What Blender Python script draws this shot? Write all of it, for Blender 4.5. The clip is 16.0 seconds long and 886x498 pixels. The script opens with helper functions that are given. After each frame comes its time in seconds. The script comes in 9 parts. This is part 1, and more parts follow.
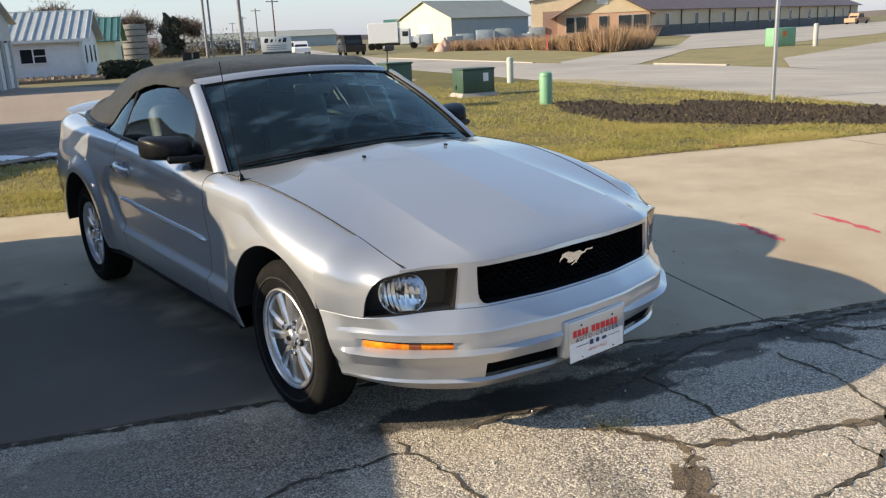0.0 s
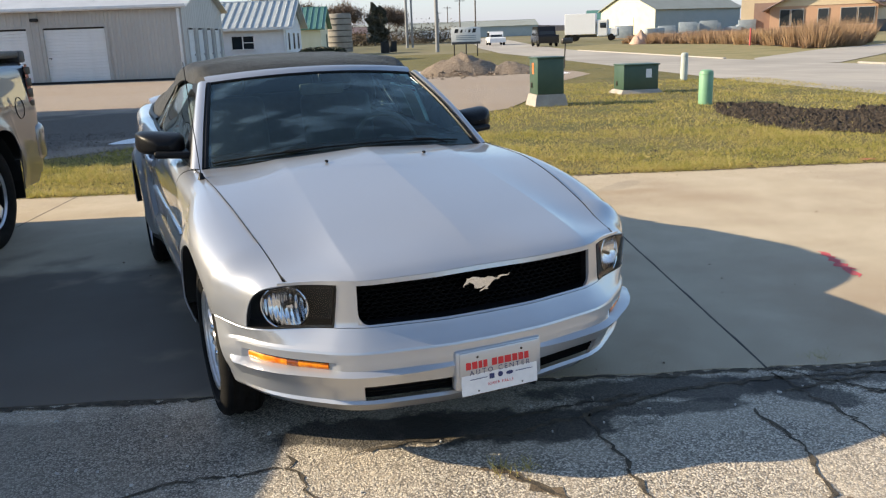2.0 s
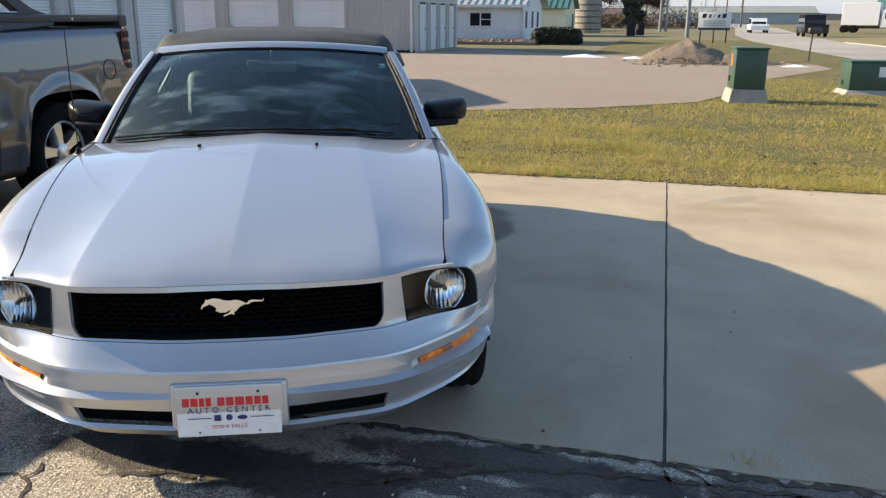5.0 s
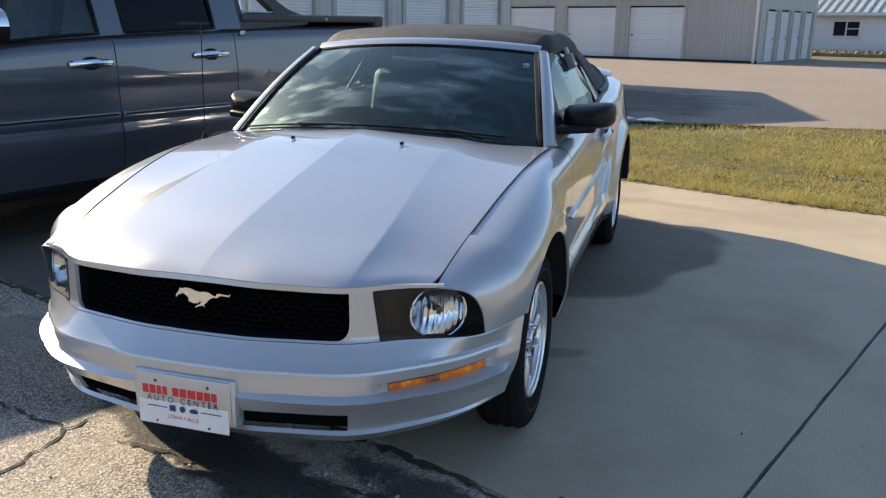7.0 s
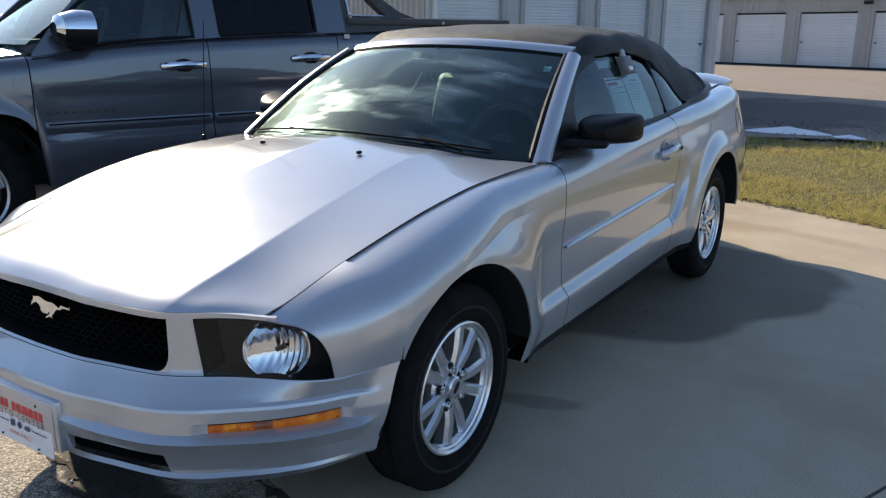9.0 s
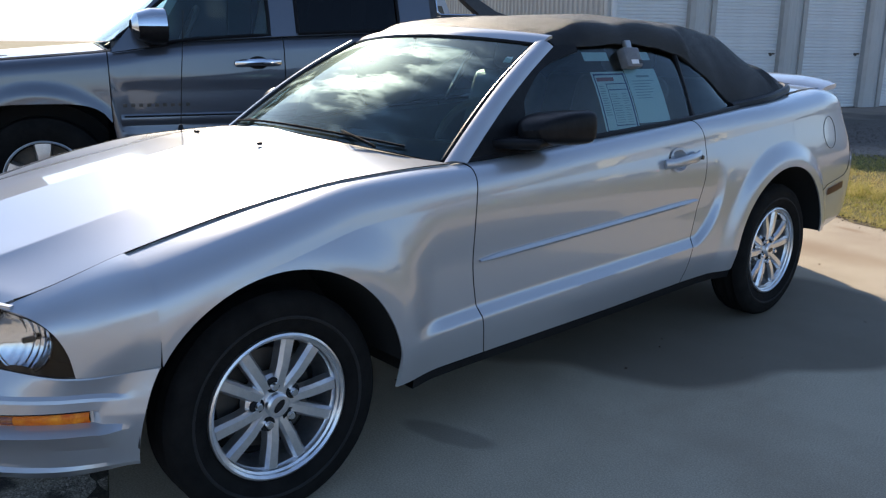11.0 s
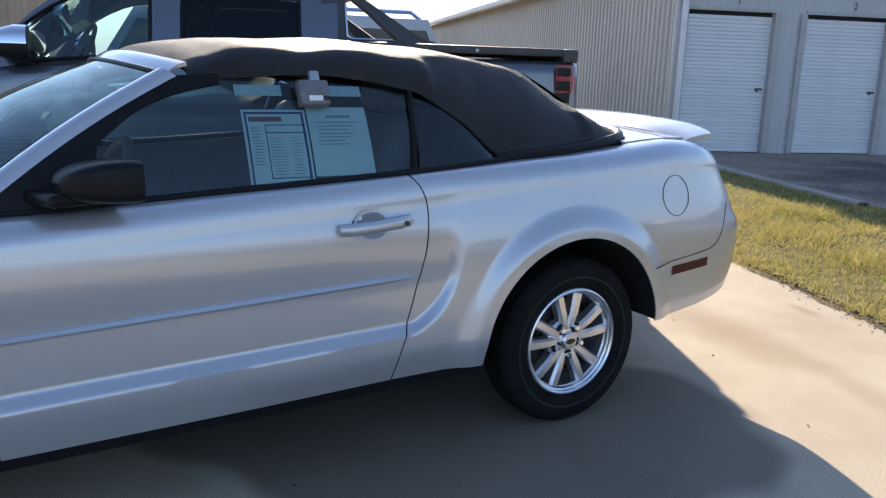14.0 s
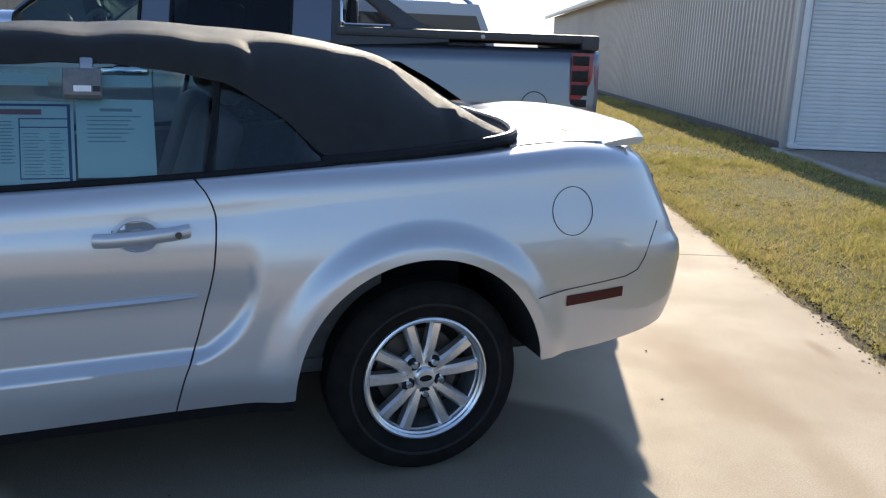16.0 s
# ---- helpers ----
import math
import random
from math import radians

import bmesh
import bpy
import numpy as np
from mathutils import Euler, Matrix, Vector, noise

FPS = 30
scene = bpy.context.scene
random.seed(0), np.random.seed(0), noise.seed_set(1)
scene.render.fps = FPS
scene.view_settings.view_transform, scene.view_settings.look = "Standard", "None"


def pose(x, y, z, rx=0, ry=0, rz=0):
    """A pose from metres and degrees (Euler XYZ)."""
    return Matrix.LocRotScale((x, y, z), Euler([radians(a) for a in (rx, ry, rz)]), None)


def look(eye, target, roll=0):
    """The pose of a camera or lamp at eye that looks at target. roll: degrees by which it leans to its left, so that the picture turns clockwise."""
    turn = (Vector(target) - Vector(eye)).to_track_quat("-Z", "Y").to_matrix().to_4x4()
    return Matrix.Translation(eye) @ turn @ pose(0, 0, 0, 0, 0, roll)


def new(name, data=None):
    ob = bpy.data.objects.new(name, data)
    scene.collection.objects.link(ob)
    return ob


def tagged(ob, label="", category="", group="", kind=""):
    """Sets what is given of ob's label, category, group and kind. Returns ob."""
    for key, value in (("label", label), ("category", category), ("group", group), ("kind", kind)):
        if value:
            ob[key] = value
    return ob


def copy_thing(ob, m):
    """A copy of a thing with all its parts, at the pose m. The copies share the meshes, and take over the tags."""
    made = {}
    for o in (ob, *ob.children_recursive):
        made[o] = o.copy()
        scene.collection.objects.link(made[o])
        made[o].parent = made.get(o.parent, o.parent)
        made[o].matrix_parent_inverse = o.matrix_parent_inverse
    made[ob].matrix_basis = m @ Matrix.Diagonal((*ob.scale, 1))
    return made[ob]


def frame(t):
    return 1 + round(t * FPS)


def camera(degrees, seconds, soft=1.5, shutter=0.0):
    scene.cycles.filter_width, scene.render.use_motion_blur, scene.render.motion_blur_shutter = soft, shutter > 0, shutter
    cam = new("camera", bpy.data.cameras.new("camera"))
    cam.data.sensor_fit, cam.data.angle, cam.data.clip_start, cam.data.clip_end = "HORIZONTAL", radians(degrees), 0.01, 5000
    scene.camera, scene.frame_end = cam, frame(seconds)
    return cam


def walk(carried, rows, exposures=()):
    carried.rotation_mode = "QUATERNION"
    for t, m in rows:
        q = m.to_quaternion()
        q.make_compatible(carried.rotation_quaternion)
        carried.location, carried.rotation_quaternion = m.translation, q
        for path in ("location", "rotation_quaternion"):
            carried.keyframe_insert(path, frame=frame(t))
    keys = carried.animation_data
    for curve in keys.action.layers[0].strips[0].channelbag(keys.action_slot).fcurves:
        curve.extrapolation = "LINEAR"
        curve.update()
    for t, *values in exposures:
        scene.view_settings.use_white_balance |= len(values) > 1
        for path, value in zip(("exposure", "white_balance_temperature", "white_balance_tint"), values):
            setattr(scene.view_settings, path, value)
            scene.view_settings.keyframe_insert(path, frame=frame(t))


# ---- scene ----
cam = camera(57.2, 16.0, soft=1.25)
PATH = [
    (0, (-2.253, -2.849, 1.488), (-1.072, -1.317, 0.978), -2.7),
    (0.5, (-2.043, -2.94, 1.488), (-0.929, -1.352, 0.999), -1.5),
    (1, (-1.808, -3.1, 1.508), (-0.819, -1.433, 1.015), -0.8),
    (1.5, (-1.532, -3.149, 1.485), (-0.66, -1.425, 0.967), -2.3),
    (2, (-1.262, -3.256, 1.505), (-0.479, -1.488, 0.992), -2.0),
    (2.5, (-0.989, -3.395, 1.505), (-0.299, -1.588, 0.997), -1.1),
    (3, (-0.744, -3.381, 1.478), (-0.133, -1.55, 0.955), -1.1),
    (3.2, (-0.622, -3.329, 1.493), (-0.049, -1.486, 0.967), -1.2),
    (5.3, (0.526, -3.089, 1.468), (0.632, -1.169, 0.918), -0.2),
    (5.5, (0.632, -3.052, 1.451), (0.639, -1.128, 0.906), -0.7),
    (6, (0.935, -3.001, 1.433), (0.676, -1.092, 0.896), -1.0),
    (6.5, (1.15, -2.883, 1.404), (0.748, -0.999, 0.865), 0.3),
    (7, (1.367, -2.719, 1.421), (0.793, -0.879, 0.887), 0.5),
    (7.5, (1.553, -2.595, 1.405), (0.755, -0.832, 0.901), -1.7),
    (8, (1.784, -2.419, 1.407), (0.877, -0.705, 0.919), -0.9),
    (8.5, (1.938, -2.167, 1.361), (0.958, -0.502, 0.845), -0.2),
    (9, (2.089, -1.945, 1.381), (1.031, -0.328, 0.864), 0.3),
    (9.2, (2.161, -1.876, 1.36), (1.049, -0.291, 0.856), 0.9),
    (11.3, (2.78, -0.845, 1.29), (1.246, 0.328, 0.768), 0.7),
    (11.5, (2.83, -0.739, 1.323), (1.248, 0.356, 0.777), 1.1),
    (12, (2.908, -0.45, 1.29), (1.29, 0.587, 0.735), 1.2),
    (12.5, (2.935, -0.126, 1.34), (1.332, 0.957, 0.833), 1.9),
    (13, (3.018, 0.157, 1.337), (1.428, 1.291, 0.905), 1.3),
    (13.5, (3.128, 0.45, 1.362), (1.512, 1.557, 0.959), 2.2),
    (14, (3.12, 0.742, 1.332), (1.459, 1.766, 0.894), 1.9),
    (14.5, (3.108, 1.022, 1.364), (1.411, 1.972, 0.896), 1.2),
    (15, (3.165, 1.31, 1.353), (1.415, 2.158, 0.885), 1.0),
    (15.5, (3.217, 1.575, 1.361), (1.423, 2.328, 0.899), 1.4),
    (16, (3.181, 1.871, 1.367), (1.369, 2.569, 0.888), 2.2),
]
walk(cam, [(t, look(eye, target, roll)) for t, eye, target, roll in PATH], [(0.0, 0.97, 6950, 9), (0.7, 0.97, 6950, 9), (2.5, 1.14, 6950, 9), (5.5, 1.12, 6900, 9), (7.5, 1.0, 6700, 11), (9.0, 0.83, 6450, 11), (11.5, 1.02, 6350, 13), (12.0, 1.1, 6350, 14), (12.5, 1.32, 6350, 16), (15.0, 1.2, 6350, 13), (16.0, 1.1, 6250, 12)])

# ---- world and sun ----
SUN_WAY = Vector((1.87, -0.9, -1.0)).normalized()
sky_world = bpy.data.worlds.new("sky")
scene.world = sky_world
sky_world.use_nodes = True
wn = sky_world.node_tree
sky = wn.nodes.new("ShaderNodeTexSky")
sky.sky_type, sky.sun_disc = "NISHITA", False
sky.sun_elevation = math.asin(-SUN_WAY.z)
sky.sun_rotation = math.atan2(-SUN_WAY.x, -SUN_WAY.y)
sky.air_density, sky.dust_density, sky.ozone_density = 1.0, 0.3, 3.2
# thin high cloud drawn over the whole sky
w_tc, w_map, w_noise, w_fac, w_mix = (wn.nodes.new("ShaderNode" + k) for k in ("TexCoord", "Mapping", "TexNoise", "MapRange", "Mix"))
w_map.inputs["Scale"].default_value = (1.6, 2.6, 5.0)
w_noise.inputs["Scale"].default_value, w_noise.inputs["Detail"].default_value, w_noise.inputs["Roughness"].default_value = 1.3, 7.0, 0.6
w_noise.inputs["Distortion"].default_value = 0.6
w_fac.inputs[1].default_value, w_fac.inputs[2].default_value, w_fac.inputs[3].default_value, w_fac.inputs[4].default_value = 0.42, 0.78, 0.01, 0.1
w_mix.data_type = "RGBA"
wn.links.new(w_tc.outputs["Generated"], w_map.inputs[0])
wn.links.new(w_map.outputs[0], w_noise.inputs["Vector"])
wn.links.new(w_noise.outputs[0], w_fac.inputs[0])
# the cloud is brighter towards the sun, which shines through it
w_dot, w_pos, w_pow, w_amp, w_col = (wn.nodes.new("ShaderNode" + k) for k in ("VectorMath", "Math", "Math", "Math", "VectorMath"))
w_dot.operation, w_pos.operation, w_pow.operation, w_amp.operation, w_col.operation = "DOT_PRODUCT", "MAXIMUM", "POWER", "MULTIPLY_ADD", "SCALE"
w_dot.inputs[1].default_value, w_pos.inputs[1].default_value, w_pow.inputs[1].default_value = -SUN_WAY, 0.0, 12.0
w_amp.inputs[1].default_value, w_amp.inputs[2].default_value = 0.5, 1.0
w_col.inputs[0].default_value = (3.9, 3.9, 4.35)
wn.links.new(w_tc.outputs["Generated"], w_dot.inputs[0])
wn.links.new(w_dot.outputs["Value"], w_pos.inputs[0])
wn.links.new(w_pos.outputs[0], w_pow.inputs[0])
wn.links.new(w_pow.outputs[0], w_amp.inputs[0])
wn.links.new(w_amp.outputs[0], w_col.inputs["Scale"])
wn.links.new(w_col.outputs[0], w_mix.inputs[7])
# haze towards the horizon
w_sep, w_abs, w_hp, w_hm, w_haze, w_sum = (wn.nodes.new("ShaderNode" + k) for k in ("SeparateXYZ", "Math", "Math", "Math", "Mix", "Math"))
w_abs.operation, w_hp.operation, w_hm.operation, w_sum.operation, w_sum.use_clamp = "SUBTRACT", "POWER", "MULTIPLY", "MULTIPLY_ADD", True
w_abs.inputs[0].default_value, w_hp.inputs[1].default_value, w_hm.inputs[1].default_value = 1.0, 9.0, 0.8
w_haze.data_type, w_haze.inputs[7].default_value = "RGBA", (2.25, 2.5, 3.6, 1)
wn.links.new(w_tc.outputs["Generated"], w_sep.inputs[0])
wn.links.new(w_sep.outputs[2], w_abs.inputs[1])
wn.links.new(w_abs.outputs[0], w_hp.inputs[0])
wn.links.new(w_hp.outputs[0], w_hm.inputs[0])
wn.links.new(w_hm.outputs[0], w_haze.inputs[0])
wn.links.new(sky.outputs[0], w_haze.inputs[6])
# the veil of cloud is densest round the sun
w_sum.inputs[1].default_value = 0.26
wn.links.new(w_pow.outputs[0], w_sum.inputs[0])
wn.links.new(w_fac.outputs[0], w_sum.inputs[2])
wn.links.new(w_sum.outputs[0], w_mix.inputs[0])
wn.links.new(w_haze.outputs[2], w_mix.inputs[6])
wn.links.new(w_mix.outputs[2], wn.nodes["Background"].inputs[0])
wn.nodes["Background"].inputs[1].default_value = 0.109
sun = new("sun", bpy.data.lights.new("sun", "SUN"))
sun.data.energy, sun.data.angle, sun.data.color = 4.25, radians(0.55), (1.0, 0.86, 0.655)
sun.rotation_euler = SUN_WAY.to_track_quat("-Z", "Y").to_euler()

# ---- materials ----


def node_mat(name):
    m = bpy.data.materials.new(name)
    m.use_nodes = True
    return m, m.node_tree, m.node_tree.nodes["Principled BSDF"]


def mixed(nt, fac, a, b):
    mix = nt.nodes.new("ShaderNodeMix")
    mix.data_type = "RGBA"
    nt.links.new(fac, mix.inputs[0])
    for k, c in ((6, a), (7, b)):
        if isinstance(c, tuple):
            mix.inputs[k].default_value = (*c, 1)
        else:
            nt.links.new(c, mix.inputs[k])
    return mix.outputs[2]


def noise_at(nt, scale, detail=4.0, rough=0.55, stretch=None):
    tc = nt.nodes.new("ShaderNodeTexCoord")
    tex = nt.nodes.new("ShaderNodeTexNoise")
    tex.inputs["Scale"].default_value, tex.inputs["Detail"].default_value, tex.inputs["Roughness"].default_value = scale, detail, rough
    out = tc.outputs["Object"]
    if stretch:
        mp = nt.nodes.new("ShaderNodeMapping")
        mp.inputs["Scale"].default_value = stretch
        nt.links.new(out, mp.inputs[0])
        out = mp.outputs[0]
    nt.links.new(out, tex.inputs["Vector"])
    return tex.outputs[0]


def ramped(nt, fac, lo, hi):
    r = nt.nodes.new("ShaderNodeMapRange")
    r.inputs[1].default_value, r.inputs[2].default_value = lo, hi
    nt.links.new(fac, r.inputs[0])
    return r.outputs[0]


def surface(name, c1, c2=None, scale=3.0, rough=0.6, metal=0.0, bump=0.0, bump_scale=80.0, c3=None, scale3=0.4, span=(0.35, 0.65),
            coat=0.0, rough2=None, vary=0.0, stretch=None, spec=0.5, bump_size=0.01):
    """A surface with two colours mixed at one scale, a third at a larger one, and fine relief."""
    m, nt, b = node_mat(name)
    b.inputs["Roughness"].default_value, b.inputs["Metallic"].default_value = rough, metal
    b.inputs["Coat Weight"].default_value, b.inputs["Coat Roughness"].default_value = coat, 0.03
    b.inputs["Specular IOR Level"].default_value = spec
    b.inputs["Base Color"].default_value = (*c1, 1)
    out = None
    if c2:
        fac = ramped(nt, noise_at(nt, scale, 6.0, 0.65, stretch), *span)
        out = mixed(nt, fac, c1, c2)
    if c3:
        fac = ramped(nt, noise_at(nt, scale3, 5.0, 0.6), 0.45, 0.7)
        out = mixed(nt, fac, out or c1, c3)
    if vary:
        info = nt.nodes.new("ShaderNodeObjectInfo")
        hsv = nt.nodes.new("ShaderNodeHueSaturation")
        r = nt.nodes.new("ShaderNodeMapRange")
        r.inputs[3].default_value, r.inputs[4].default_value = 1 - vary, 1 + vary
        nt.links.new(info.outputs["Random"], r.inputs[0])
        nt.links.new(r.outputs[0], hsv.inputs["Value"])
        if out:
            nt.links.new(out, hsv.inputs["Color"])
        else:
            hsv.inputs["Color"].default_value = (*c1, 1)
        out = hsv.outputs[0]
    if out:
        nt.links.new(out, b.inputs["Base Color"])
    if rough2 is not None:
        r = nt.nodes.new("ShaderNodeMapRange")
        r.inputs[1].default_value, r.inputs[2].default_value, r.inputs[3].default_value, r.inputs[4].default_value = 0.35, 0.65, rough, rough2
        nt.links.new(noise_at(nt, scale * 0.7, 5.0), r.inputs[0])
        nt.links.new(r.outputs[0], b.inputs["Roughness"])
    if bump:
        bp = nt.nodes.new("ShaderNodeBump")
        bp.inputs["Strength"].default_value, bp.inputs["Distance"].default_value = bump, bump_size
        nt.links.new(noise_at(nt, bump_scale, 4.0, 0.7), bp.inputs["Height"])
        nt.links.new(bp.outputs[0], b.inputs["Normal"])
    return m


def glass(name, tint, rough=0.0, ior=1.52):
    """A thin pane: a clear, tinted sheet under a mirror film."""
    m, nt, b = node_mat(name)
    nt.nodes.remove(b)
    tr, gl, mix, fr = (nt.nodes.new("ShaderNode" + k) for k in ("BsdfTransparent", "BsdfGlossy", "MixShader", "Fresnel"))
    tr.inputs[0].default_value, gl.inputs["Roughness"].default_value = (*tint, 1), rough
    gl.inputs[0].default_value = (0.5 + 0.5 * tint[0], 0.5 + 0.5 * tint[1], 0.5 + 0.5 * tint[2], 1)
    fr.inputs[0].default_value = ior
    nt.links.new(fr.outputs[0], mix.inputs[0])
    nt.links.new(tr.outputs[0], mix.inputs[1])
    nt.links.new(gl.outputs[0], mix.inputs[2])
    nt.links.new(mix.outputs[0], nt.nodes["Material Output"].inputs[0])
    return m


def ground_spots(nt, base, spots, col, grain=4.5, rag=0.95, soft=(0.75, 1.1)):
    """Stains, dark patches and painted shade on the ground: each spot is centre x, y, half sizes and turn."""
    wob = nt.nodes.new("ShaderNodeMath")
    wob.operation = "MULTIPLY_ADD"
    nt.links.new(noise_at(nt, grain, 8.0 * rag, 0.72 * rag), wob.inputs[0])
    wob.inputs[1].default_value, wob.inputs[2].default_value = 2 * rag, -rag
    for x, y, rx, ry, turn, deep in spots:
        tc, mp, ln, add = (nt.nodes.new("ShaderNode" + k) for k in ("TexCoord", "Mapping", "VectorMath", "Math"))
        mp.vector_type = "TEXTURE"
        mp.inputs["Location"].default_value, mp.inputs["Rotation"].default_value, mp.inputs["Scale"].default_value = (x, y, 0), (0, 0, turn), (rx, ry, 50)
        nt.links.new(tc.outputs["Object"], mp.inputs[0])
        ln.operation = "LENGTH"
        nt.links.new(mp.outputs[0], ln.inputs[0])
        nt.links.new(ln.outputs["Value"], add.inputs[0])
        nt.links.new(wob.outputs[0], add.inputs[1])
        r = nt.nodes.new("ShaderNodeMapRange")
        r.interpolation_type = "SMOOTHSTEP"
        r.inputs[1].default_value, r.inputs[2].default_value = soft
        r.inputs[3].default_value, r.inputs[4].default_value = deep, 0.0
        nt.links.new(add.outputs[0], r.inputs[0])
        base = mixed(nt, r.outputs[0], base, col)
    return base


def aggregate(name, tones, size, dust, spots=(), col=(0.03, 0.028, 0.026), rough=0.85, relief=0.0035):
    """Old asphalt: small stones of mixed tones in a dark binder, worn and dusty in patches."""
    m, nt, b = node_mat(name)
    tc = nt.nodes.new("ShaderNodeTexCoord")
    vo = nt.nodes.new("ShaderNodeTexVoronoi")
    vo.inputs["Scale"].default_value = size
    nt.links.new(tc.outputs["Object"], vo.inputs["Vector"])
    ramp = nt.nodes.new("ShaderNodeValToRGB")
    while len(ramp.color_ramp.elements) < len(tones):
        ramp.color_ramp.elements.new(0.5)
    for e, (p, c) in zip(ramp.color_ramp.elements, tones):
        e.position, e.color = p, (*c, 1)
    sep = nt.nodes.new("ShaderNodeSeparateColor")
    nt.links.new(vo.outputs["Color"], sep.inputs[0])
    nt.links.new(sep.outputs[0], ramp.inputs[0])
    gap = ramped(nt, vo.outputs["Distance"], 0.42, 0.75)
    out = mixed(nt, gap, ramp.outputs[0], tuple(c * 0.8 for c in tones[0][1]))
    out = mixed(nt, ramped(nt, noise_at(nt, 1.3, 7.0, 0.7), 0.42, 0.75), out, dust)
    fine = ramped(nt, noise_at(nt, 45.0, 5.0, 0.75), 0.27, 0.4)
    out = mixed(nt, fine, tuple(c * 0.8 for c in tones[0][1]), out)
    if spots:
        out = ground_spots(nt, out, spots, col)
    nt.links.new(out, b.inputs["Base Color"])
    b.inputs["Roughness"].default_value = rough
    bp = nt.nodes.new("ShaderNodeBump")
    bp.invert = True
    bp.inputs["Strength"].default_value, bp.inputs["Distance"].default_value = 0.8, relief
    nt.links.new(vo.outputs["Distance"], bp.inputs["Height"])
    bq = nt.nodes.new("ShaderNodeBump")
    bq.inputs["Strength"].default_value, bq.inputs["Distance"].default_value = 0.6, 0.02
    nt.links.new(noise_at(nt, 25.0, 5.0, 0.7), bq.inputs["Height"])
    nt.links.new(bp.outputs[0], bq.inputs["Normal"])
    nt.links.new(bq.outputs[0], b.inputs["Normal"])
    return m


def car_paint(name, col, rough=0.33, metal=0.75):
    m, nt, b = node_mat(name)
    flake = ramped(nt, noise_at(nt, 900.0, 2.0), 0.3, 0.7)
    dark = tuple(c * 0.95 for c in col)
    nt.links.new(mixed(nt, flake, dark, col), b.inputs["Base Color"])
    b.inputs["Metallic"].default_value = metal
    r = nt.nodes.new("ShaderNodeMapRange")
    r.inputs[3].default_value, r.inputs[4].default_value = rough - 0.04, rough + 0.05
    nt.links.new(noise_at(nt, 5.0, 6.0), r.inputs[0])
    nt.links.new(r.outputs[0], b.inputs["Roughness"])
    b.inputs["Coat Weight"].default_value, b.inputs["Coat Roughness"].default_value, b.inputs["Coat IOR"].default_value = 1.0, 0.02, 1.72
    return m


SILVER = car_paint("silver_paint", (0.468, 0.482, 0.508), 0.31, 0.5)
SLATE = car_paint("slate_paint", (0.095, 0.102, 0.122), 0.3, 0.55)
BLACK_TRIM = surface("black_trim", (0.008, 0.008, 0.009), (0.013, 0.013, 0.014), 40, 0.36, bump=0.08, bump_scale=400, spec=0.13)
BLACK_GLOSS = surface("gloss_black", (0.01, 0.01, 0.012), rough=0.12)
RUBBER = surface("tyre_rubber", (0.007, 0.007, 0.007), (0.014, 0.0135, 0.013), 12, 0.85, bump=0.25, bump_scale=180, spec=0.1)
RUBBER_WORN = surface("worn_tyre_lettering", (0.01, 0.01, 0.01), (0.016, 0.016, 0.0155), 40, 0.9)
CLOTH = surface("black_top_cloth", (0.011, 0.012, 0.013), (0.019, 0.02, 0.021), 14, 0.62, spec=0.28, bump=0.4, bump_scale=600, c3=(0.022, 0.023, 0.024), scale3=2.5)
CLOTH.node_tree.nodes["Principled BSDF"].inputs["Sheen Weight"].default_value = 0.1
CLOTH.node_tree.nodes["Principled BSDF"].inputs["Sheen Roughness"].default_value = 0.4
CLOTH.node_tree.nodes["Principled BSDF"].inputs["Sheen Tint"].default_value = (0.8, 0.92, 1.0, 1)
GRILLE_BLACK = surface("matt_black_grille", (0.0035, 0.0035, 0.0035), (0.006, 0.006, 0.006), 50, 0.7, spec=0.08)
DARK_VOID = surface("dark_cavity", (0.006, 0.006, 0.006), rough=0.9)
CHROME = surface("chrome", (0.75, 0.76, 0.78), rough=0.08, metal=1.0)
ALLOY = surface("machined_alloy", (0.78, 0.78, 0.79), (0.68, 0.68, 0.69), 60, 0.3, metal=0.9, bump=0.05, bump_scale=300)
RECESS = surface("recess_paint", (0.5, 0.51, 0.54), (0.45, 0.46, 0.49), 8, 0.4, metal=0.3)
STEEL_DARK = surface("dark_steel", (0.06, 0.058, 0.055), (0.1, 0.085, 0.07), 15, 0.5, metal=0.6)
AMBER = surface("amber_lens", (0.62, 0.1, 0.002), (1.0, 0.36, 0.02), 22, 0.3, coat=0.12, spec=0.25, span=(0.4, 0.62), c3=(0.75, 0.17, 0.004), scale3=14)
AMBER_DARK = surface("deep_amber_lens", (0.16, 0.03, 0.002), (0.3, 0.07, 0.004), 40, 0.15, coat=0.6)
RED_LENS = surface("red_lens", (0.17, 0.002, 0.012), (0.27, 0.004, 0.02), 30, 0.18, coat=0.3)
DARK_RED = surface("dark_red_lens", (0.06, 0.006, 0.01), (0.045, 0.004, 0.008), 60, 0.3, spec=0.3)
WHITE_PLATE = surface("white_plate", (0.8, 0.8, 0.8), (0.72, 0.72, 0.73), 20, 0.35)
RED_INK = surface("red_ink", (0.6, 0.02, 0.03), rough=0.4)
FADED_RED = surface("faded_red_ink", (0.26, 0.07, 0.08), rough=0.6)
BLUE_INK = surface("blue_ink", (0.02, 0.03, 0.12), rough=0.4)
BLACK_INK = surface("black_ink", (0.015, 0.015, 0.017), rough=0.5)
GREY_INK = surface("grey_ink", (0.24, 0.28, 0.31), rough=0.6)
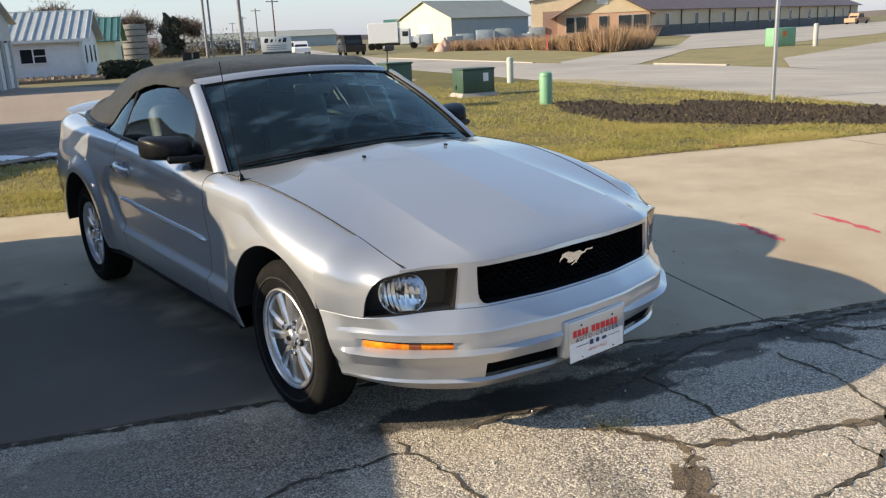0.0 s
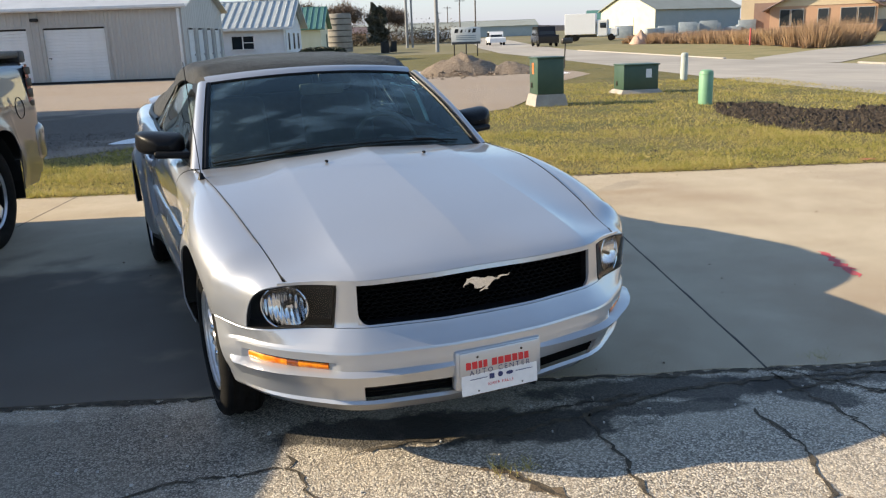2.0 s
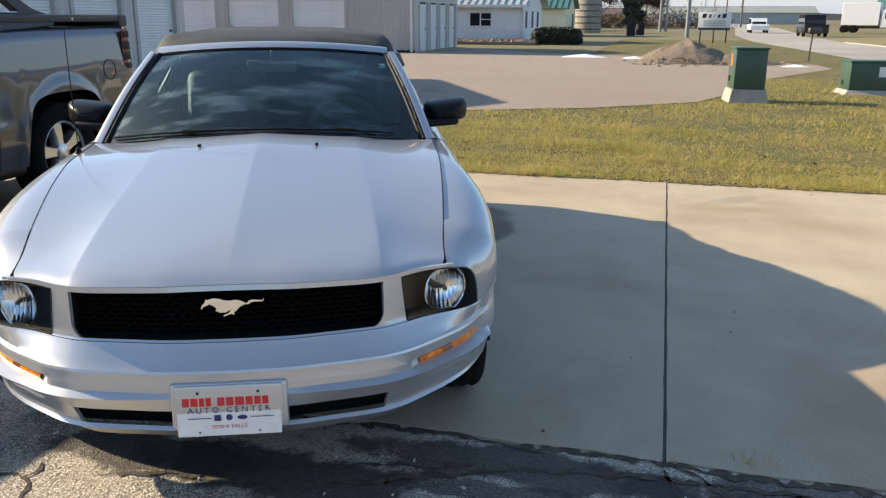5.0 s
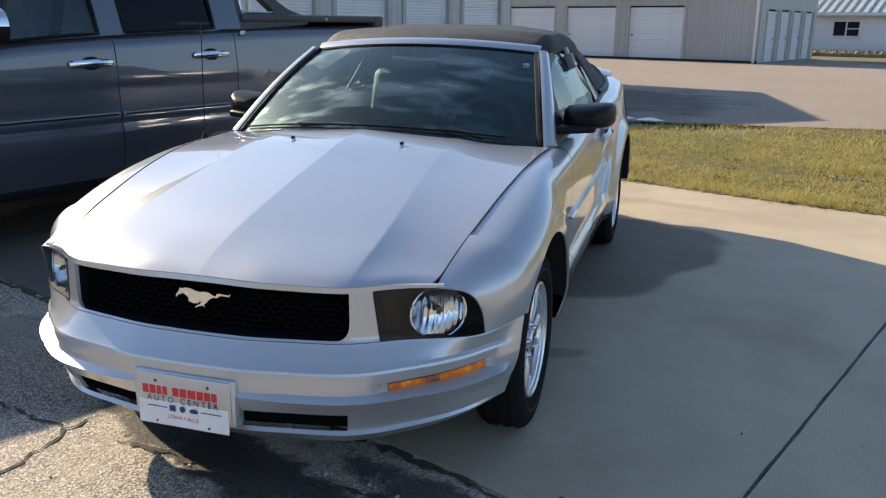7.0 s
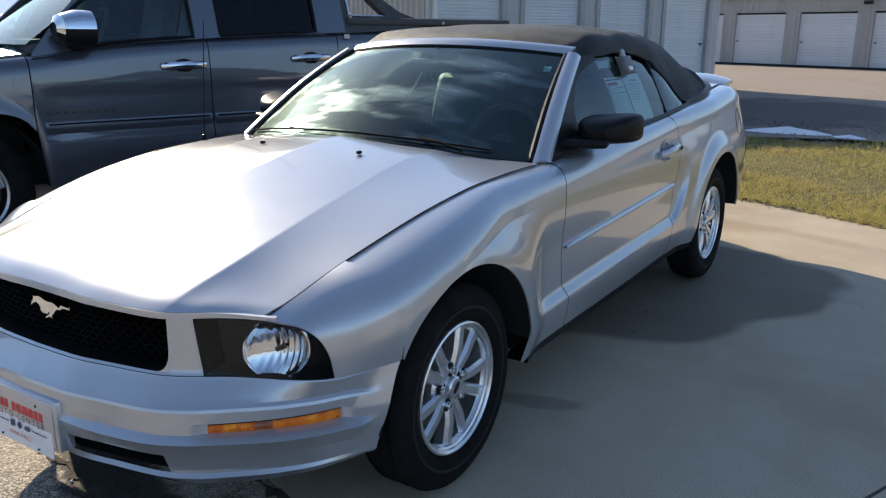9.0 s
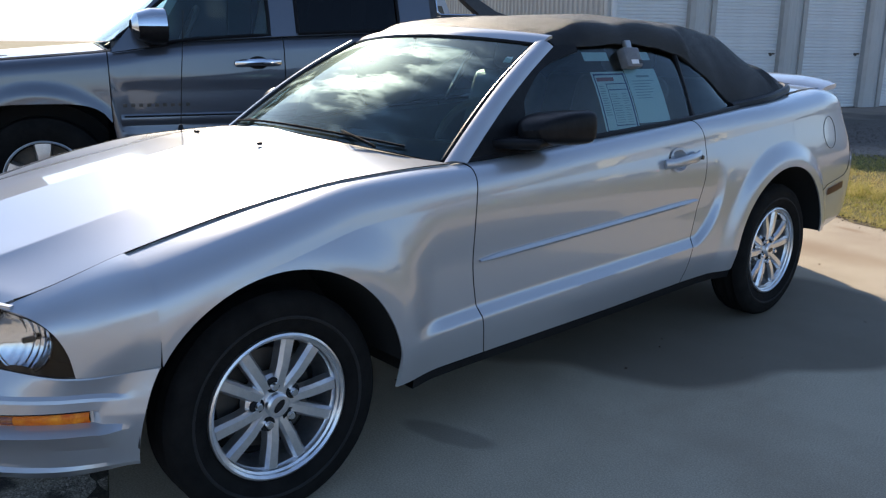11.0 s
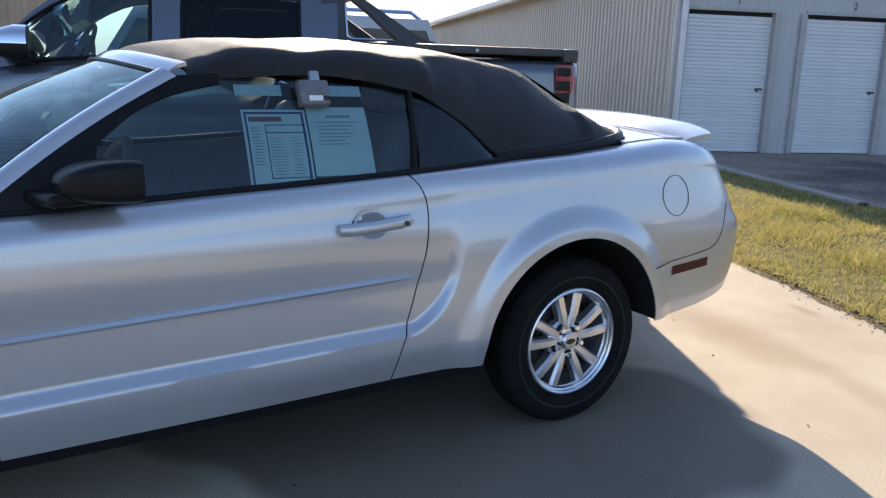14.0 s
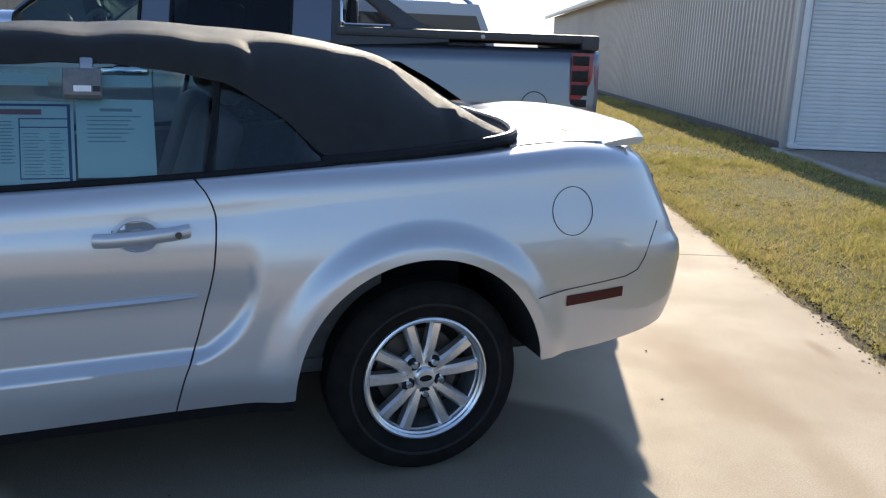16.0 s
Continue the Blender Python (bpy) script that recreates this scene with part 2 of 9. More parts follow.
PAPER = surface("printed_paper", (0.56, 0.63, 0.64), (0.5, 0.57, 0.58), 8, 0.6)
LOCK_GREY = surface("lockbox_plastic", (0.12, 0.12, 0.13), (0.17, 0.17, 0.17), 40, 0.5)
LEATHER = surface("charcoal_leather", (0.055, 0.055, 0.057), (0.08, 0.08, 0.08), 20, 0.5, bump=0.3, bump_scale=200)
LEATHER_GREY = surface("grey_leather", (0.14, 0.14, 0.145), (0.2, 0.2, 0.2), 18, 0.5, bump=0.3, bump_scale=200)
CABIN = surface("cabin_plastic", (0.05, 0.05, 0.052), (0.07, 0.07, 0.072), 30, 0.6)
DASH = surface("grey_dashboard", (0.3, 0.3, 0.3), (0.36, 0.36, 0.35), 30, 0.6, bump=0.2, bump_scale=300)
WINDSHIELD = glass("windshield_glass", (0.48, 0.72, 0.68), ior=1.54)
TRUCK_SHIELD = glass("truck_windshield_glass", (0.45, 0.66, 0.64), ior=1.7)


def dusty(m, low, high, col):
    """A thin film of dust and wiper smears over a pane, which scatters the light that falls through it."""
    nt = m.node_tree
    top = nt.nodes["Material Output"].inputs[0]
    pane_out = top.links[0].from_socket
    film, mix, r = (nt.nodes.new("ShaderNode" + k) for k in ("BsdfGlossy", "MixShader", "MapRange"))
    film.inputs[0].default_value, film.inputs["Roughness"].default_value = (*col, 1), 0.45
    r.inputs[1].default_value, r.inputs[2].default_value, r.inputs[3].default_value, r.inputs[4].default_value = 0.5, 0.74, low, high
    nt.links.new(noise_at(nt, 2.2, 7.0, 0.62, (1.0, 3.2, 3.2)), r.inputs[0])
    nt.links.new(r.outputs[0], mix.inputs[0])
    nt.links.new(pane_out, mix.inputs[1])
    nt.links.new(film.outputs[0], mix.inputs[2])
    nt.links.new(mix.outputs[0], top)


dusty(WINDSHIELD, 0.02, 0.3, (0.7, 0.92, 0.9))
SIDE_GLASS = glass("side_glass", (0.66, 0.82, 0.82), ior=1.68)
PRIVACY = glass("privacy_glass", (0.06, 0.07, 0.075))
LAMP_GLASS = glass("lamp_glass", (0.92, 0.93, 0.94), ior=1.38)
SMOKE = surface("smoked_lamp_housing", (0.006, 0.006, 0.007), (0.011, 0.011, 0.012), 30, 0.45, spec=0.25)
CLADDING = surface("grey_plastic_cladding", (0.035, 0.036, 0.038), (0.05, 0.05, 0.052), 60, 0.55, bump=0.2, bump_scale=500)

# ---- mesh helpers ----


def join_geo(*geos):
    vs, fs = [], []
    for v, f in geos:
        k = len(vs)
        vs.extend(v)
        fs.extend([tuple(i + k for i in q) for q in f])
    return vs, fs


def moved(geo, m):
    return [tuple(m @ Vector(p)) for p in geo[0]], geo[1]


def flipped(geo):
    return geo[0], [tuple(reversed(q)) for q in geo[1]]


def mirrored(geo):
    """The same shape on the other side of x = 0."""
    return [(-p[0], p[1], p[2]) for p in geo[0]], [tuple(reversed(q)) for q in geo[1]]


def grid_geo(fn, us, vs, skip=None):
    pts = [tuple(fn(u, v)) for u in us for v in vs]
    n = len(vs)
    faces = []
    for i in range(len(us) - 1):
        for j in range(n - 1):
            if skip and skip((us[i] + us[i + 1]) / 2, (vs[j] + vs[j + 1]) / 2):
                continue
            faces.append((i * n + j, (i + 1) * n + j, (i + 1) * n + j + 1, i * n + j + 1))
    return pts, faces


def box_geo(c, s, bevel=0.0, segs=2):
    bm = bmesh.new()
    bmesh.ops.create_cube(bm, size=1.0)
    bmesh.ops.scale(bm, vec=s, verts=bm.verts)
    if bevel:
        bmesh.ops.bevel(bm, geom=bm.edges[:], offset=min(bevel, min(s) * 0.49), segments=segs, profile=0.5, affect="EDGES")
    bmesh.ops.translate(bm, vec=c, verts=bm.verts)
    geo = [tuple(v.co) for v in bm.verts], [tuple(v.index for v in f.verts) for f in bm.faces]
    bm.free()
    return geo


def prism_geo(poly, depth, m=None):
    """A flat outline in x, z pushed along +y by depth."""
    n = len(poly)
    vs = [(x, 0, z) for x, z in poly] + [(x, depth, z) for x, z in poly]
    fs = [tuple(range(n)), tuple(reversed(range(n, 2 * n)))] + [(i, i + n, (i + 1) % n + n, (i + 1) % n) for i in range(n)]
    fs[0:2] = [tuple(range(n)), tuple(range(2 * n - 1, n - 1, -1))]
    return moved((vs, fs), m) if m else (vs, fs)


def lathe_geo(profile, n=32, closed=False):
    """A profile of (radius, x) turned round the x axis."""
    vs, fs, k = [], [], len(profile)
    for i in range(n):
        a = 2 * math.pi * i / n
        vs += [(x, r * math.cos(a), r * math.sin(a)) for r, x in profile]
    for i in range(n):
        for j in range(k if closed else k - 1):
            a, b = i * k + j, i * k + (j + 1) % k
            c, d = (i + 1) % n * k + (j + 1) % k, (i + 1) % n * k + j
            fs.append((a, b, c, d))
    return vs, fs


def tube_geo(points, r, n=8, r_end=None, caps=True):
    pts = [Vector(p) for p in points]
    vs, fs = [], []
    for i, p in enumerate(pts):
        way = (pts[min(i + 1, len(pts) - 1)] - pts[max(i - 1, 0)]).normalized()
        side = way.cross(Vector((0, 0, 1)) if abs(way.z) < 0.9 else Vector((1, 0, 0))).normalized()
        up = side.cross(way)
        rad = r if r_end is None else r + (r_end - r) * i / (len(pts) - 1)
        for j in range(n):
            a = 2 * math.pi * j / n
            vs.append(tuple(p + side * rad * math.cos(a) + up * rad * math.sin(a)))
    for i in range(len(pts) - 1):
        for j in range(n):
            fs.append((i * n + j, i * n + (j + 1) % n, (i + 1) * n + (j + 1) % n, (i + 1) * n + j))
    if caps:
        fs += [tuple(reversed(range(n))), tuple(range((len(pts) - 1) * n, len(pts) * n))]
    return vs, fs


def thick(geo, d):
    """Gives a sheet thickness d behind its faces, with closed rims."""
    me = bpy.data.meshes.new("sheet")
    me.from_pydata(geo[0], [], geo[1])
    bm = bmesh.new()
    bm.from_mesh(me)
    bpy.data.meshes.remove(me)
    bmesh.ops.solidify(bm, geom=bm.faces[:], thickness=d)
    bm.verts.index_update()
    out = [tuple(v.co) for v in bm.verts], [tuple(v.index for v in f.verts) for f in bm.faces]
    bm.free()
    return out


def mesh_of(name, geo, material, smooth=35):
    me = bpy.data.meshes.new(name)
    me.from_pydata(geo[0], [], geo[1])
    me.materials.append(material)
    if smooth:
        me.shade_smooth()
        me.set_sharp_from_angle(angle=radians(smooth))
    me.update()
    return me


def part(name, geo, material, parent=None, label="", smooth=35, fix=False):
    me = mesh_of(name, geo, material, smooth)
    if fix:
        bm = bmesh.new()
        bm.from_mesh(me)
        bmesh.ops.recalc_face_normals(bm, faces=bm.faces[:])
        bm.to_mesh(me)
        bm.free()
    ob = new(name, me)
    ob.parent = parent
    return tagged(ob, label)


def each_part(name, geos, material, parent, label="", smooth=35, fix=False):
    for g in geos:
        part(name, g, material, parent, label, smooth, fix)


def thing(name, label, category, group="", kind="", at=None):
    ob = new(name)
    ob.empty_display_size = 0.2
    if at is not None:
        ob.matrix_basis = at
    return tagged(ob, label, category, group, kind)


def curve(xs, ys):
    """A smooth line through the given knots, with no overshoot."""
    xs, ys = np.array(xs, float), np.array(ys, float)
    h, d = np.diff(xs), np.diff(ys) / np.diff(xs)
    m = np.zeros(len(xs))
    m[0], m[-1] = d[0], d[-1]
    for i in range(1, len(xs) - 1):
        if d[i - 1] * d[i] > 0:
            w1, w2 = 2 * h[i] + h[i - 1], h[i] + 2 * h[i - 1]
            m[i] = (w1 + w2) / (w1 / d[i - 1] + w2 / d[i])

    def at(x):
        x = min(max(x, xs[0]), xs[-1])
        i = min(max(int(np.searchsorted(xs, x)) - 1, 0), len(h) - 1)
        t = (x - xs[i]) / h[i]
        return float(ys[i] * (1 + 2 * t) * (1 - t) ** 2 + h[i] * m[i] * t * (1 - t) ** 2 + ys[i + 1] * t * t * (3 - 2 * t) + h[i] * m[i + 1] * t * t * (t - 1))

    return at


def sstep(x, a=0.0, b=1.0):
    t = min(max((x - a) / (b - a), 0.0), 1.0)
    return t * t * (3 - 2 * t)


def span(a, b, n):
    return [a + (b - a) * i / n for i in range(n + 1)]


def text_geo(words, size, spacing=1.0):
    """Letters as flat faces in x, z, centred on the origin."""
    cu = bpy.data.curves.new("letters", "FONT")
    cu.body, cu.size, cu.align_x, cu.align_y, cu.space_character = words, size, "CENTER", "CENTER", spacing
    cu.resolution_u = 3
    ob = bpy.data.objects.new("letters", cu)
    me = bpy.data.meshes.new_from_object(ob)
    geo = [(v.co.x, 0.0, v.co.y) for v in me.vertices], [tuple(p.vertices) for p in me.polygons]
    bpy.data.objects.remove(ob)
    bpy.data.meshes.remove(me)
    bpy.data.curves.remove(cu)
    return geo


def flat_rect(x0, x1, z0, z1, y=0.0):
    return [(x0, y, z0), (x1, y, z0), (x1, y, z1), (x0, y, z1)], [(0, 1, 2, 3)]

# ---- the lie of the land: one frame along the apron (AU) and across it (AN) ----
AU, AN = Vector((0.93, -0.3676, 0)), Vector((0.3676, 0.93, 0))


def lot(u, n, z=0.0):
    """A place by its way along and across the apron."""
    p = AU * u + AN * n
    return p.x, p.y, z


# last spot paints shade beside the coupe; the others are wet and dirty ground
WET_AND_SHADE = [(0.95, -0.72, 0.75, 0.13, -0.38, 0.85), (1.9, -1.05, 0.5, 0.1, -0.4, 0.7), (0.12, -0.66, 0.55, 0.17, -0.42, 0.9), (1.35, -0.95, 0.3, 0.1, -0.9, 0.8), (-0.35, -0.47, 0.42, 0.13, -0.4, 0.85), (0.75, -0.82, 0.4, 0.07, -0.35, 0.75), (-0.35, -1.28, 0.08, 0.28, -0.3, 0.35), (-1.45, -0.12, 0.85, 0.4, -0.4, 0.4)]
ASPHALT = aggregate("cracked_asphalt", [(0.0, (0.18, 0.155, 0.126)), (0.3, (0.39, 0.342, 0.28)), (0.65, (0.59, 0.525, 0.432)), (1.0, (0.8, 0.725, 0.61))], 130.0, (0.52, 0.445, 0.347), WET_AND_SHADE)
CONCRETE = surface("apron_concrete", (0.43, 0.36, 0.262), (0.49, 0.416, 0.308), 2.2, 0.85, bump=0.16, bump_scale=600, spec=0.2, c3=(0.36, 0.283, 0.2), scale3=0.6, rough2=0.68, bump_size=0.004)
# shade painted under the coupe and beside the pickup, plus small damp marks
SHADE_AND_DAMP = [(0.84, 0.68, 0.2, 0.07, 0.3, 0.4), (-0.6, 1.2, 0.7, 1.6, 0.05, 0.2), (-2.2, 0.95, 1.9, 2.2, -0.2, 0.9), (3.5, 3.2, 0.35, 0.12, 0.4, 0.2)]
# dark oval with a clean edge beside the rear wheel
DARK_PATCHES = [(0.62, 2.35, 1.3, 0.8, 0.946, 0.62)]
BROWN_SPOTS = [(0.35, 4.22, 0.75, 0.26, -0.15, 0.6), (1.25, 4.1, 0.7, 0.12, -0.35, 0.35), (0.32, 4.98, 0.16, 0.05, -0.3, 0.6), (3.4, 2.95, 0.5, 0.16, -0.3, 0.4)]


def finish_concrete():
    nt = CONCRETE.node_tree
    b = nt.nodes["Principled BSDF"]
    base = b.inputs["Base Color"].links[0].from_socket
    grain = ramped(nt, noise_at(nt, 170.0, 3.0, 0.7), 0.3, 0.7)
    tone = nt.nodes.new("ShaderNodeHueSaturation")
    nt.links.new(base, tone.inputs["Color"])
    lift = nt.nodes.new("ShaderNodeMapRange")
    lift.inputs[3].default_value, lift.inputs[4].default_value = 0.72, 1.27
    nt.links.new(grain, lift.inputs[0])
    nt.links.new(lift.outputs[0], tone.inputs["Value"])
    base = tone.outputs[0]
    speck = ramped(nt, noise_at(nt, 60.0, 4.0, 0.8), 0.27, 0.36)
    base = mixed(nt, speck, (0.2, 0.175, 0.145), base)
    base = ground_spots(nt, base, BROWN_SPOTS, (0.26, 0.172, 0.1), 2.0, 0.45, (0.1, 1.25))
    base = ground_spots(nt, base, SHADE_AND_DAMP, (0.125, 0.11, 0.095), 2.2, 0.6)
    nt.links.new(ground_spots(nt, base, DARK_PATCHES, (0.06, 0.05, 0.04), 2.2, 0.16, (0.9, 1.02)), b.inputs["Base Color"])


finish_concrete()
TAR = surface("tar_joint", (0.015, 0.014, 0.013), (0.05, 0.045, 0.04), 40, 0.7, bump=0.4, bump_scale=100)
SOIL = surface("dark_soil", (0.022, 0.016, 0.011), (0.07, 0.05, 0.034), 9, 0.95, bump=1.0, bump_scale=30, bump_size=0.04)
TURF = surface("dormant_turf", (0.1, 0.088, 0.024), (0.19, 0.155, 0.045), 9, 0.95, bump=0.9, bump_scale=70, c3=(0.085, 0.088, 0.024), scale3=0.7, bump_size=0.03)
VERGE = surface("mown_verge", (0.2, 0.17, 0.07), (0.27, 0.22, 0.1), 3, 0.95, c3=(0.15, 0.145, 0.05), scale3=0.5)
FIELD = surface("far_fields", (0.12, 0.115, 0.04), (0.17, 0.14, 0.065), 0.15, 0.95, c3=(0.2, 0.165, 0.1), scale3=0.02)
GRAVEL = surface("lot_gravel", (0.25, 0.205, 0.165), (0.38, 0.31, 0.25), 45, 0.9, bump=1.0, bump_scale=60, c3=(0.3, 0.235, 0.18), scale3=0.25, bump_size=0.02)


def finish_gravel():
    nt = GRAVEL.node_tree
    b = nt.nodes["Principled BSDF"]
    # shade of the storage building, painted into the gravel's colour
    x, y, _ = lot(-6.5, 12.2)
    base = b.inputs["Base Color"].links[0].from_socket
    nt.links.new(ground_spots(nt, base, [(x, y, 3.6, 4.2, -0.38, 0.72)], (0.05, 0.045, 0.042), 1.2, 0.5, (0.6, 1.15)), b.inputs["Base Color"])


finish_gravel()
ROAD = surface("road_concrete", (0.33, 0.305, 0.27), (0.41, 0.375, 0.33), 1.5, 0.85, c3=(0.27, 0.25, 0.225), scale3=0.15, stretch=(1, 0.2, 1))
KERB = surface("kerb_concrete", (0.38, 0.35, 0.31), (0.3, 0.275, 0.245), 5, 0.85, bump=0.3, bump_scale=120)


def sheet(name, pts, z, material, label, category, depth=0.0):
    n = len(pts)
    vs = [(x, y, z) for x, y in pts]
    fs = [tuple(range(n))]
    if depth:
        vs += [(x, y, z - depth) for x, y in pts]
        fs += [(i, i + n, (i + 1) % n + n, (i + 1) % n) for i in range(n)]
    ob = part(name, (vs, fs), material, None, label, smooth=0, fix=True)
    return tagged(ob, label, category, "", "structure")


def uv2(*pairs):
    return [lot(u, n)[:2] for u, n in pairs]


def ragged(a, b, n, amp, seed):
    rnd = random.Random(seed)
    out = []
    for i in range(n + 1):
        t = i / n
        k = amp * (0.6 * math.sin(t * 31 + seed) + 0.7 * rnd.uniform(-1, 1))
        out.append((a[0] + (b[0] - a[0]) * t, a[1] + (b[1] - a[1]) * t + k))
    return out


sheet("ground", [(-1800, -1800), (1800, -1800), (1800, 1800), (-1800, 1800)], -0.06, FIELD, "flat dormant farmland reaching the horizon", "ground")
EDGE = ragged((-30, -0.16), (10.2, -0.16), 150, 0.022, 3)
sheet("asphalt_lot", uv2((-30, -45), (10.2, -45), *reversed(EDGE)), -0.006, ASPHALT, "old cracked asphalt lot with pale aggregate", "asphalt")
GRASS_NEAR = ragged((-30, 5.0), (10.2, 5.0), 160, 0.02, 5)
sheet("lawn", uv2(*GRASS_NEAR, (10.2, 60), (-1.6, 60), (-1.6, 9.3), (-4.2, 8.5), (-10.9, 8.05), (-10.9, 8.3), (-30, 8.3)), -0.022, TURF, "strip of yellow-green dormant lawn", "lawn")
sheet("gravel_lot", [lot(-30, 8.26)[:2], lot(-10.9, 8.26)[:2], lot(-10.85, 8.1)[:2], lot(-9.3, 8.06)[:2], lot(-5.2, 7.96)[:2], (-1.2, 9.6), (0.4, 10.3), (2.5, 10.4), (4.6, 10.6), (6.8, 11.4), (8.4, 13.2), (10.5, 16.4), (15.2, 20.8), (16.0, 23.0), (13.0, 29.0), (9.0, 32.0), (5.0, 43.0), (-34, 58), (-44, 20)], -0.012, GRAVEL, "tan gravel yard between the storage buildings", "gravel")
sheet("soil_bed", [(10.3, 9.4), (10.95, 8.9), (10.6, 7.4), (10.9, 6.6), (11.7, 7.2), (12.0, 6.2), (11.9, 4.8), (11.9, 3.0), (11.4, 1.8), (10.0, 2.0), (9.3, 3.2), (8.75, 4.2), (8.5, 4.9), (8.0, 5.4), (8.4, 6.5), (9.2, 8.1)], -0.012, SOIL, "bare patch of dark turned soil in the lawn", "soil")
sheet("road", uv2((10.35, -60), (16.8, -60), (16.8, 22), (15.4, 28), (14.4, 33), (14.0, 38), (13.4, 45), (12.6, 56), (13.5, 78), (18.5, 140), (27, 420), (20, 420), (12, 140), (7.5, 78), (7.0, 56), (8.0, 42), (8.6, 30), (9.2, 18.6), (9.9, 13), (10.1, 8)), -0.014, ROAD, "pale concrete two-lane road", "road")
sheet("side_road", [(19.5, 5.0), (22.6, 11.0), (28.5, 14.6), (36, 16.4), (47.5, 19.0), (64.4, 25.6), (110, 40), (110, -40), (14, -8)], -0.011, ROAD, "pale concrete drive opposite", "road")
sheet("verge", uv2((10.5, -10), (75, -10), (75, 75), (10.5, 75)), -0.03, VERGE, "mown dormant grass verge across the road", "lawn")
sheet("lot_road", [(23.4, 21.5), (26.4, 24.6), (36.0, 29.6), (47.5, 33.4), (84, 58), (102, 78), (174, 76), (150, 50), (64, 27.6), (47, 25.5), (39.2, 26.6), (30.7, 21.8), (24.6, 18.6)], -0.0105, ROAD, "pale concrete lot beyond the road", "road")
for a, b in (((14.35, 33.0), (12.65, 56)), ((16.8, 21.5), (16.3, 25.5))):
    p0, p1 = Vector(lot(*a)), Vector(lot(*b))
    way = (p1 - p0)
    k = part("kerb", moved(box_geo((way.length / 2, 0, 0.0), (way.length, 0.16, 0.08), 0.025), Matrix.Translation(p0) @ Matrix.Rotation(math.atan2(way.y, way.x), 4, "Z")), KERB, None, "")
    tagged(k, "pale concrete kerb along the road", "kerb", "", "structure")
def worn_kerb(x, a):
    """A low weathered edging with a wavering line and chipped edges."""
    c, s = math.cos(a), math.sin(a)
    w = 0.075 + 0.012 * noise.noise((x * 1.7, 3.1, 0)) + 0.01 * noise.noise((x * 9.0, a, 5.0))
    sway = 0.035 * noise.noise((x * 0.5, 8.2, 0)) - 0.022 * (x - 3.7)
    return x, sway + w * math.copysign(abs(c) ** 0.5, c), -0.02 + (0.045 + 0.012 * noise.noise((x * 2.3, a, 1))) * math.copysign(abs(s) ** 0.6, s)


curb_line = part("border_kerb", moved(grid_geo(worn_kerb, span(3.65, 9.2, 150), span(0, 2 * math.pi, 16)), Matrix.Translation(lot(-14.5, 8.04)) @ Matrix.Rotation(math.atan2(AU.y, AU.x), 4, "Z")), KERB, smooth=40)
tagged(curb_line, "weathered concrete border between lawn and gravel", "kerb", "", "structure")

# concrete slabs of the apron, with open joints between them
apron = thing("pavement", "sunlit concrete apron of large slabs", "pavement", "", "structure")
JOINTS = [-28.4, -23.4, -18.4, -13.4, -8.4, -3.4, 1.6, 6.6, 10.2]
for a, b in zip(JOINTS, JOINTS[1:]):
    front = [p for p in EDGE if a + 0.006 < p[0] < b - 0.006]
    pts = [lot(a + 0.006, -0.16)] + [lot(u, n + 0.004) for u, n in front] + [lot(b - 0.006, -0.16), lot(b - 0.006, 5.0), lot(a + 0.006, 5.0)]
    n = len(pts)
    vs = pts + [(x, y, -0.12) for x, y, z in pts]
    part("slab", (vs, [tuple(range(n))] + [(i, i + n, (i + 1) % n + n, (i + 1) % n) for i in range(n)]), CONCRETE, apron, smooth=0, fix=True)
for u in JOINTS[1:-1]:
    c = [lot(u + 0.004 * math.sin(n * 9), n, -0.007) for n in span(-0.16, 5.0, 30)]
    part("joint", tube_geo(c, 0.009, 6), TAR, apron)

# ---- silver convertible coupe ----
HUB_Z, WHEEL_Z, WHEEL_YS = 0.33, 0.322, (0.01, 2.722)
ARCHES = ((0.012, 0.388), (2.7, 0.41))
car_w = curve([-0.32, 0.0, 0.4, 0.75, 1.3, 2.0, 2.35, 2.72, 3.0, 3.25, 3.5, 3.65, 3.76, 3.84, 3.9],
              [0.875, 0.905, 0.896, 0.89, 0.89, 0.885, 0.9, 0.912, 0.902, 0.887, 0.86, 0.832, 0.795, 0.74, 0.6])
car_zs = curve([-0.32, 0.0, 0.31, 0.75, 1.34, 2.05, 2.72, 3.2, 3.5, 3.9], [0.655, 0.735, 0.79, 0.82, 0.85, 0.885, 0.935, 0.965, 0.965, 0.94])
car_xe = curve([-0.75, -0.56, -0.31, 0.08, 0.31, 0.6, 0.75, 1.34, 2.05, 2.6, 2.97, 3.3, 3.6, 3.9], [0.64, 0.672, 0.705, 0.742, 0.757, 0.765, 0.775, 0.79, 0.798, 0.775, 0.735, 0.715, 0.68, 0.5])
car_ze = curve([-0.75, -0.56, -0.31, 0.08, 0.31, 0.6, 0.75, 1.34, 2.05, 2.4, 2.97, 3.3, 3.6, 3.9], [0.682, 0.7, 0.775, 0.868, 0.9, 0.912, 0.914, 0.945, 0.985, 1.01, 1.05, 1.07, 1.06, 1.03])
hood_zc = curve([-0.78, -0.7, -0.56, -0.31, 0.08, 0.33, 0.52, 0.8], [0.705, 0.742, 0.785, 0.846, 0.926, 0.97, 0.985, 0.985])
sill_z = curve([0.38, 2.3, 3.0, 3.45, 3.9], [0.275, 0.312, 0.36, 0.385, 0.43])
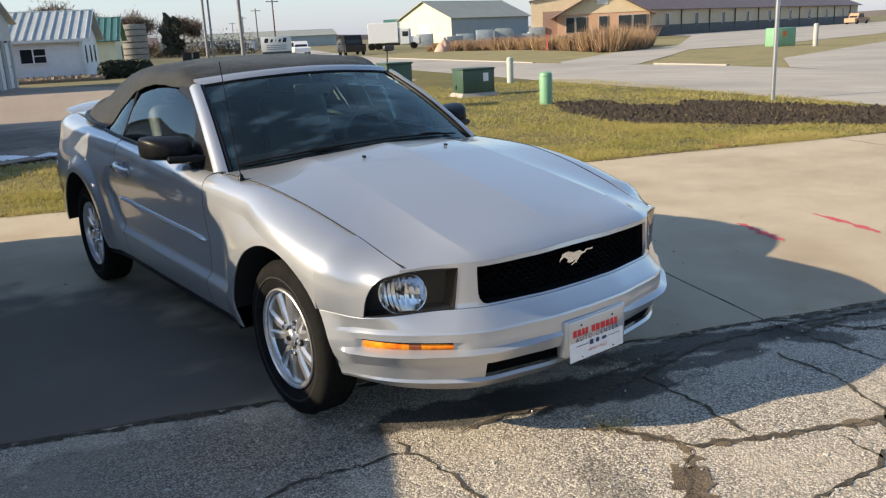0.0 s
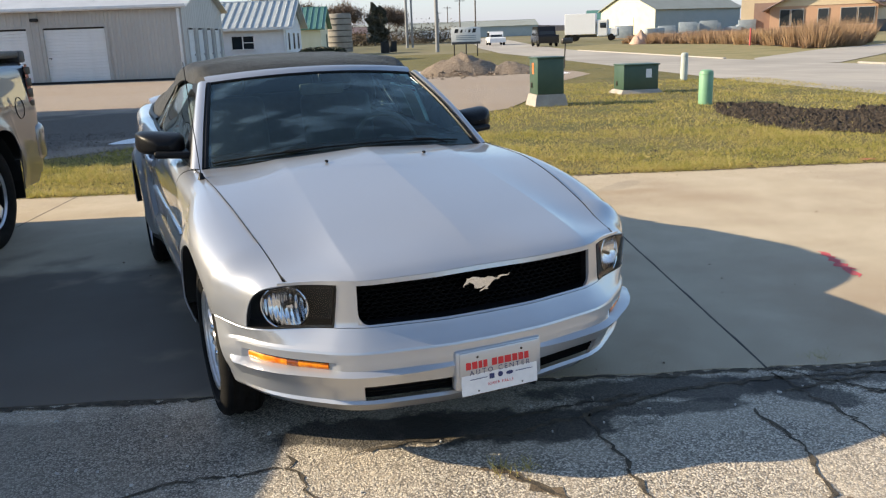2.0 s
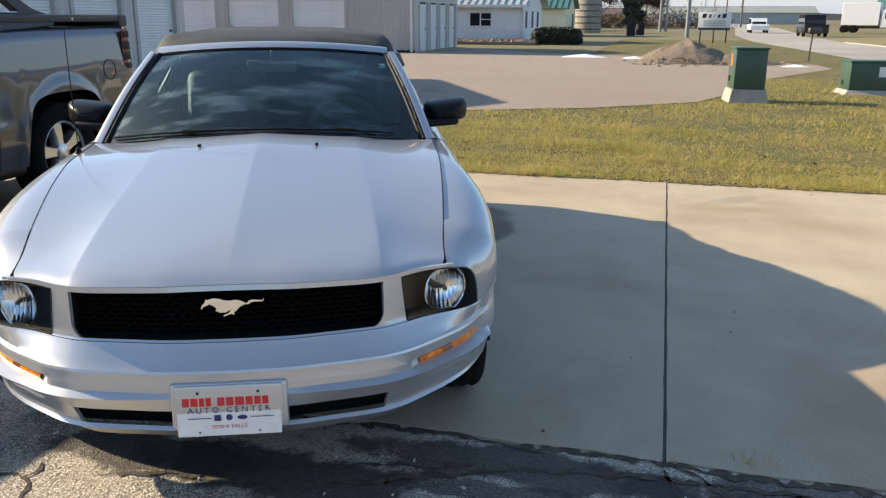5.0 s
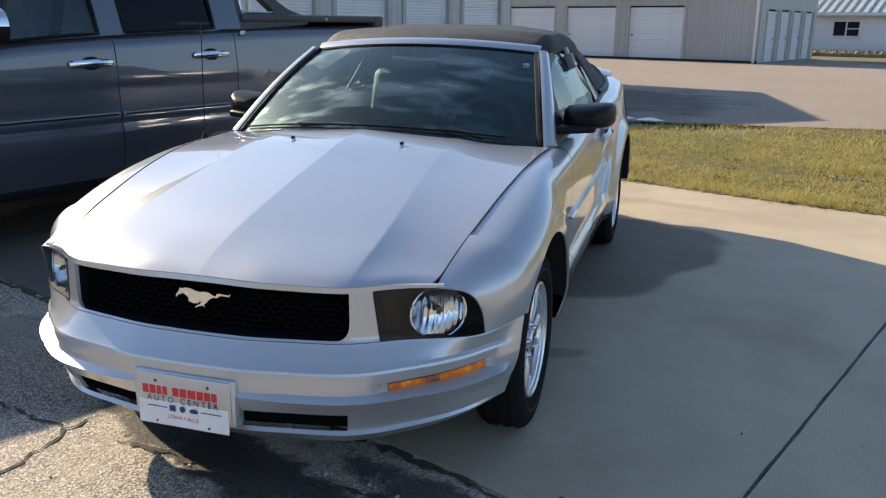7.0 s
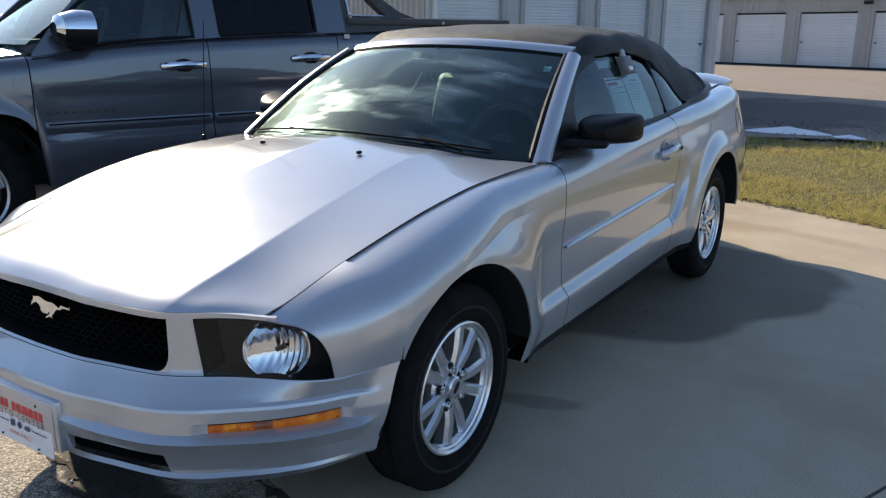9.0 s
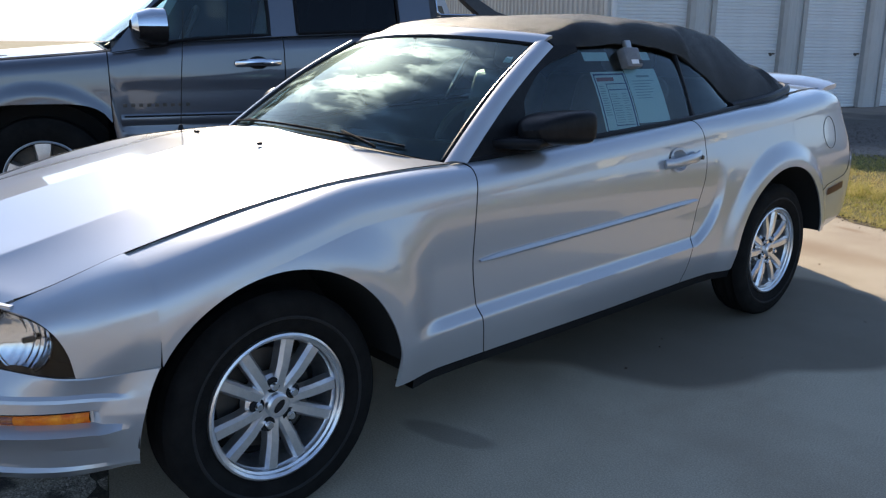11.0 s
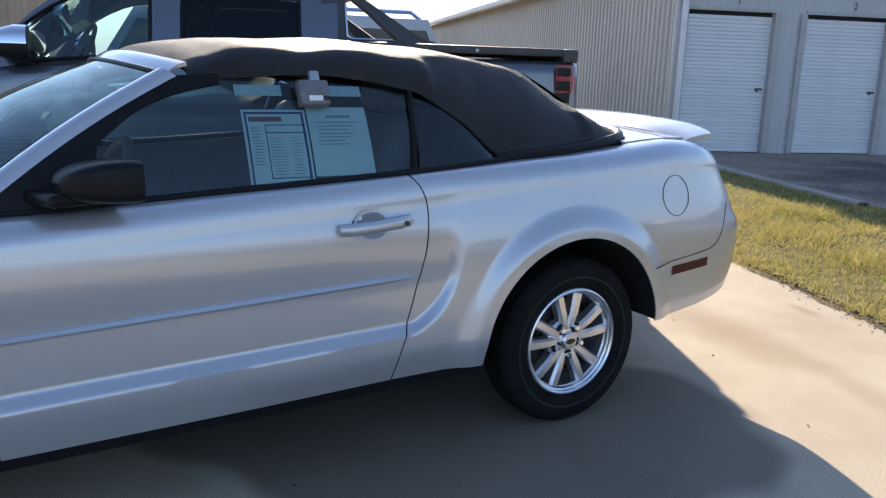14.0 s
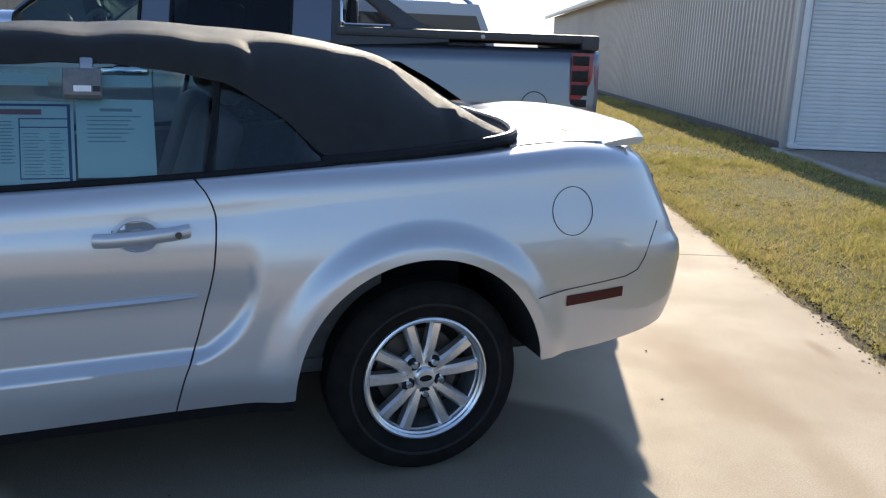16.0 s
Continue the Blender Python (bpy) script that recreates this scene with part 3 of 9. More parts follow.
tail_y = curve([0.38, 0.45, 0.52, 0.66, 0.71, 0.75, 0.8, 1.06], [3.72, 3.77, 3.795, 3.812, 3.802, 3.772, 3.748, 3.62])
crease_z = curve([0.4, 0.75, 1.3, 2.0, 2.3], [0.403, 0.42, 0.437, 0.456, 0.466])
scoop_y = curve([0.44, 0.47, 0.5, 0.55, 0.6, 0.7, 0.8, 0.95], [2.0, 2.06, 2.1, 2.14, 2.162, 2.19, 2.206, 2.215])
door_front = curve([0.277, 0.35, 0.425, 0.6, 0.726, 0.85, 0.926, 1.0], [0.046, 0.022, 0.004, -0.018, -0.019, -0.004, 0.009, 0.02])
door_rear = curve([0.3, 0.405, 0.494, 0.6, 0.754, 0.874, 0.94, 0.99], [-0.068, -0.043, -0.01, 0.02, 0.054, 0.062, 0.042, 0.003])


def arch_z(y):
    z = -1.0
    for y0, r in ARCHES:
        if abs(y - y0) < r:
            z = max(z, HUB_Z + math.sqrt(r * r - (y - y0) ** 2))
    return z


def side_x(y, z):
    """Half the car's width at the height z."""
    x = car_w(y)
    x -= 0.05 * sstep(0.42 - z, 0.0, 0.22)
    x -= 0.055 * sstep(z, 0.62, 1.02) ** 1.5
    low, back = (z - crease_z(y)) / 0.036, (scoop_y(z) - y) / (0.05 - 0.022 * sstep(z, 0.5, 0.62) + 0.06 * sstep(z, 0.64, 0.8))
    k = 0.25
    h = min(max(0.5 + 0.5 * (back - low) / k, 0.0), 1.0)
    deep = min(max(back * (1 - h) + low * h - k * h * (1 - h), 0.0), 1.0)
    x -= 0.027 * deep * sstep(y, 0.43, 0.6) * (1 - sstep(z, 0.6, 0.84))
    x -= 0.028 * sstep(z, 0.64, 0.86) * math.exp(-(y / 0.45) ** 2)
    for y0, r in ARCHES:
        d = math.hypot(y - y0, z - HUB_Z) - r
        if d > -0.05:
            x += 0.027 * (1 - (sstep(d, 0.02, 0.18) if y0 < 1 else sstep(d, 0.03, 0.12)))
    return x


def body_at(y, s):
    """The skin: s from 0 at the sill to 1 at the shoulder, 1 to 2 round the shoulder, 2 to 3 over to the middle."""
    zb, zs = max(sill_z(y), arch_z(y)), car_zs(y)
    if s <= 1:
        z = zb + (zs - zb) * s
        x = side_x(y, z)
    elif s <= 2:
        a = (s - 1) * math.pi / 2
        x0, xe, ze = side_x(y, zs), car_xe(y), car_ze(y)
        x, z = xe + (x0 - xe) * math.cos(a) ** 0.8, zs + (ze - zs) * math.sin(a) ** 0.9
    else:
        w = 3 - s
        xe, ze = car_xe(y), car_ze(y)
        x, z = xe * w, ze + 0.05 * (1 - w * w)
    if y > 3.2:
        y = 3.2 + (y - 3.2) * (tail_y(z) - 3.2) / 0.7
    elif 0.45 < y < 1.25:
        y += door_front(z) * (sstep(y, 0.45, 0.75) if y < 0.75 else 1 - sstep(y, 0.75, 1.25))
    elif 1.3 < y < 2.26:
        y += door_rear(z) * (sstep(y, 1.3, 2.03) if y < 2.03 else 1 - sstep(y, 2.03, 2.26))
    return x, y, z


def skin_x(y, z):
    """Half the width at a true place along the car, tail included."""
    if y > 3.2:
        y = 3.2 + (y - 3.2) * 0.7 / (tail_y(z) - 3.2)
    return side_x(y, z)


def crease_x(y):
    return 0.465 - 0.05 * sstep(y, -0.6, 0.5)


def hood_z(x, y):
    zc, ze, xe = hood_zc(y), car_ze(y), car_xe(y)
    c = crease_x(y)
    a = min(abs(x), xe)
    z = zc - 0.03 * min(a, c) / c
    if a > c:
        t = (a - c) / (xe - c)
        z = z + (ze - z) * (1.55 * t - 0.55 * t * t)
    return z


# the nose, from the middle (t = 0) round to the front wheel arch (t = 1): the bumper's crest in plan
NOSE_T = [0, 0.12, 0.24, 0.36, 0.46, 0.56, 0.66, 0.76, 0.86, 0.94, 1.0]
nose_x = curve(NOSE_T, [0, 0.16, 0.31, 0.46, 0.545, 0.64, 0.722, 0.782, 0.822, 0.85, 0.872])
nose_y = curve(NOSE_T, [-0.86, -0.855, -0.83, -0.797, -0.755, -0.677, -0.6, -0.525, -0.452, -0.402, -0.36])
GRILLE_T, LAMP_T = 0.4, 0.478


def nose_out(t, off, z):
    """A point of the nose, off in front of the bumper's crest, run out to the wheel arch at its end."""
    a, b = max(t - 0.02, 0.0), min(t + 0.02, 1.0)
    dx, dy = nose_x(b) - nose_x(a), nose_y(b) - nose_y(a)
    if t < 0.08:
        dy *= t / 0.08
    n = math.hypot(dx, dy)
    x, y = nose_x(t) + off * dy / n, nose_y(t) - off * dx / n
    e = sstep(t, 0.82, 1.0)
    r = ARCHES[0][1]
    edge_y = ARCHES[0][0] - (math.sqrt(r * r - (z - HUB_Z) ** 2) if z > HUB_Z else r)
    x += (0.89 - 0.04 * sstep(0.45 - z, 0.0, 0.2) - 0.872) * e
    y += (edge_y + 0.36) * e
    return x, y, z


def seam_z(t):
    return 0.537 - 0.016 * sstep(t, 0.45, 0.82) + 0.014 * sstep(t, 0.84, 1.0)


def shelf_off(t):
    return -0.053 + 0.053 * sstep(t, 0.5, 0.84)


def rails(t):
    """The bumper's lines from its foot up to the grille: height and reach."""
    rise, side = sstep(t, 0.5, 1.0), 1 - sstep(t, 0.87, 0.97)
    ridge = (0.006 + 0.019 * sstep(t, 0.1, 0.26) + 0.008 * sstep(t, 0.46, 0.66)) * side
    groove = sstep(t, 0.465, 0.5) * (1 - sstep(t, 0.84, 0.87))
    tilt = 0.008 * sstep(t, 0.5, 0.84)
    back = shelf_off(t)
    return [(0.207 + 0.068 * rise, -0.1 + 0.085 * rise), (0.26 + 0.028 * rise, -0.034 + 0.028 * rise), (0.271 + 0.026 * rise, -0.043 + 0.037 * rise),
            (0.336, -0.012 + 0.01 * rise), (0.386 + 0.004 * rise, ridge), (0.4 + 0.4 * tilt, -0.012 * groove), (0.424 + tilt, -0.013 * groove), (0.43 + tilt, -0.001),
            (0.46, 0.0), (0.468, -0.003 * side), (0.476, -0.011 * side), (0.505, 0.55 * back - 0.003 * side), (seam_z(t) - 0.004, back + 0.002), (seam_z(t), back)]


W_TOP = 13


def low_at(t, w):
    """The bumper: w counts its lines from the foot up."""
    lines = rails(t)
    i = min(int(w), W_TOP - 1)
    (z0, o0), (z1, o1) = lines[i], lines[i + 1]
    k = w - i
    return nose_out(t, o0 + (o1 - o0) * k, z0 + (z1 - z0) * k)


def nose_top(t):
    return 0.703 - 0.007 * sstep(t, 0.5, 0.66)


def nose_at(t, z):
    """The upright face over the bumper, with the grille and the headlights."""
    k = (z - seam_z(t)) / (0.69 - seam_z(t))
    low, top = shelf_off(t) - 0.006 * sstep(k, 0.0, 0.08) * (1 - sstep(t, 0.5, 0.7)), (-0.095 + 0.033 * sstep(t, 0.0, 0.38)) * (1 - sstep(t, 0.5, 0.76))
    return nose_out(t, low + (top - low) * k, z)


T_COLS = sorted(set([round(v, 4) for v in span(0, GRILLE_T, 16) + [0.385] + span(GRILLE_T, LAMP_T, 4) + span(LAMP_T, 0.505, 2) + span(0.505, 0.835, 14) + span(0.835, 0.88, 5) + span(0.88, 1.0, 6)]))
W_LOW = span(0, 1, 3) + [2.0] + span(2, 3, 3)[1:] + span(3, 4, 3)[1:] + [4.5, 5.0] + span(5, 6, 3)[1:] + [7.0, 8.0, 9.0, 10.0] + span(10, 12, 4)[1:] + [13.0]


def low_skip(t, w):
    return (t < 0.385 and 2 < w < 3) or (0.505 < t < 0.835 and 5 < w < 6)


def up_at(t, v):
    z0 = seam_z(t) + 0.002
    return nose_at(t, z0 + (nose_top(t) - z0) * v)


lamp_out = curve([0.0, 0.3, 0.6, 0.83, 0.94, 1.0], [0.812, 0.802, 0.778, 0.738, 0.695, 0.635])


def lamp_in(v):
    return 0.499 - 0.017 * min(max(v, 0.0), 1.0)


def lamp_top(t):
    return min(0.687, nose_top(t) - 0.012)


def lamp_at(a, v):
    """The headlight's front: a from its inner to its outer edge, v from its foot to its top."""
    t = lamp_in(v) + (lamp_out(v) - lamp_in(v)) * a
    z0 = seam_z(t) + 0.003
    return nose_at(t, z0 + (lamp_top(t) - z0) * v)


def inner_at(u, v):
    """The nose between the middle and the headlight."""
    t = u
    if u > GRILLE_T:
        t = GRILLE_T + (lamp_in(v * 1.06) - GRILLE_T) * (u - GRILLE_T) / (LAMP_T - GRILLE_T)
    return up_at(t, v)


LAMP_A, LAMP_V = span(0, 1, 12), span(0, 1, 12)


V_UP = sorted(set([0.0, 0.04] + [round(v, 4) for v in span(0.04, 0.9, 10)] + [0.94, 0.97, 1.0]))


def up_skip(t, v):
    return t < GRILLE_T and 0.04 < v < 0.9


def recess_geo(fn, ts, vs, depth):
    """The inner walls of an opening, from its rim to depth behind it."""
    rim = [(t, vs[0]) for t in ts] + [(ts[-1], v) for v in vs[1:]] + [(t, vs[-1]) for t in reversed(ts[:-1])] + [(ts[0], v) for v in reversed(vs[1:-1])]
    a = [Vector(fn(t, v)) for t, v in rim]
    mid = sum(a, Vector()) / len(a)
    b = []
    for p in a:
        q = p + Vector((-0.25 * depth * (1 if mid.x > 0.2 else 0), depth, 0)) + (mid - p) * 0.04
        b.append(q)
    n = len(a)
    return [tuple(p) for p in a + b], [(i, (i + 1) % n, (i + 1) % n + n, i + n) for i in range(n)]


def both(geo):
    return join_geo(geo, mirrored(geo))


def pushed(fn, dx, dy, dz=0.0):
    def at(u, v):
        x, y, z = fn(u, v)
        return x + dx, y + dy, z + dz
    return at


def build_wheel():
    w = thing("wheel", "silver ten-spoke alloy wheel with black tyre", "wheel")
    tyre = [(0.19, 0.05), (0.212, 0.066), (0.226, 0.078), (0.268, 0.089), (0.298, 0.083), (0.314, 0.072), (0.3225, 0.052)]
    for i, x in enumerate((0.052, 0.034, 0.031, 0.012, 0.009, -0.009, -0.012, -0.031, -0.034, -0.052)):
        tyre.append((0.315 if i % 4 in (1, 2) else 0.3235, x))
    tyre += [(0.3225, -0.052), (0.314, -0.07), (0.3, -0.08), (0.25, -0.09), (0.195, -0.07)]
    tyre_ob = part("tyre", lathe_geo(tyre, 64, True), RUBBER, w, "black all-season tyre")
    part("sidewall_ring", lathe_geo([(0.252, 0.0855), (0.254, 0.0885), (0.258, 0.0895), (0.26, 0.0885), (0.2615, 0.0865)], 64), RUBBER_WORN, tyre_ob, "raised ring on the sidewall")
    rim = [(0.182, -0.07), (0.186, 0.02), (0.184, 0.046), (0.189, 0.052), (0.19, 0.062), (0.196, 0.066), (0.197, 0.073), (0.204, 0.079), (0.21, 0.076), (0.211, 0.058), (0.198, 0.05), (0.192, -0.07)]
    part("rim", lathe_geo(rim, 64, True), ALLOY, w, "polished alloy rim")
    part("brake_disc", lathe_geo([(0.0, -0.03), (0.145, -0.03), (0.145, -0.018), (0.08, -0.016), (0.075, 0.01), (0.0, 0.012)], 40), STEEL_DARK, w)
    part("wheel_back", lathe_geo([(0.0, -0.06), (0.186, -0.06), (0.186, -0.055), (0.0, -0.055)], 40), DARK_VOID, w)
    for i in range(5):
        for s in (-1, 1):
            a = 2 * math.pi * i / 5 + math.pi / 2 + s * 0.25
            half_in, half_out = 0.0095, 0.0125
            prof = [(0.045, 0.05), (0.11, 0.06), (0.187, 0.058)]
            vs, fs = [], []
            for k, (r, x) in enumerate(prof):
                h = half_in + (half_out - half_in) * k / 2
                off = 0.0
                vs += [(x, off - h, r), (x, off + h, r), (x - 0.012, off + h + 0.008, r), (x - 0.045, off + h + 0.008, r), (x - 0.045, off - h - 0.008, r), (x - 0.012, off - h - 0.008, r)]
            for k in range(2):
                for j in range(6):
                    fs.append((k * 6 + j, k * 6 + (j + 1) % 6, (k + 1) * 6 + (j + 1) % 6, (k + 1) * 6 + j))
            part("spoke", moved((vs, fs), Matrix.Rotation(a - math.pi / 2, 4, "X")), ALLOY, w, smooth=20, fix=True)
        a = 2 * math.pi * i / 5 + math.pi / 5 
        m = Matrix.Rotation(a, 4, "X") @ Matrix.Translation((0, 0, 0.058))
        part("lug_nut", moved(lathe_geo([(0.012, 0.03), (0.012, 0.06), (0.009, 0.067), (0.0, 0.067)], 12), m), CHROME, w, "chrome lug nut")
        part("nut_pocket", moved(lathe_geo([(0.0, 0.0505), (0.021, 0.0515), (0.023, 0.046)], 16), m), DARK_VOID, w)
    part("hub", lathe_geo([(0.085, 0.0), (0.085, 0.03), (0.07, 0.046), (0.05, 0.05), (0.036, 0.05), (0.034, 0.062), (0.028, 0.067), (0.0, 0.068)], 40), ALLOY, w, "alloy hub with centre cap")
    oval = [(0.0685, 0.022 * math.cos(2 * math.pi * k / 20), 0.011 * math.sin(2 * math.pi * k / 20)) for k in range(20)]
    part("badge", (oval, [tuple(range(20))]), BLACK_GLOSS, w, "small dark oval badge")
    return w


def build_mirror(side, car):
    def shell(u, v):
        a = u * 2 * math.pi
        cx, cz = math.cos(a), math.sin(a)
        k = (1 - (1 - min(v / 0.9, 1.0)) ** 2.2) ** 0.5 * (1.0 if v < 0.95 else 0.97)
        px = math.copysign(abs(cx) ** 0.42, cx) * 0.116 * k
        pz = math.copysign(abs(cz) ** 0.42, cz) * 0.058 * (0.35 + 0.65 * k if v > 0.02 else 0.0)
        pz += 0.01 * px / 0.116 - (0.028 * (1 - k) if pz > 0 else 0.0)
        return side * (0.88 + px), 0.965 + 0.175 * v + 0.22 * px, 1.014 + pz
    g = grid_geo(shell, span(0, 1, 32), [0.0, 0.02, 0.05, 0.1, 0.16, 0.24, 0.34, 0.46, 0.6, 0.75, 0.88, 0.94, 1.0])
    m = part("door_mirror", g, BLACK_TRIM, car, "black door mirror housing", smooth=45, fix=True)
    foot = moved(box_geo((0, 0, 0), (0.19, 0.16, 0.034), 0.014, 3), pose(side * 0.82, 1.0, 0.968, 0, -3 * side, 16 * side))
    part("mirror_arm", foot, BLACK_TRIM, m)
    part("mirror_glass", grid_geo(lambda u, v: (side * (0.88 + 0.1 * u), 1.142 + 0.022 * u, 1.014 + 0.046 * v), span(-1, 1, 4), span(-1, 1, 4)), CHROME, m, "reflecting mirror glass")
    return m


def build_seat(car, x, y, name):
    s = part(name, join_geo(box_geo((x, y, 0.52), (0.5, 0.5, 0.16), 0.06, 3)), LEATHER, car, "charcoal leather bucket seat")
    back = moved(box_geo((0, 0, 0.3), (0.48, 0.14, 0.6), 0.06, 3), pose(x, y + 0.26, 0.58, -18))
    part("seat_back", back, LEATHER, s)
    part("headrest", moved(box_geo((0, 0, 0.7), (0.27, 0.1, 0.17), 0.045, 3), pose(x, y + 0.26, 0.58, -18)), LEATHER, s, "charcoal leather headrest")
    return s


def build_coupe():
    car = thing("convertible_car", "silver two-door convertible with black cloth top parked on concrete", "car")
    # shell panels
    ys_f = sorted(set([round(v, 4) for v in [-0.316] + [0.012 + 0.388 * math.cos(math.pi * k / 44) for k in range(36)] + span(0.4, 0.746, 14)]))
    rows_side, rows_round = span(0, 1, 72), span(1, 2, 7)
    side = rows_side + rows_round[1:]
    for sgn in (1, -1):
        def in_cup(y, s_):
            _, yy, zz = body_at(y, s_)
            return ((yy - 1.866) / 0.054) ** 2 + ((zz - 0.836) / 0.04) ** 2 < 1

        def panel(name, ys, rows, label=""):
            g = grid_geo(body_at, ys, rows, in_cup if name == "door" else None)
            g = thick(flipped(g), -0.006)
            return part(name, g if sgn > 0 else mirrored(g), SILVER, car, label)
        panel("front_fender", ys_f, side)
        door = panel("door", sorted(set(round(v, 4) for v in span(0.751, 1.79, 33) + span(1.79, 1.945, 22) + span(1.945, 2.012, 3))), side, "silver door with body-coloured moulding")
        panel("quarter_panel", sorted(set([round(v, 4) for v in span(2.017, 2.29, 30) + [2.7 - 0.41 * math.cos(math.pi * k / 48) for k in range(49)] + span(3.11, 3.3, 8)])), side)
        for y in (0.7485, 2.0145):
            gap = [tuple(Vector(body_at(y, s_)) - Vector((0.003, 0, 0))) for s_ in side]
            gap = tube_geo(gap, 0.0036, 6)
            part("door_gap", gap if sgn > 0 else mirrored(gap), DARK_VOID, car)
        # rub strip
        mold = []
        for i in range(15):
            t = i / 14
            y = 0.756 + 1.264 * t
            z = 0.607 + 0.048 * t
            x = side_x(y, z)
            h = 0.0125 * (0.35 if i in (0, 14) else 1)
            mold += [(x - 0.004, y, z - h), (x + 0.01, y, z - h * 0.75), (x + 0.014, y, z - h * 0.1), (x + 0.008, y, z + h * 0.75), (x - 0.004, y, z + h)]
        fs = [(i * 5 + j, (i + 1) * 5 + j, (i + 1) * 5 + j + 1, i * 5 + j + 1) for i in range(14) for j in range(4)]
        g = (mold, fs)
        part("rub_strip", g if sgn > 0 else mirrored(g), SILVER, door, fix=True)
        # handle with its cup
        hx = side_x(1.87, 0.838)
        cup = [(side_x(1.866, 0.836 + 0.05 * r * math.sin(a)) + 0.0015 - 0.05 * max(0.0, 0.85 - r) ** 0.7, 1.866 + 0.066 * r * math.cos(a), 0.836 + 0.05 * r * math.sin(a)) for r in (1, 0.85, 0.78, 0.6, 0.3) for a in span(0, 2 * math.pi, 23)[:-1]]
        n = 23
        cf = [(k * n + i, k * n + (i + 1) % n, (k + 1) * n + (i + 1) % n, (k + 1) * n + i) for k in range(4) for i in range(n)] + [tuple(range(4 * n, 5 * n))]
        cg = ([(x + 0.005, y, z) for x, y, z in cup], cf)
        part("handle_cup", cg if sgn > 0 else mirrored(cg), RECESS, door, "dull grey round handle recess", fix=True)
        hg = tube_geo([(hx + 0.012, 1.757, 0.832), (hx + 0.03, 1.79, 0.834), (hx + 0.034, 1.87, 0.838), (hx + 0.03, 1.96, 0.843), (hx + 0.01, 2.0, 0.845)], 0.0145, 10)
        hg = ([(x, y, 0.838 + (z - 0.838) * 1.4) for x, y, z in hg[0]], hg[1])
        h = part("handle", hg if sgn > 0 else mirrored(hg), SILVER, door, "silver pull handle")
        lg = moved(lathe_geo([(0.009, -0.01), (0.009, 0.003), (0.0, 0.003)], 12), Matrix.Translation((hx + 0.044, 1.972, 0.843)))
        part("lock", lg if sgn > 0 else mirrored(lg), STEEL_DARK, h)
        # glass, seals, pillars
        belt = lambda y: (car_xe(y) - 0.012, car_ze(y) + 0.004)
        top_z = curve([0.78, 0.95, 1.1, 1.25, 1.38, 1.6, 1.85, 2.0, 2.1], [0.93, 1.045, 1.13, 1.21, 1.258, 1.276, 1.272, 1.258, 1.238])
        top_x = curve([0.78, 1.0, 1.38, 2.1], [0.765, 0.715, 0.632, 0.632])

        def pane(y, v):
            bx, bz = belt(y)
            tx, tz = top_x(y), top_z(y)
            w = 0.012 * math.sin(math.pi * v)
            yy = y + 0.05 * v * sstep(y, 1.8, 2.045)
            return bx + (tx - bx) * v + w, yy, bz + (tz - bz) * v
        g = grid_geo(pane, span(0.83, 2.045, 26), span(0, 1, 6))
        part("window_glass", g if sgn > 0 else mirrored(g), SIDE_GLASS, door, "tinted door window, closed").visible_shadow = False

        def qpane(u, v):
            y = 2.085 + 0.33 * u
            bx, bz = belt(y)
            tz = 1.238 - (1.238 - 1.03) * (0.25 * u + 0.75 * u ** 1.6)
            tx = 0.632 + 0.1 * u
            return bx + (tx - bx) * v + 0.004, y + 0.035 * v * (1 - u), bz + (max(tz, bz + 0.004) - bz) * v
        g = grid_geo(qpane, span(0, 1, 10), span(0, 1, 5))
        part("quarter_glass", g if sgn > 0 else mirrored(g), SIDE_GLASS, car, "tinted rear quarter window").visible_shadow = False
        seal = tube_geo([(belt(y)[0] + 0.006, y, belt(y)[1]) for y in span(0.78, 2.43, 20)], 0.012, 8)
        part("belt_seal", seal if sgn > 0 else mirrored(seal), BLACK_TRIM, car)
        piece = tube_geo([(0.788, 2.06, 0.985), (0.72, 2.09, 1.1), (0.64, 2.112, 1.25)], 0.011, 8)
        part("window_pillar", piece if sgn > 0 else mirrored(piece), BLACK_TRIM, car)
        low_edge = curve([0.77, 1.0, 1.06, 1.075, 1.095, 1.135, 1.225, 1.33, 1.455], [0.915, 0.93, 0.935, 0.99, 1.085, 1.125, 1.19, 1.232, 1.262])
        high_edge = curve([0.77, 0.9, 1.03, 1.17, 1.3, 1.46], [0.928, 1.022, 1.115, 1.205, 1.278, 1.29])

        def surround(y, v):
            z = low_edge(y) + (high_edge(y) - low_edge(y)) * v
            bx, bz = belt(y)
            k = (z - bz) / max(top_z(y) - bz, 0.02)
            return bx + (top_x(y) - bx) * min(max(k, 0.0), 1.15) + 0.014, y, z
        g = thick(grid_geo(surround, span(0.77, 1.46, 40), span(0, 1, 5)), 0.014)
        part("window_frame", g if sgn > 0 else mirrored(g), BLACK_TRIM, car, "black window surround and mirror sail", fix=True)

        def pillar(u, v):
            bow = Vector((0, 0, 0.024 * math.sin(math.pi * u)))
            a0 = Vector((0.743, 0.714, 0.907)).lerp(Vector((0.595, 1.298, 1.289)), u)
            b0 = Vector((0.779, 0.768, 0.91)).lerp(Vector((0.625, 1.335, 1.276)), u)
            return a0.lerp(b0, v) + bow + Vector((0.4, -0.3, 0.35)) * 0.02 * math.sin(math.pi * v)
        g = thick(grid_geo(pillar, span(0, 1, 14), span(0, 1, 6)), 0.012)
        part("windshield_pillar", g if sgn > 0 else mirrored(g), SILVER, car, fix=True)
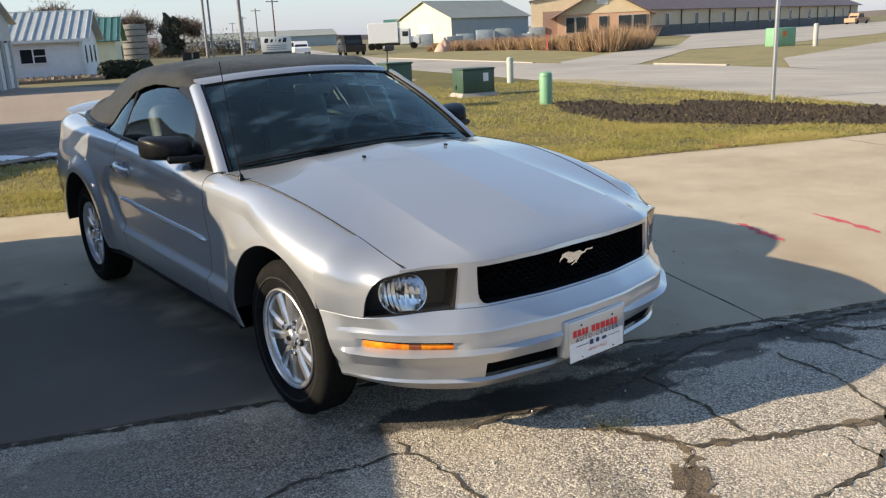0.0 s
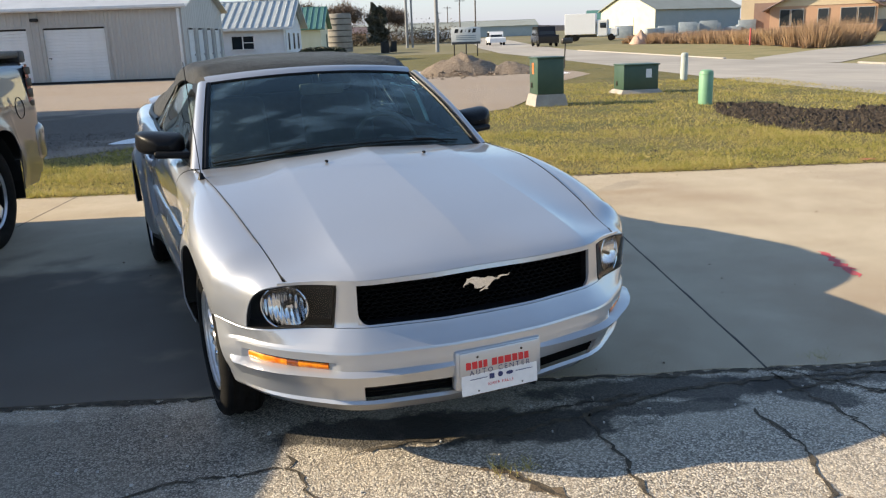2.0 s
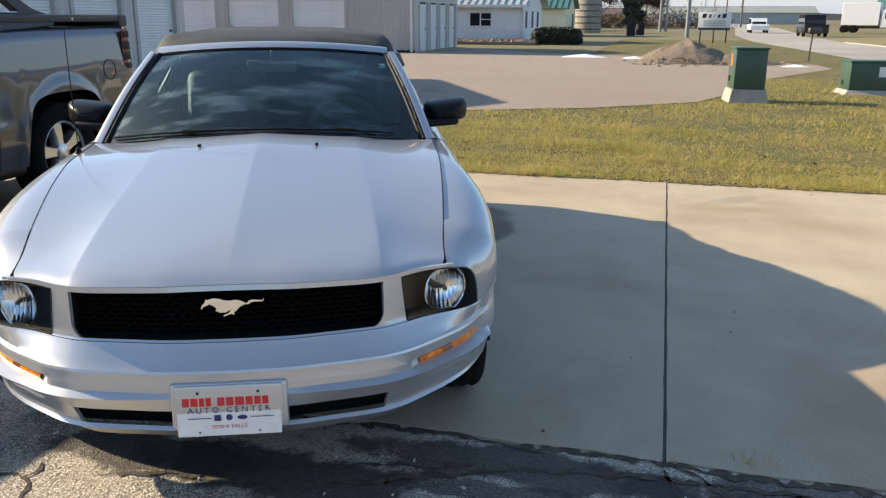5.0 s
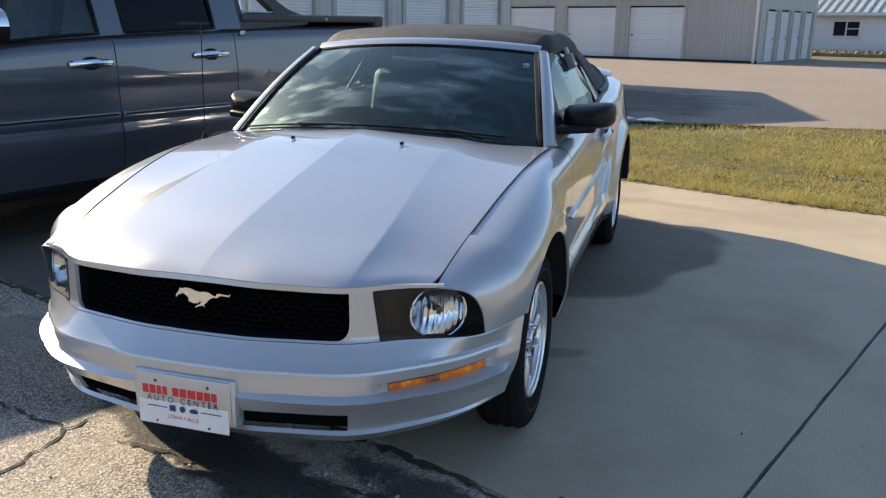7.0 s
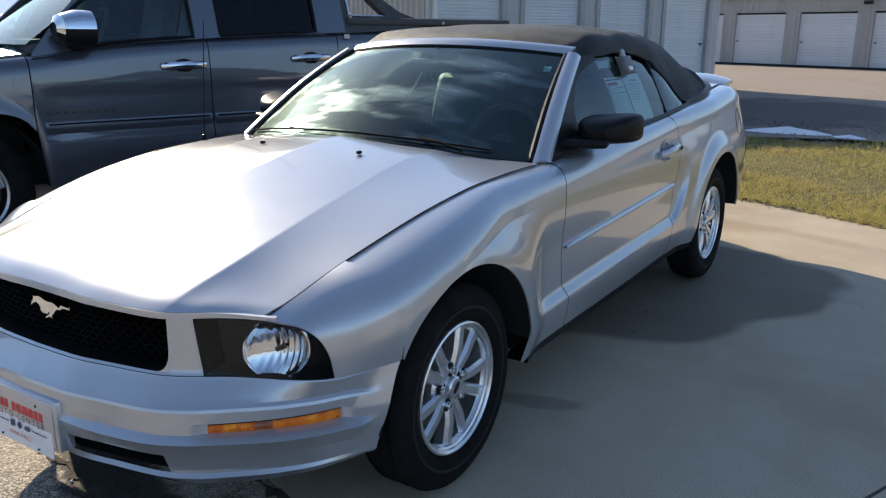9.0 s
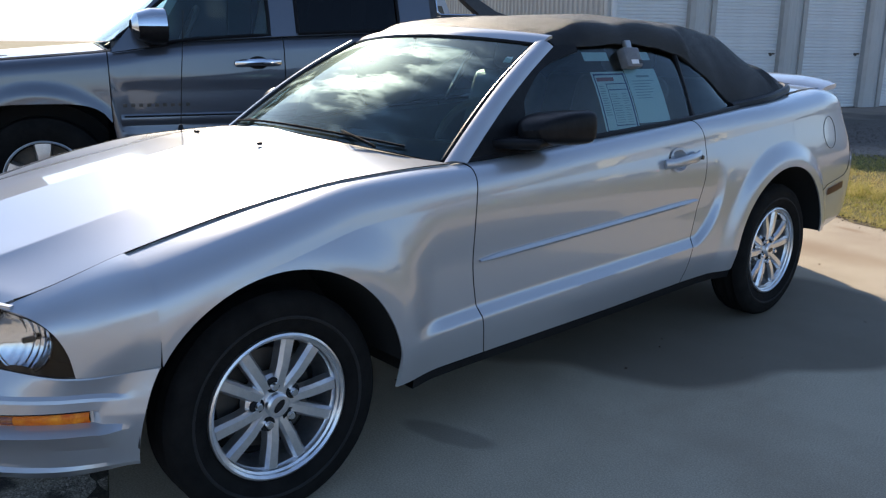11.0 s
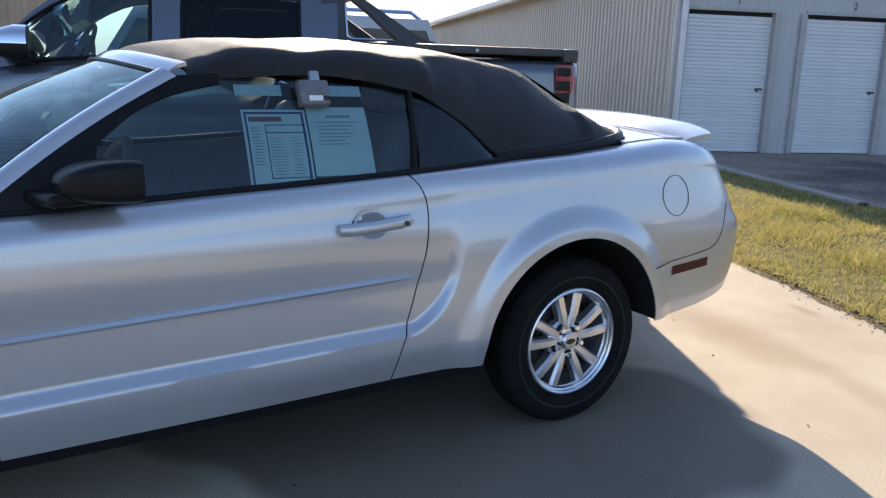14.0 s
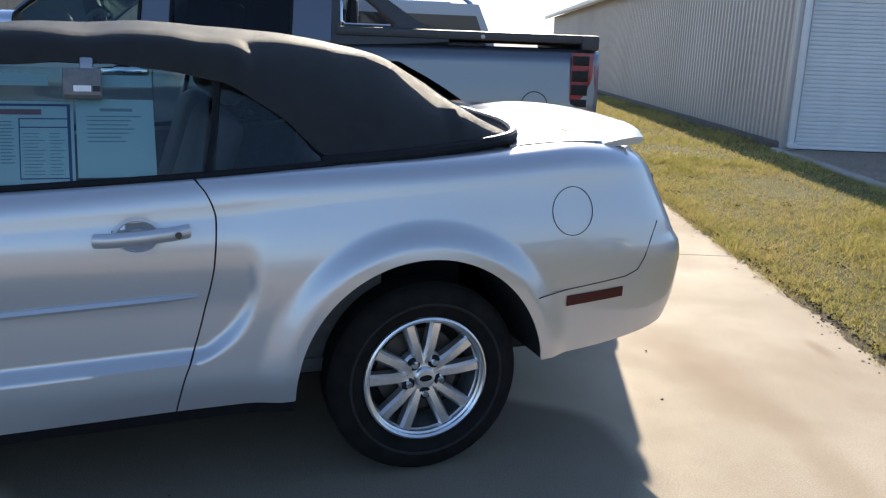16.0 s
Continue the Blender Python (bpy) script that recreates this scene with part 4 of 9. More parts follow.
        # sill
        sg = grid_geo(lambda y, v: (side_x(y, sill_z(y)) - 0.003 - 0.01 * v - 0.09 * max(v - 0.75, 0.0) / 0.25, y, sill_z(y) + 0.002 - 0.038 * min(v / 0.75, 1.0)), span(0.475, 2.285, 20), span(0, 1, 8))
        part("sill", sg if sgn > 0 else mirrored(sg), BLACK_TRIM, car)
        # wheel housings
        for y0, r in ARCHES:
            def lining(a, k):
                y, z = y0 + (r + 0.003) * math.cos(a), HUB_Z + (r + 0.003) * math.sin(a)
                edge = side_x(y, z) - 0.006 if y > -0.3 else 0.872
                return 0.55 + (edge - 0.55) * k, y, z
            hg = grid_geo(lining, span(0.1, math.pi - 0.0, 28), [0.0, 0.45, 0.8, 1.0])
            lid = [(0.55, y0 + r * math.cos(a), HUB_Z + r * math.sin(a)) for a in span(0.1, math.pi - 0.0, 28)]
            hg = join_geo(hg, (lid, [tuple(range(len(lid)))]))
            part("wheel_housing", hg if sgn > 0 else mirrored(hg), DARK_VOID, car)
        build_mirror(sgn, car)
    # nose
    low = grid_geo(low_at, T_COLS, W_LOW, low_skip)
    low = both(low)
    bumper = part("front_bumper", thick(low, 0.012), SILVER, car, "silver front bumper cover", smooth=18, fix=True)
    def brow(a, w):
        t = 0.476 + 0.184 * a
        return nose_at(t, lamp_top(t) + (nose_top(t) - lamp_top(t)) * w)
    strip = grid_geo(brow, span(0, 1, 8), span(0, 1, 3))
    up = both(join_geo(grid_geo(inner_at, [t for t in T_COLS if t <= LAMP_T + 0.0001], V_UP, up_skip), strip))
    nose = part("nose_panel", thick(up, 0.012), SILVER, car, fix=True)
    grille_t = [t for t in T_COLS if t <= GRILLE_T + 0.0001]
    v_gr = [v for v in V_UP if 0.04 <= v <= 0.9]
    for sgn in (1, -1):
        fan = [up_at(GRILLE_T, 0.04)] + [up_at(GRILLE_T - 0.046 + 0.046 * math.cos(a), 0.36 - 0.32 * math.sin(a)) for a in span(0, math.pi / 2, 8)]
        fan = ([(x, y - 0.0005, z) for x, y, z in fan], [(0, k, k + 1) for k in range(1, 9)])
        part("grille_corner", thick(fan if sgn > 0 else mirrored(fan), 0.01), SILVER, nose, fix=True)
    across = lambda t, v: up_at(t, v) if t >= 0 else (-up_at(-t, v)[0],) + up_at(-t, v)[1:]
    part("grille_surround", recess_geo(across, [-t for t in reversed(grille_t[1:])] + grille_t, v_gr, 0.085), BLACK_TRIM, nose)
    gback = both(grid_geo(pushed(up_at, 0, 0.08), grille_t, v_gr))
    grille = part("grille", gback, DARK_VOID, car, "black honeycomb grille")
    bars = []
    for row in range(9):
        v = 0.05 + 0.84 * (row + 0.5) / 9
        for k in range(-15, 16):
            t = (k + (0.5 if row % 2 else 0.0)) * 0.0272
            if abs(t) > GRILLE_T - 0.008:
                continue
            x, y, z = up_at(abs(t), v)
            x = math.copysign(x, t)
            ring = [(math.cos(math.radians(a)), math.sin(math.radians(a))) for a in range(0, 360, 60)]
            vs = [(x + 0.0215 * c, y + 0.048, z + 0.0092 * s) for c, s in ring] + [(x + 0.0175 * c, y + 0.046, z + 0.0068 * s) for c, s in ring] + [(x + 0.0175 * c, y + 0.07, z + 0.0066 * s) for c, s in ring]
            fs = [(i, (i + 1) % 6, (i + 1) % 6 + 6, i + 6) for i in range(6)] + [(i + 6, (i + 1) % 6 + 6, (i + 1) % 6 + 12, i + 12) for i in range(6)]
            bars.append((vs, fs))
    part("grille_mesh", join_geo(*bars), GRILLE_BLACK, grille, smooth=0)
    # emblem, a plain running shape in chrome
    shape = [(118, 155), (126, 138), (140, 124), (148, 104), (156, 108), (184, 100), (214, 102), (240, 112), (270, 116), (300, 111), (326, 117), (346, 128), (361, 130), (368, 118), (386, 113), (438, 118), (450, 106), (443, 126), (400, 125), (381, 128),
             (372, 138), (345, 140), (322, 151), (305, 170), (288, 183), (294, 196), (272, 190), (236, 204), (233, 198), (262, 184), (276, 168), (262, 170), (250, 181), (216, 181), (194, 171), (199, 158), (188, 145), (164, 132), (148, 141), (132, 146), (125, 159)]
    running = [((x - 284) * 0.00057, (150 - z) * 0.00057) for x, z in shape]
    part("emblem", prism_geo(running, 0.012, Matrix.Translation((0.012, -0.757, 0.632))), CHROME, grille, "plain chrome emblem", smooth=20, fix=True)
    bars2 = []
    low_t = [t for t in T_COLS if t <= 0.3851]
    intake = part("lower_intake", both(grid_geo(pushed(low_at, 0, 0.035), low_t, span(1.95, 3.05, 3))), DARK_VOID, bumper, "black lower air intake")
    for row in range(4):
        bars2.append(both(grid_geo(lambda t, v: pushed(low_at, 0, 0.012 + 0.014 * v)(t, 2.18 + 0.22 * row + 0.05 * v), low_t, [0, 1])))
    each_part("intake_bar", bars2, BLACK_TRIM, intake, smooth=0)
    part("plate_mount", join_geo(box_geo((0, -0.845, 0.36), (0.345, 0.05, 0.15), 0.012, 2), box_geo((0, -0.85, 0.362), (0.32, 0.05, 0.135), 0.008, 2)), SILVER, bumper, "raised plate mount moulded into the bumper")
    for sgn in (1, -1):
        side_of = (lambda g: g) if sgn > 0 else mirrored
        lamp = part("headlight", side_of(grid_geo(pushed(lamp_at, -0.02, 0.08), LAMP_A, LAMP_V)), SMOKE, car, "clear headlight in smoked housing")
        part("lamp_rim", side_of(recess_geo(lamp_at, LAMP_A, LAMP_V, 0.08)), SMOKE, lamp)

        def bowl(r, a):
            px, pz = 0.072 * r * math.cos(a), 0.078 * r * math.sin(a)
            return 0.682 + px, -0.562 + 0.036 * (1 - r ** 2.2) + 0.0022 * math.cos(px * 420) * (1 - r) ** 0.3 + 0.62 * px + 0.1 * pz, 0.6 + pz
        part("reflector", side_of(grid_geo(bowl, span(0.06, 1, 14), span(0, 2 * math.pi, 72))), CHROME, lamp, "fluted chrome reflector bowl", smooth=60)
        rim_ring = [tuple(Vector(bowl(1, a)) + Vector((0, -0.001, 0))) for a in span(0, 2 * math.pi, 48)]
        part("reflector_rim", side_of(tube_geo(rim_ring, 0.0035, 6, caps=False)), CHROME, lamp)
        part("bulb", side_of(moved(lathe_geo([(0.0, 0.03), (0.007, 0.028), (0.008, 0.0)], 10), Matrix.Translation((0.682, -0.535, 0.6)) @ Matrix.Rotation(radians(-90), 4, "Z"))), STEEL_DARK, lamp)
        part("lens", side_of(grid_geo(pushed(lamp_at, 0.002, -0.001), LAMP_A, LAMP_V)), LAMP_GLASS, lamp, "clear plastic lens").visible_shadow = False
        part("lens_edge", side_of(tube_geo([lamp_at(a, 0.0) for a in LAMP_A] + [lamp_at(1.0, v) for v in LAMP_V[1:]] + [lamp_at(a, 1.0) for a in reversed(LAMP_A[:-1])] + [lamp_at(0.0, v) for v in reversed(LAMP_V[:-1])], 0.0025, 5, caps=False)), DARK_VOID, lamp)
        am_t = [t for t in T_COLS if 0.5049 <= t <= 0.8351]
        lens_at = lambda t, w: tuple(Vector(low_at(t, w)) + Vector((0.004 * math.sin(math.pi * (w - 5)), -0.005 * math.sin(math.pi * (w - 5)), 0)))
        signal = part("turn_signal", side_of(grid_geo(lens_at, am_t, span(5, 6, 5))), AMBER, bumper, "amber turn signal lens")
        part("signal_edge", side_of(tube_geo([low_at(t, 6.05) for t in am_t], 0.0028, 5)), DARK_VOID, signal)
        part("signal_cell", side_of(grid_geo(lambda t, w: tuple(Vector(lens_at(t, w)) + Vector((0.0005, -0.0006, 0))), span(0.6, 0.64, 3), span(5.1, 5.9, 4))), AMBER_DARK, signal, "darker cell inside the amber lens")

        # front of the fender, drawn from the wheel arch to the headlight's edge
        def fender_nose(u, s_):
            p1, p0 = Vector(lamp_at(1.0, s_)), Vector(body_at(-0.316, 2 * s_))
            d = (p1 - p0).length
            t0 = Vector((-0.08 - 0.05 * s_, -1, -0.34 * s_ * s_)).normalized() * d
            t1 = Vector((-0.55 + 0.3 * s_, -0.83 - 0.1 * s_, -0.27 * s_)).normalized() * d
            h = lambda q: p0 * (2 * q ** 3 - 3 * q * q + 1) + t0 * (q ** 3 - 2 * q * q + q) + p1 * (3 * q * q - 2 * q ** 3) + t1 * (q ** 3 - q * q)
            p = h(u)
            if s_ < 0.5:
                low_edge = Vector(low_at(1 - 0.188 * u, W_TOP)) + Vector((0, 0, 0.003))
                f0, f1 = Vector(body_at(-0.316, 0)), Vector(lamp_at(1.0, 0))
                base = f0 * (2 * u ** 3 - 3 * u * u + 1) + f1 * (3 * u * u - 2 * u ** 3) + Vector((-0.08, -1, 0)).normalized() * (f1 - f0).length * (u ** 3 - 2 * u * u + u) + Vector((-0.55, -0.83, 0)).normalized() * (f1 - f0).length * (u ** 3 - u * u)
                p += (low_edge - base) * (1 - s_ / 0.5) ** 2
            else:
                y = -0.316 - 0.262 * u
                edge = Vector((car_xe(y) + 0.003, y, car_ze(y)))
                f0, f1 = Vector(body_at(-0.316, 2)), Vector(lamp_at(1.0, 1))
                base = f0 * (2 * u ** 3 - 3 * u * u + 1) + f1 * (3 * u * u - 2 * u ** 3) + Vector((-0.13, -1, -0.34)).normalized() * (f1 - f0).length * (u ** 3 - 2 * u * u + u) + Vector((-0.25, -0.93, -0.27)).normalized() * (f1 - f0).length * (u ** 3 - u * u)
                p += (edge - base) * ((s_ - 0.5) / 0.5) ** 2 * (1 - u ** 4)
            return p
        part("fender_front", side_of(thick(flipped(grid_geo(fender_nose, span(0, 1, 14), span(0, 1, 26))), -0.006)), SILVER, car)
    # hood
    lip_x = [nose_at(t, nose_top(t))[0] for t in span(0, 0.7, 40)]
    nose_t = lambda x: float(np.interp(x, lip_x, span(0, 0.7, 40)))
    back_y = curve([0, 0.3, 0.55, 0.72, 0.8], [0.5, 0.53, 0.6, 0.69, 0.72])

    def hood_at(w, v):
        a = abs(w)
        x0 = 0.465 * a / 0.6 if a < 0.6 else 0.465 + 0.195 * (a - 0.6) / 0.4
        t0 = nose_t(x0)
        lip = nose_at(t0, nose_top(t0))
        y0, y1 = lip[1] + 0.003, back_y(a * 0.765)
        y = y0 + (y1 - y0) * v
        c = crease_x(y)
        x = math.copysign(c * a / 0.6 if a < 0.6 else c + (car_xe(y) - 0.002 + 0.011 * (1 - sstep(y, -0.6, -0.42)) * (0.4 + 0.6 * sstep(v, 0.0, 0.05)) - c) * (a - 0.6) / 0.4, w)
        z = hood_z(x, y)
        z += (lip[2] + 0.006 * (1 - sstep(a, 0.7, 1.0)) - hood_z(x, y0)) * (1 - sstep(v, 0.0, 0.24))
        z += 0.0042 * sstep(a, 0.6, 1.0) * sstep(v, 0.0, 0.05) - 0.0025 * sstep(a, 0.8, 1.0) * (1 - sstep(v, 0.0, 0.05)) - 0.005 * (1 - math.sin(math.pi / 2 * min(v / 0.03, 1.0)))
        return x, y, z
    ws = sorted(set([round(v, 4) for v in span(-1, -0.6, 10) + span(-0.6, 0.6, 24) + span(0.6, 1, 10) + [-0.61, -0.59, -0.01, 0.01, 0.59, 0.61]]))
    hood = part("hood", thick(grid_geo(hood_at, ws, [0, 0.015, 0.03, 0.045, 0.06] + span(0.06, 1, 28)[1:]), 0.01), SILVER, car, "silver hood with pressed creases", smooth=50, fix=True)
    for q in (1, -1):
        part("hood_gap", tube_geo([(q * (car_xe(y) + 0.001 + 0.011 * (1 - sstep(y, -0.6, -0.42))), y, car_ze(y) + 0.0045) for y in span(-0.57, 0.7, 40)], 0.0019, 6), DARK_VOID, car, "dark gap along the hood")
    for x in (-0.241, 0.241):
        part("washer_nozzle", moved(box_geo((0, 0, 0.008), (0.014, 0.02, 0.012), 0.004), Matrix.Translation((x, 0.325, hood_z(x, 0.325)))), BLACK_TRIM, hood, "black washer nozzle")
    # cowl, windshield, header, wipers
    part("cowl", grid_geo(lambda u, v: (u * 0.74, 0.49 + 0.2 * u * u + 0.12 * v, 0.958 - 0.055 * u * u + 0.012 * v), span(-1, 1, 20), span(0, 1, 3)), BLACK_TRIM, car)

    def shield(u, v):
        y0, z0, x0 = 0.535 + 0.19 * u * u, 0.972 - 0.06 * u * u, 0.728
        y1, z1, x1 = 1.215 + 0.095 * u * u, 1.318 - 0.034 * u * u, 0.584
        b = 0.022 * math.sin(math.pi * v)
        return u * (x0 + (x1 - x0) * v), y0 + (y1 - y0) * v - b * 0.45, z0 + (z1 - z0) * v + b
    part("windshield", grid_geo(shield, span(-1, 1, 24), span(0, 1, 14)), WINDSHIELD, car, "raked tinted windshield").visible_shadow = False
    part("windshield_frit", grid_geo(lambda u, v: tuple(Vector(shield(u, 0.13 * v * (0.8 + 0.2 * u * u))) + Vector((0, 0.002, -0.004))), span(-1, 1, 24), span(0, 1, 3)), BLACK_GLOSS, car, "black band along the foot of the windshield")
    edge_l = [shield(-1, v) for v in span(0, 1, 12)]
    part("windshield_seal", join_geo(tube_geo([(p[0] + 0.004, p[1] - 0.002, p[2] + 0.001) for p in edge_l], 0.013, 8), tube_geo([(-p[0] - 0.004, p[1] - 0.002, p[2] + 0.001) for p in edge_l], 0.013, 8), tube_geo([shield(u, 1.0) for u in span(-1, 1, 16)], 0.009, 6)), BLACK_TRIM, car)

    def header(u, v):
        x, y, z = shield(u, 1.0)
        return x * 1.015, y + 0.012 + 0.055 * v, z + 0.006 + 0.03 * math.sin(math.pi * 0.5 * v)
    part("windshield_header", thick(grid_geo(header, span(-1, 1, 24), span(0, 1, 4)), 0.012), SILVER, car, fix=True)
    for x0, x1, y0, y1 in ((0.5, 0.02, 0.6, 0.6), (-0.12, -0.6, 0.575, 0.66)):
        arm = [(x0, 0.57 + 0.17 * x0 * x0, 0.965 - 0.05 * x0 * x0), (x0 - 0.1, 0.585, 0.985), ((x0 + x1) / 2, y0 + 0.03, 1.005 - 0.03 * abs(x0 + x1))]
        wp = part("wiper", tube_geo(arm, 0.005, 6), RUBBER, car, "black wiper arm")
        blade = []
        for k in range(9):
            u = (x0 + 0.07 + (x1 - x0 - 0.14) * k / 8) / 0.705
            p = Vector(shield(u, 0.035))
            blade.append((p.x, p.y - 0.006, p.z + 0.008))
        part("wiper_blade", tube_geo(blade, 0.0045, 6), RUBBER, wp)
    part("antenna", join_geo(moved(lathe_geo([(0.0, 0.05), (0.008, 0.046), (0.014, 0.025), (0.026, 0.008), (0.028, -0.01)], 14), Matrix.Translation((-0.777, 0.494, 0.888)) @ Matrix.Rotation(radians(-90), 4, "Y")),
                               tube_geo([(-0.777, 0.494, 0.91), (-0.786, 0.52, 1.15), (-0.795, 0.55, 1.42)], 0.0022, 6)), BLACK_TRIM, car, "thin black mast antenna")
    # cloth top
    top_c = curve([1.25, 1.4, 1.6, 1.76, 1.92, 2.15, 2.35, 2.55, 2.66, 2.78, 2.9, 3.02, 3.08], [1.336, 1.37, 1.396, 1.398, 1.408, 1.4, 1.388, 1.36, 1.338, 1.285, 1.22, 1.14, 1.095])
    low_x = curve([1.25, 1.4, 1.95, 2.12, 2.3, 2.44, 2.55, 2.8, 3.08], [0.592, 0.628, 0.637, 0.645, 0.69, 0.748, 0.765, 0.752, 0.69])
    low_z = curve([1.25, 1.4, 1.75, 1.95, 2.12, 2.3, 2.44, 2.55, 2.8, 3.08], [1.285, 1.276, 1.29, 1.275, 1.243, 1.135, 1.025, 1.022, 1.04, 1.066])
    sho_x = curve([1.25, 1.5, 2.2, 2.66, 2.9, 3.08], [0.5, 0.52, 0.52, 0.5, 0.535, 0.6])
    sho_z = curve([1.25, 1.4, 1.6, 1.76, 1.93, 2.1, 2.3, 2.5, 2.66, 2.8, 2.95, 3.08], [1.312, 1.342, 1.375, 1.366, 1.38, 1.366, 1.36, 1.335, 1.312, 1.235, 1.14, 1.08])

    def cloth(y, s):
        xl, zl, xs, zs, zc = low_x(y), low_z(y), sho_x(y), sho_z(y), top_c(y)
        a = abs(s)
        if a <= 1:
            w = a
            x, z = xs * w, zc + (zs - zc) * w ** 3.2
        else:
            v = a - 1
            drop = zs - zl
            bul = 0.02 * math.sin(math.pi * v) * min(1, drop / 0.1)
            x = xs + (xl - xs) * (v ** 0.75 if drop < 0.15 else v) + bul
            z = zs - drop * (v ** 1.3 if drop < 0.15 else v ** 1.05) + bul * 0.5
        f = 1 - sstep(y, 1.27, 1.6)
        z -= 0.012 * (1 - sstep(y, 1.27, 1.33))
        y += 0.015 * (1 - sstep(y, 1.27, 1.4)) + 0.09 * min(x / 0.566, 1.1) ** 2 * f
        z += 0.0035 * noise.noise((x * 5, y * 6, z * 4)) + 0.0015 * math.sin(y * 40 + 6 * x) * (1 if a > 0.8 else 0)
        return math.copysign(x, s) if s else 0.0, y, z
    ss = span(-2, -1, 9) + span(-1, 1, 18)[1:] + span(1, 2, 9)[1:]
    ys = sorted(set([round(v, 4) for v in span(1.27, 2.1, 24) + span(2.1, 2.66, 20) + span(2.66, 3.08, 14)]))
    top = part("soft_top", thick(grid_geo(cloth, ys, ss), 0.012), CLOTH, car, "black cloth convertible top, raised", smooth=40, fix=True)
    part("rear_window", grid_geo(lambda u, v: tuple(Vector((u * (0.44 + 0.03 * v), 2.73 + 0.25 * v, top_c(2.73 + 0.25 * v))) + Vector((0, 0.008, 0.008))), span(-1, 1, 8), span(0, 1, 6)), PRIVACY, top, "dark rear window")
    seam = [cloth(y, s) for s in (1.0,) for y in span(1.3, 2.66, 40)]
    each_part("top_seam", [tube_geo([(q * x, y, z + 0.002) for x, y, z in seam], 0.004, 6) for q in (1, -1)], CLOTH, top)
    well_x = curve([0, 0.3, 0.5, 0.62, 0.74, 0.86, 1.0], [0.763, 0.772, 0.745, 0.715, 0.64, 0.4, 0.0])
    well_y = curve([0, 0.3, 0.5, 0.62, 0.74, 0.86, 1.0], [2.4, 2.66, 2.88, 3.0, 3.09, 3.15, 3.165])
    well_z = curve([0, 0.3, 0.5, 0.62, 0.74, 0.86, 1.0], [1.018, 1.04, 1.062, 1.076, 1.088, 1.106, 1.116])
    well = [(well_x(k), well_y(k), well_z(k)) for k in span(0, 1, 36)]
    each_part("top_well_trim", [tube_geo(well, 0.02, 10), tube_geo([(-x, y, z) for x, y, z in well], 0.02, 10)], BLACK_TRIM, car)
    # tail
    deck = lambda u, v: (u * (car_xe(3.05 + 0.5 * v) - 0.02), 3.05 + 0.5 * v + (0.02 * (1 - u * u)), car_ze(3.05 + 0.5 * v) + 0.004 + 0.045 * (1 - u * u) - 0.018 * (1 - u * u) * v)
    part("trunk_lid", thick(grid_geo(deck, span(-1, 1, 20), span(0, 1, 10)), 0.012), SILVER, car, fix=True)

    def wing(u, v):
        w = 1 - u * u
        d = 1.066 + 0.034 * w
        e = 1 - sstep(abs(u), 0.94, 1.0)
        yf, yr = 3.405 - 0.075 * w, 3.602 + 0.035 * w - 0.03 * sstep(abs(u), 0.85, 1.0)
        loop = [(0, 0.004), (0.12, 0.02), (0.45, 0.034), (0.8, 0.044), (0.95, 0.046), (1.0, 0.041), (0.99, 0.026), (0.94, 0.012), (0.6, 0.004), (0.3, 0.0), (0.04, -0.004), (0, 0.004)]
        f, h = loop[int(round(v * 11))]
        return u * 0.712, yf + (yr - yf) * f, d + 0.018 + (h - 0.02) * (0.72 + 0.28 * e) - 0.014 * sstep(abs(u), 0.72, 1.0)
    sp = grid_geo(wing, span(-1, 1, 36), span(0, 1, 11))
    ends = [tuple(range(0, 12)), tuple(reversed(range(36 * 12, 37 * 12)))]
    wing_ob = part("spoiler", (sp[0], sp[1] + ends), SILVER, car, "silver rear lip spoiler", smooth=35, fix=True)
    part("spoiler_gap", tube_geo([tuple(Vector(wing(u, 0.0)) + Vector((0, -0.005, 0.002))) for u in span(-0.97, 0.97, 30)], 0.0055, 6), DARK_VOID, wing_ob)
    rear = grid_geo(body_at, sorted(set([round(v, 4) for v in span(3.3, 3.9, 18)])), side)
    rear = both(rear)
    tail_cap = []
    for s in side:
        tail_cap.append(body_at(3.9, s))
    k = len(tail_cap)
    cap = tail_cap + [(-x, y, z) for x, y, z in tail_cap]
    capf = [(i, i + 1, k + i + 1, k + i) for i in range(k - 1)]
    back = part("rear_bumper", thick(join_geo(rear, (cap, capf)), 0.008), SILVER, car, "silver rear bumper and tail panel", fix=True)
    for sgn in (1, -1):
        side_of = (lambda g: g) if sgn > 0 else mirrored
        mk = grid_geo(lambda y, v: (skin_x(y, 0.555 + 0.036 * v) + 0.003, y, 0.54 + 0.012 * (y - 3.2) / 0.24 + 0.036 * v), span(3.205, 3.44, 8), span(0, 1, 2))
        part("side_marker", side_of(mk), DARK_RED, back, "dark red side marker")
        sm = [(skin_x(y, z) + 0.001, y, z) for y, z in ((3.085, 0.585), (3.2, 0.598), (3.35, 0.612), (3.45, 0.622), (3.5, 0.64), (3.53, 0.68), (3.56, 0.74), (3.6, 0.8))]
        part("bumper_seam", side_of(tube_geo(sm, 0.0018, 5)), DARK_VOID, back)
        fx = [(skin_x(3.222 + 0.079 * math.cos(a), 0.86 + 0.079 * math.sin(a)) + 0.0015, 3.222 + 0.079 * math.cos(a), 0.86 + 0.079 * math.sin(a)) for a in span(0, 2 * math.pi, 32)]
        if sgn > 0:
            part("fuel_door", tube_geo(fx, 0.0012, 5, caps=False), DARK_VOID, car, "round fuel filler door gap")
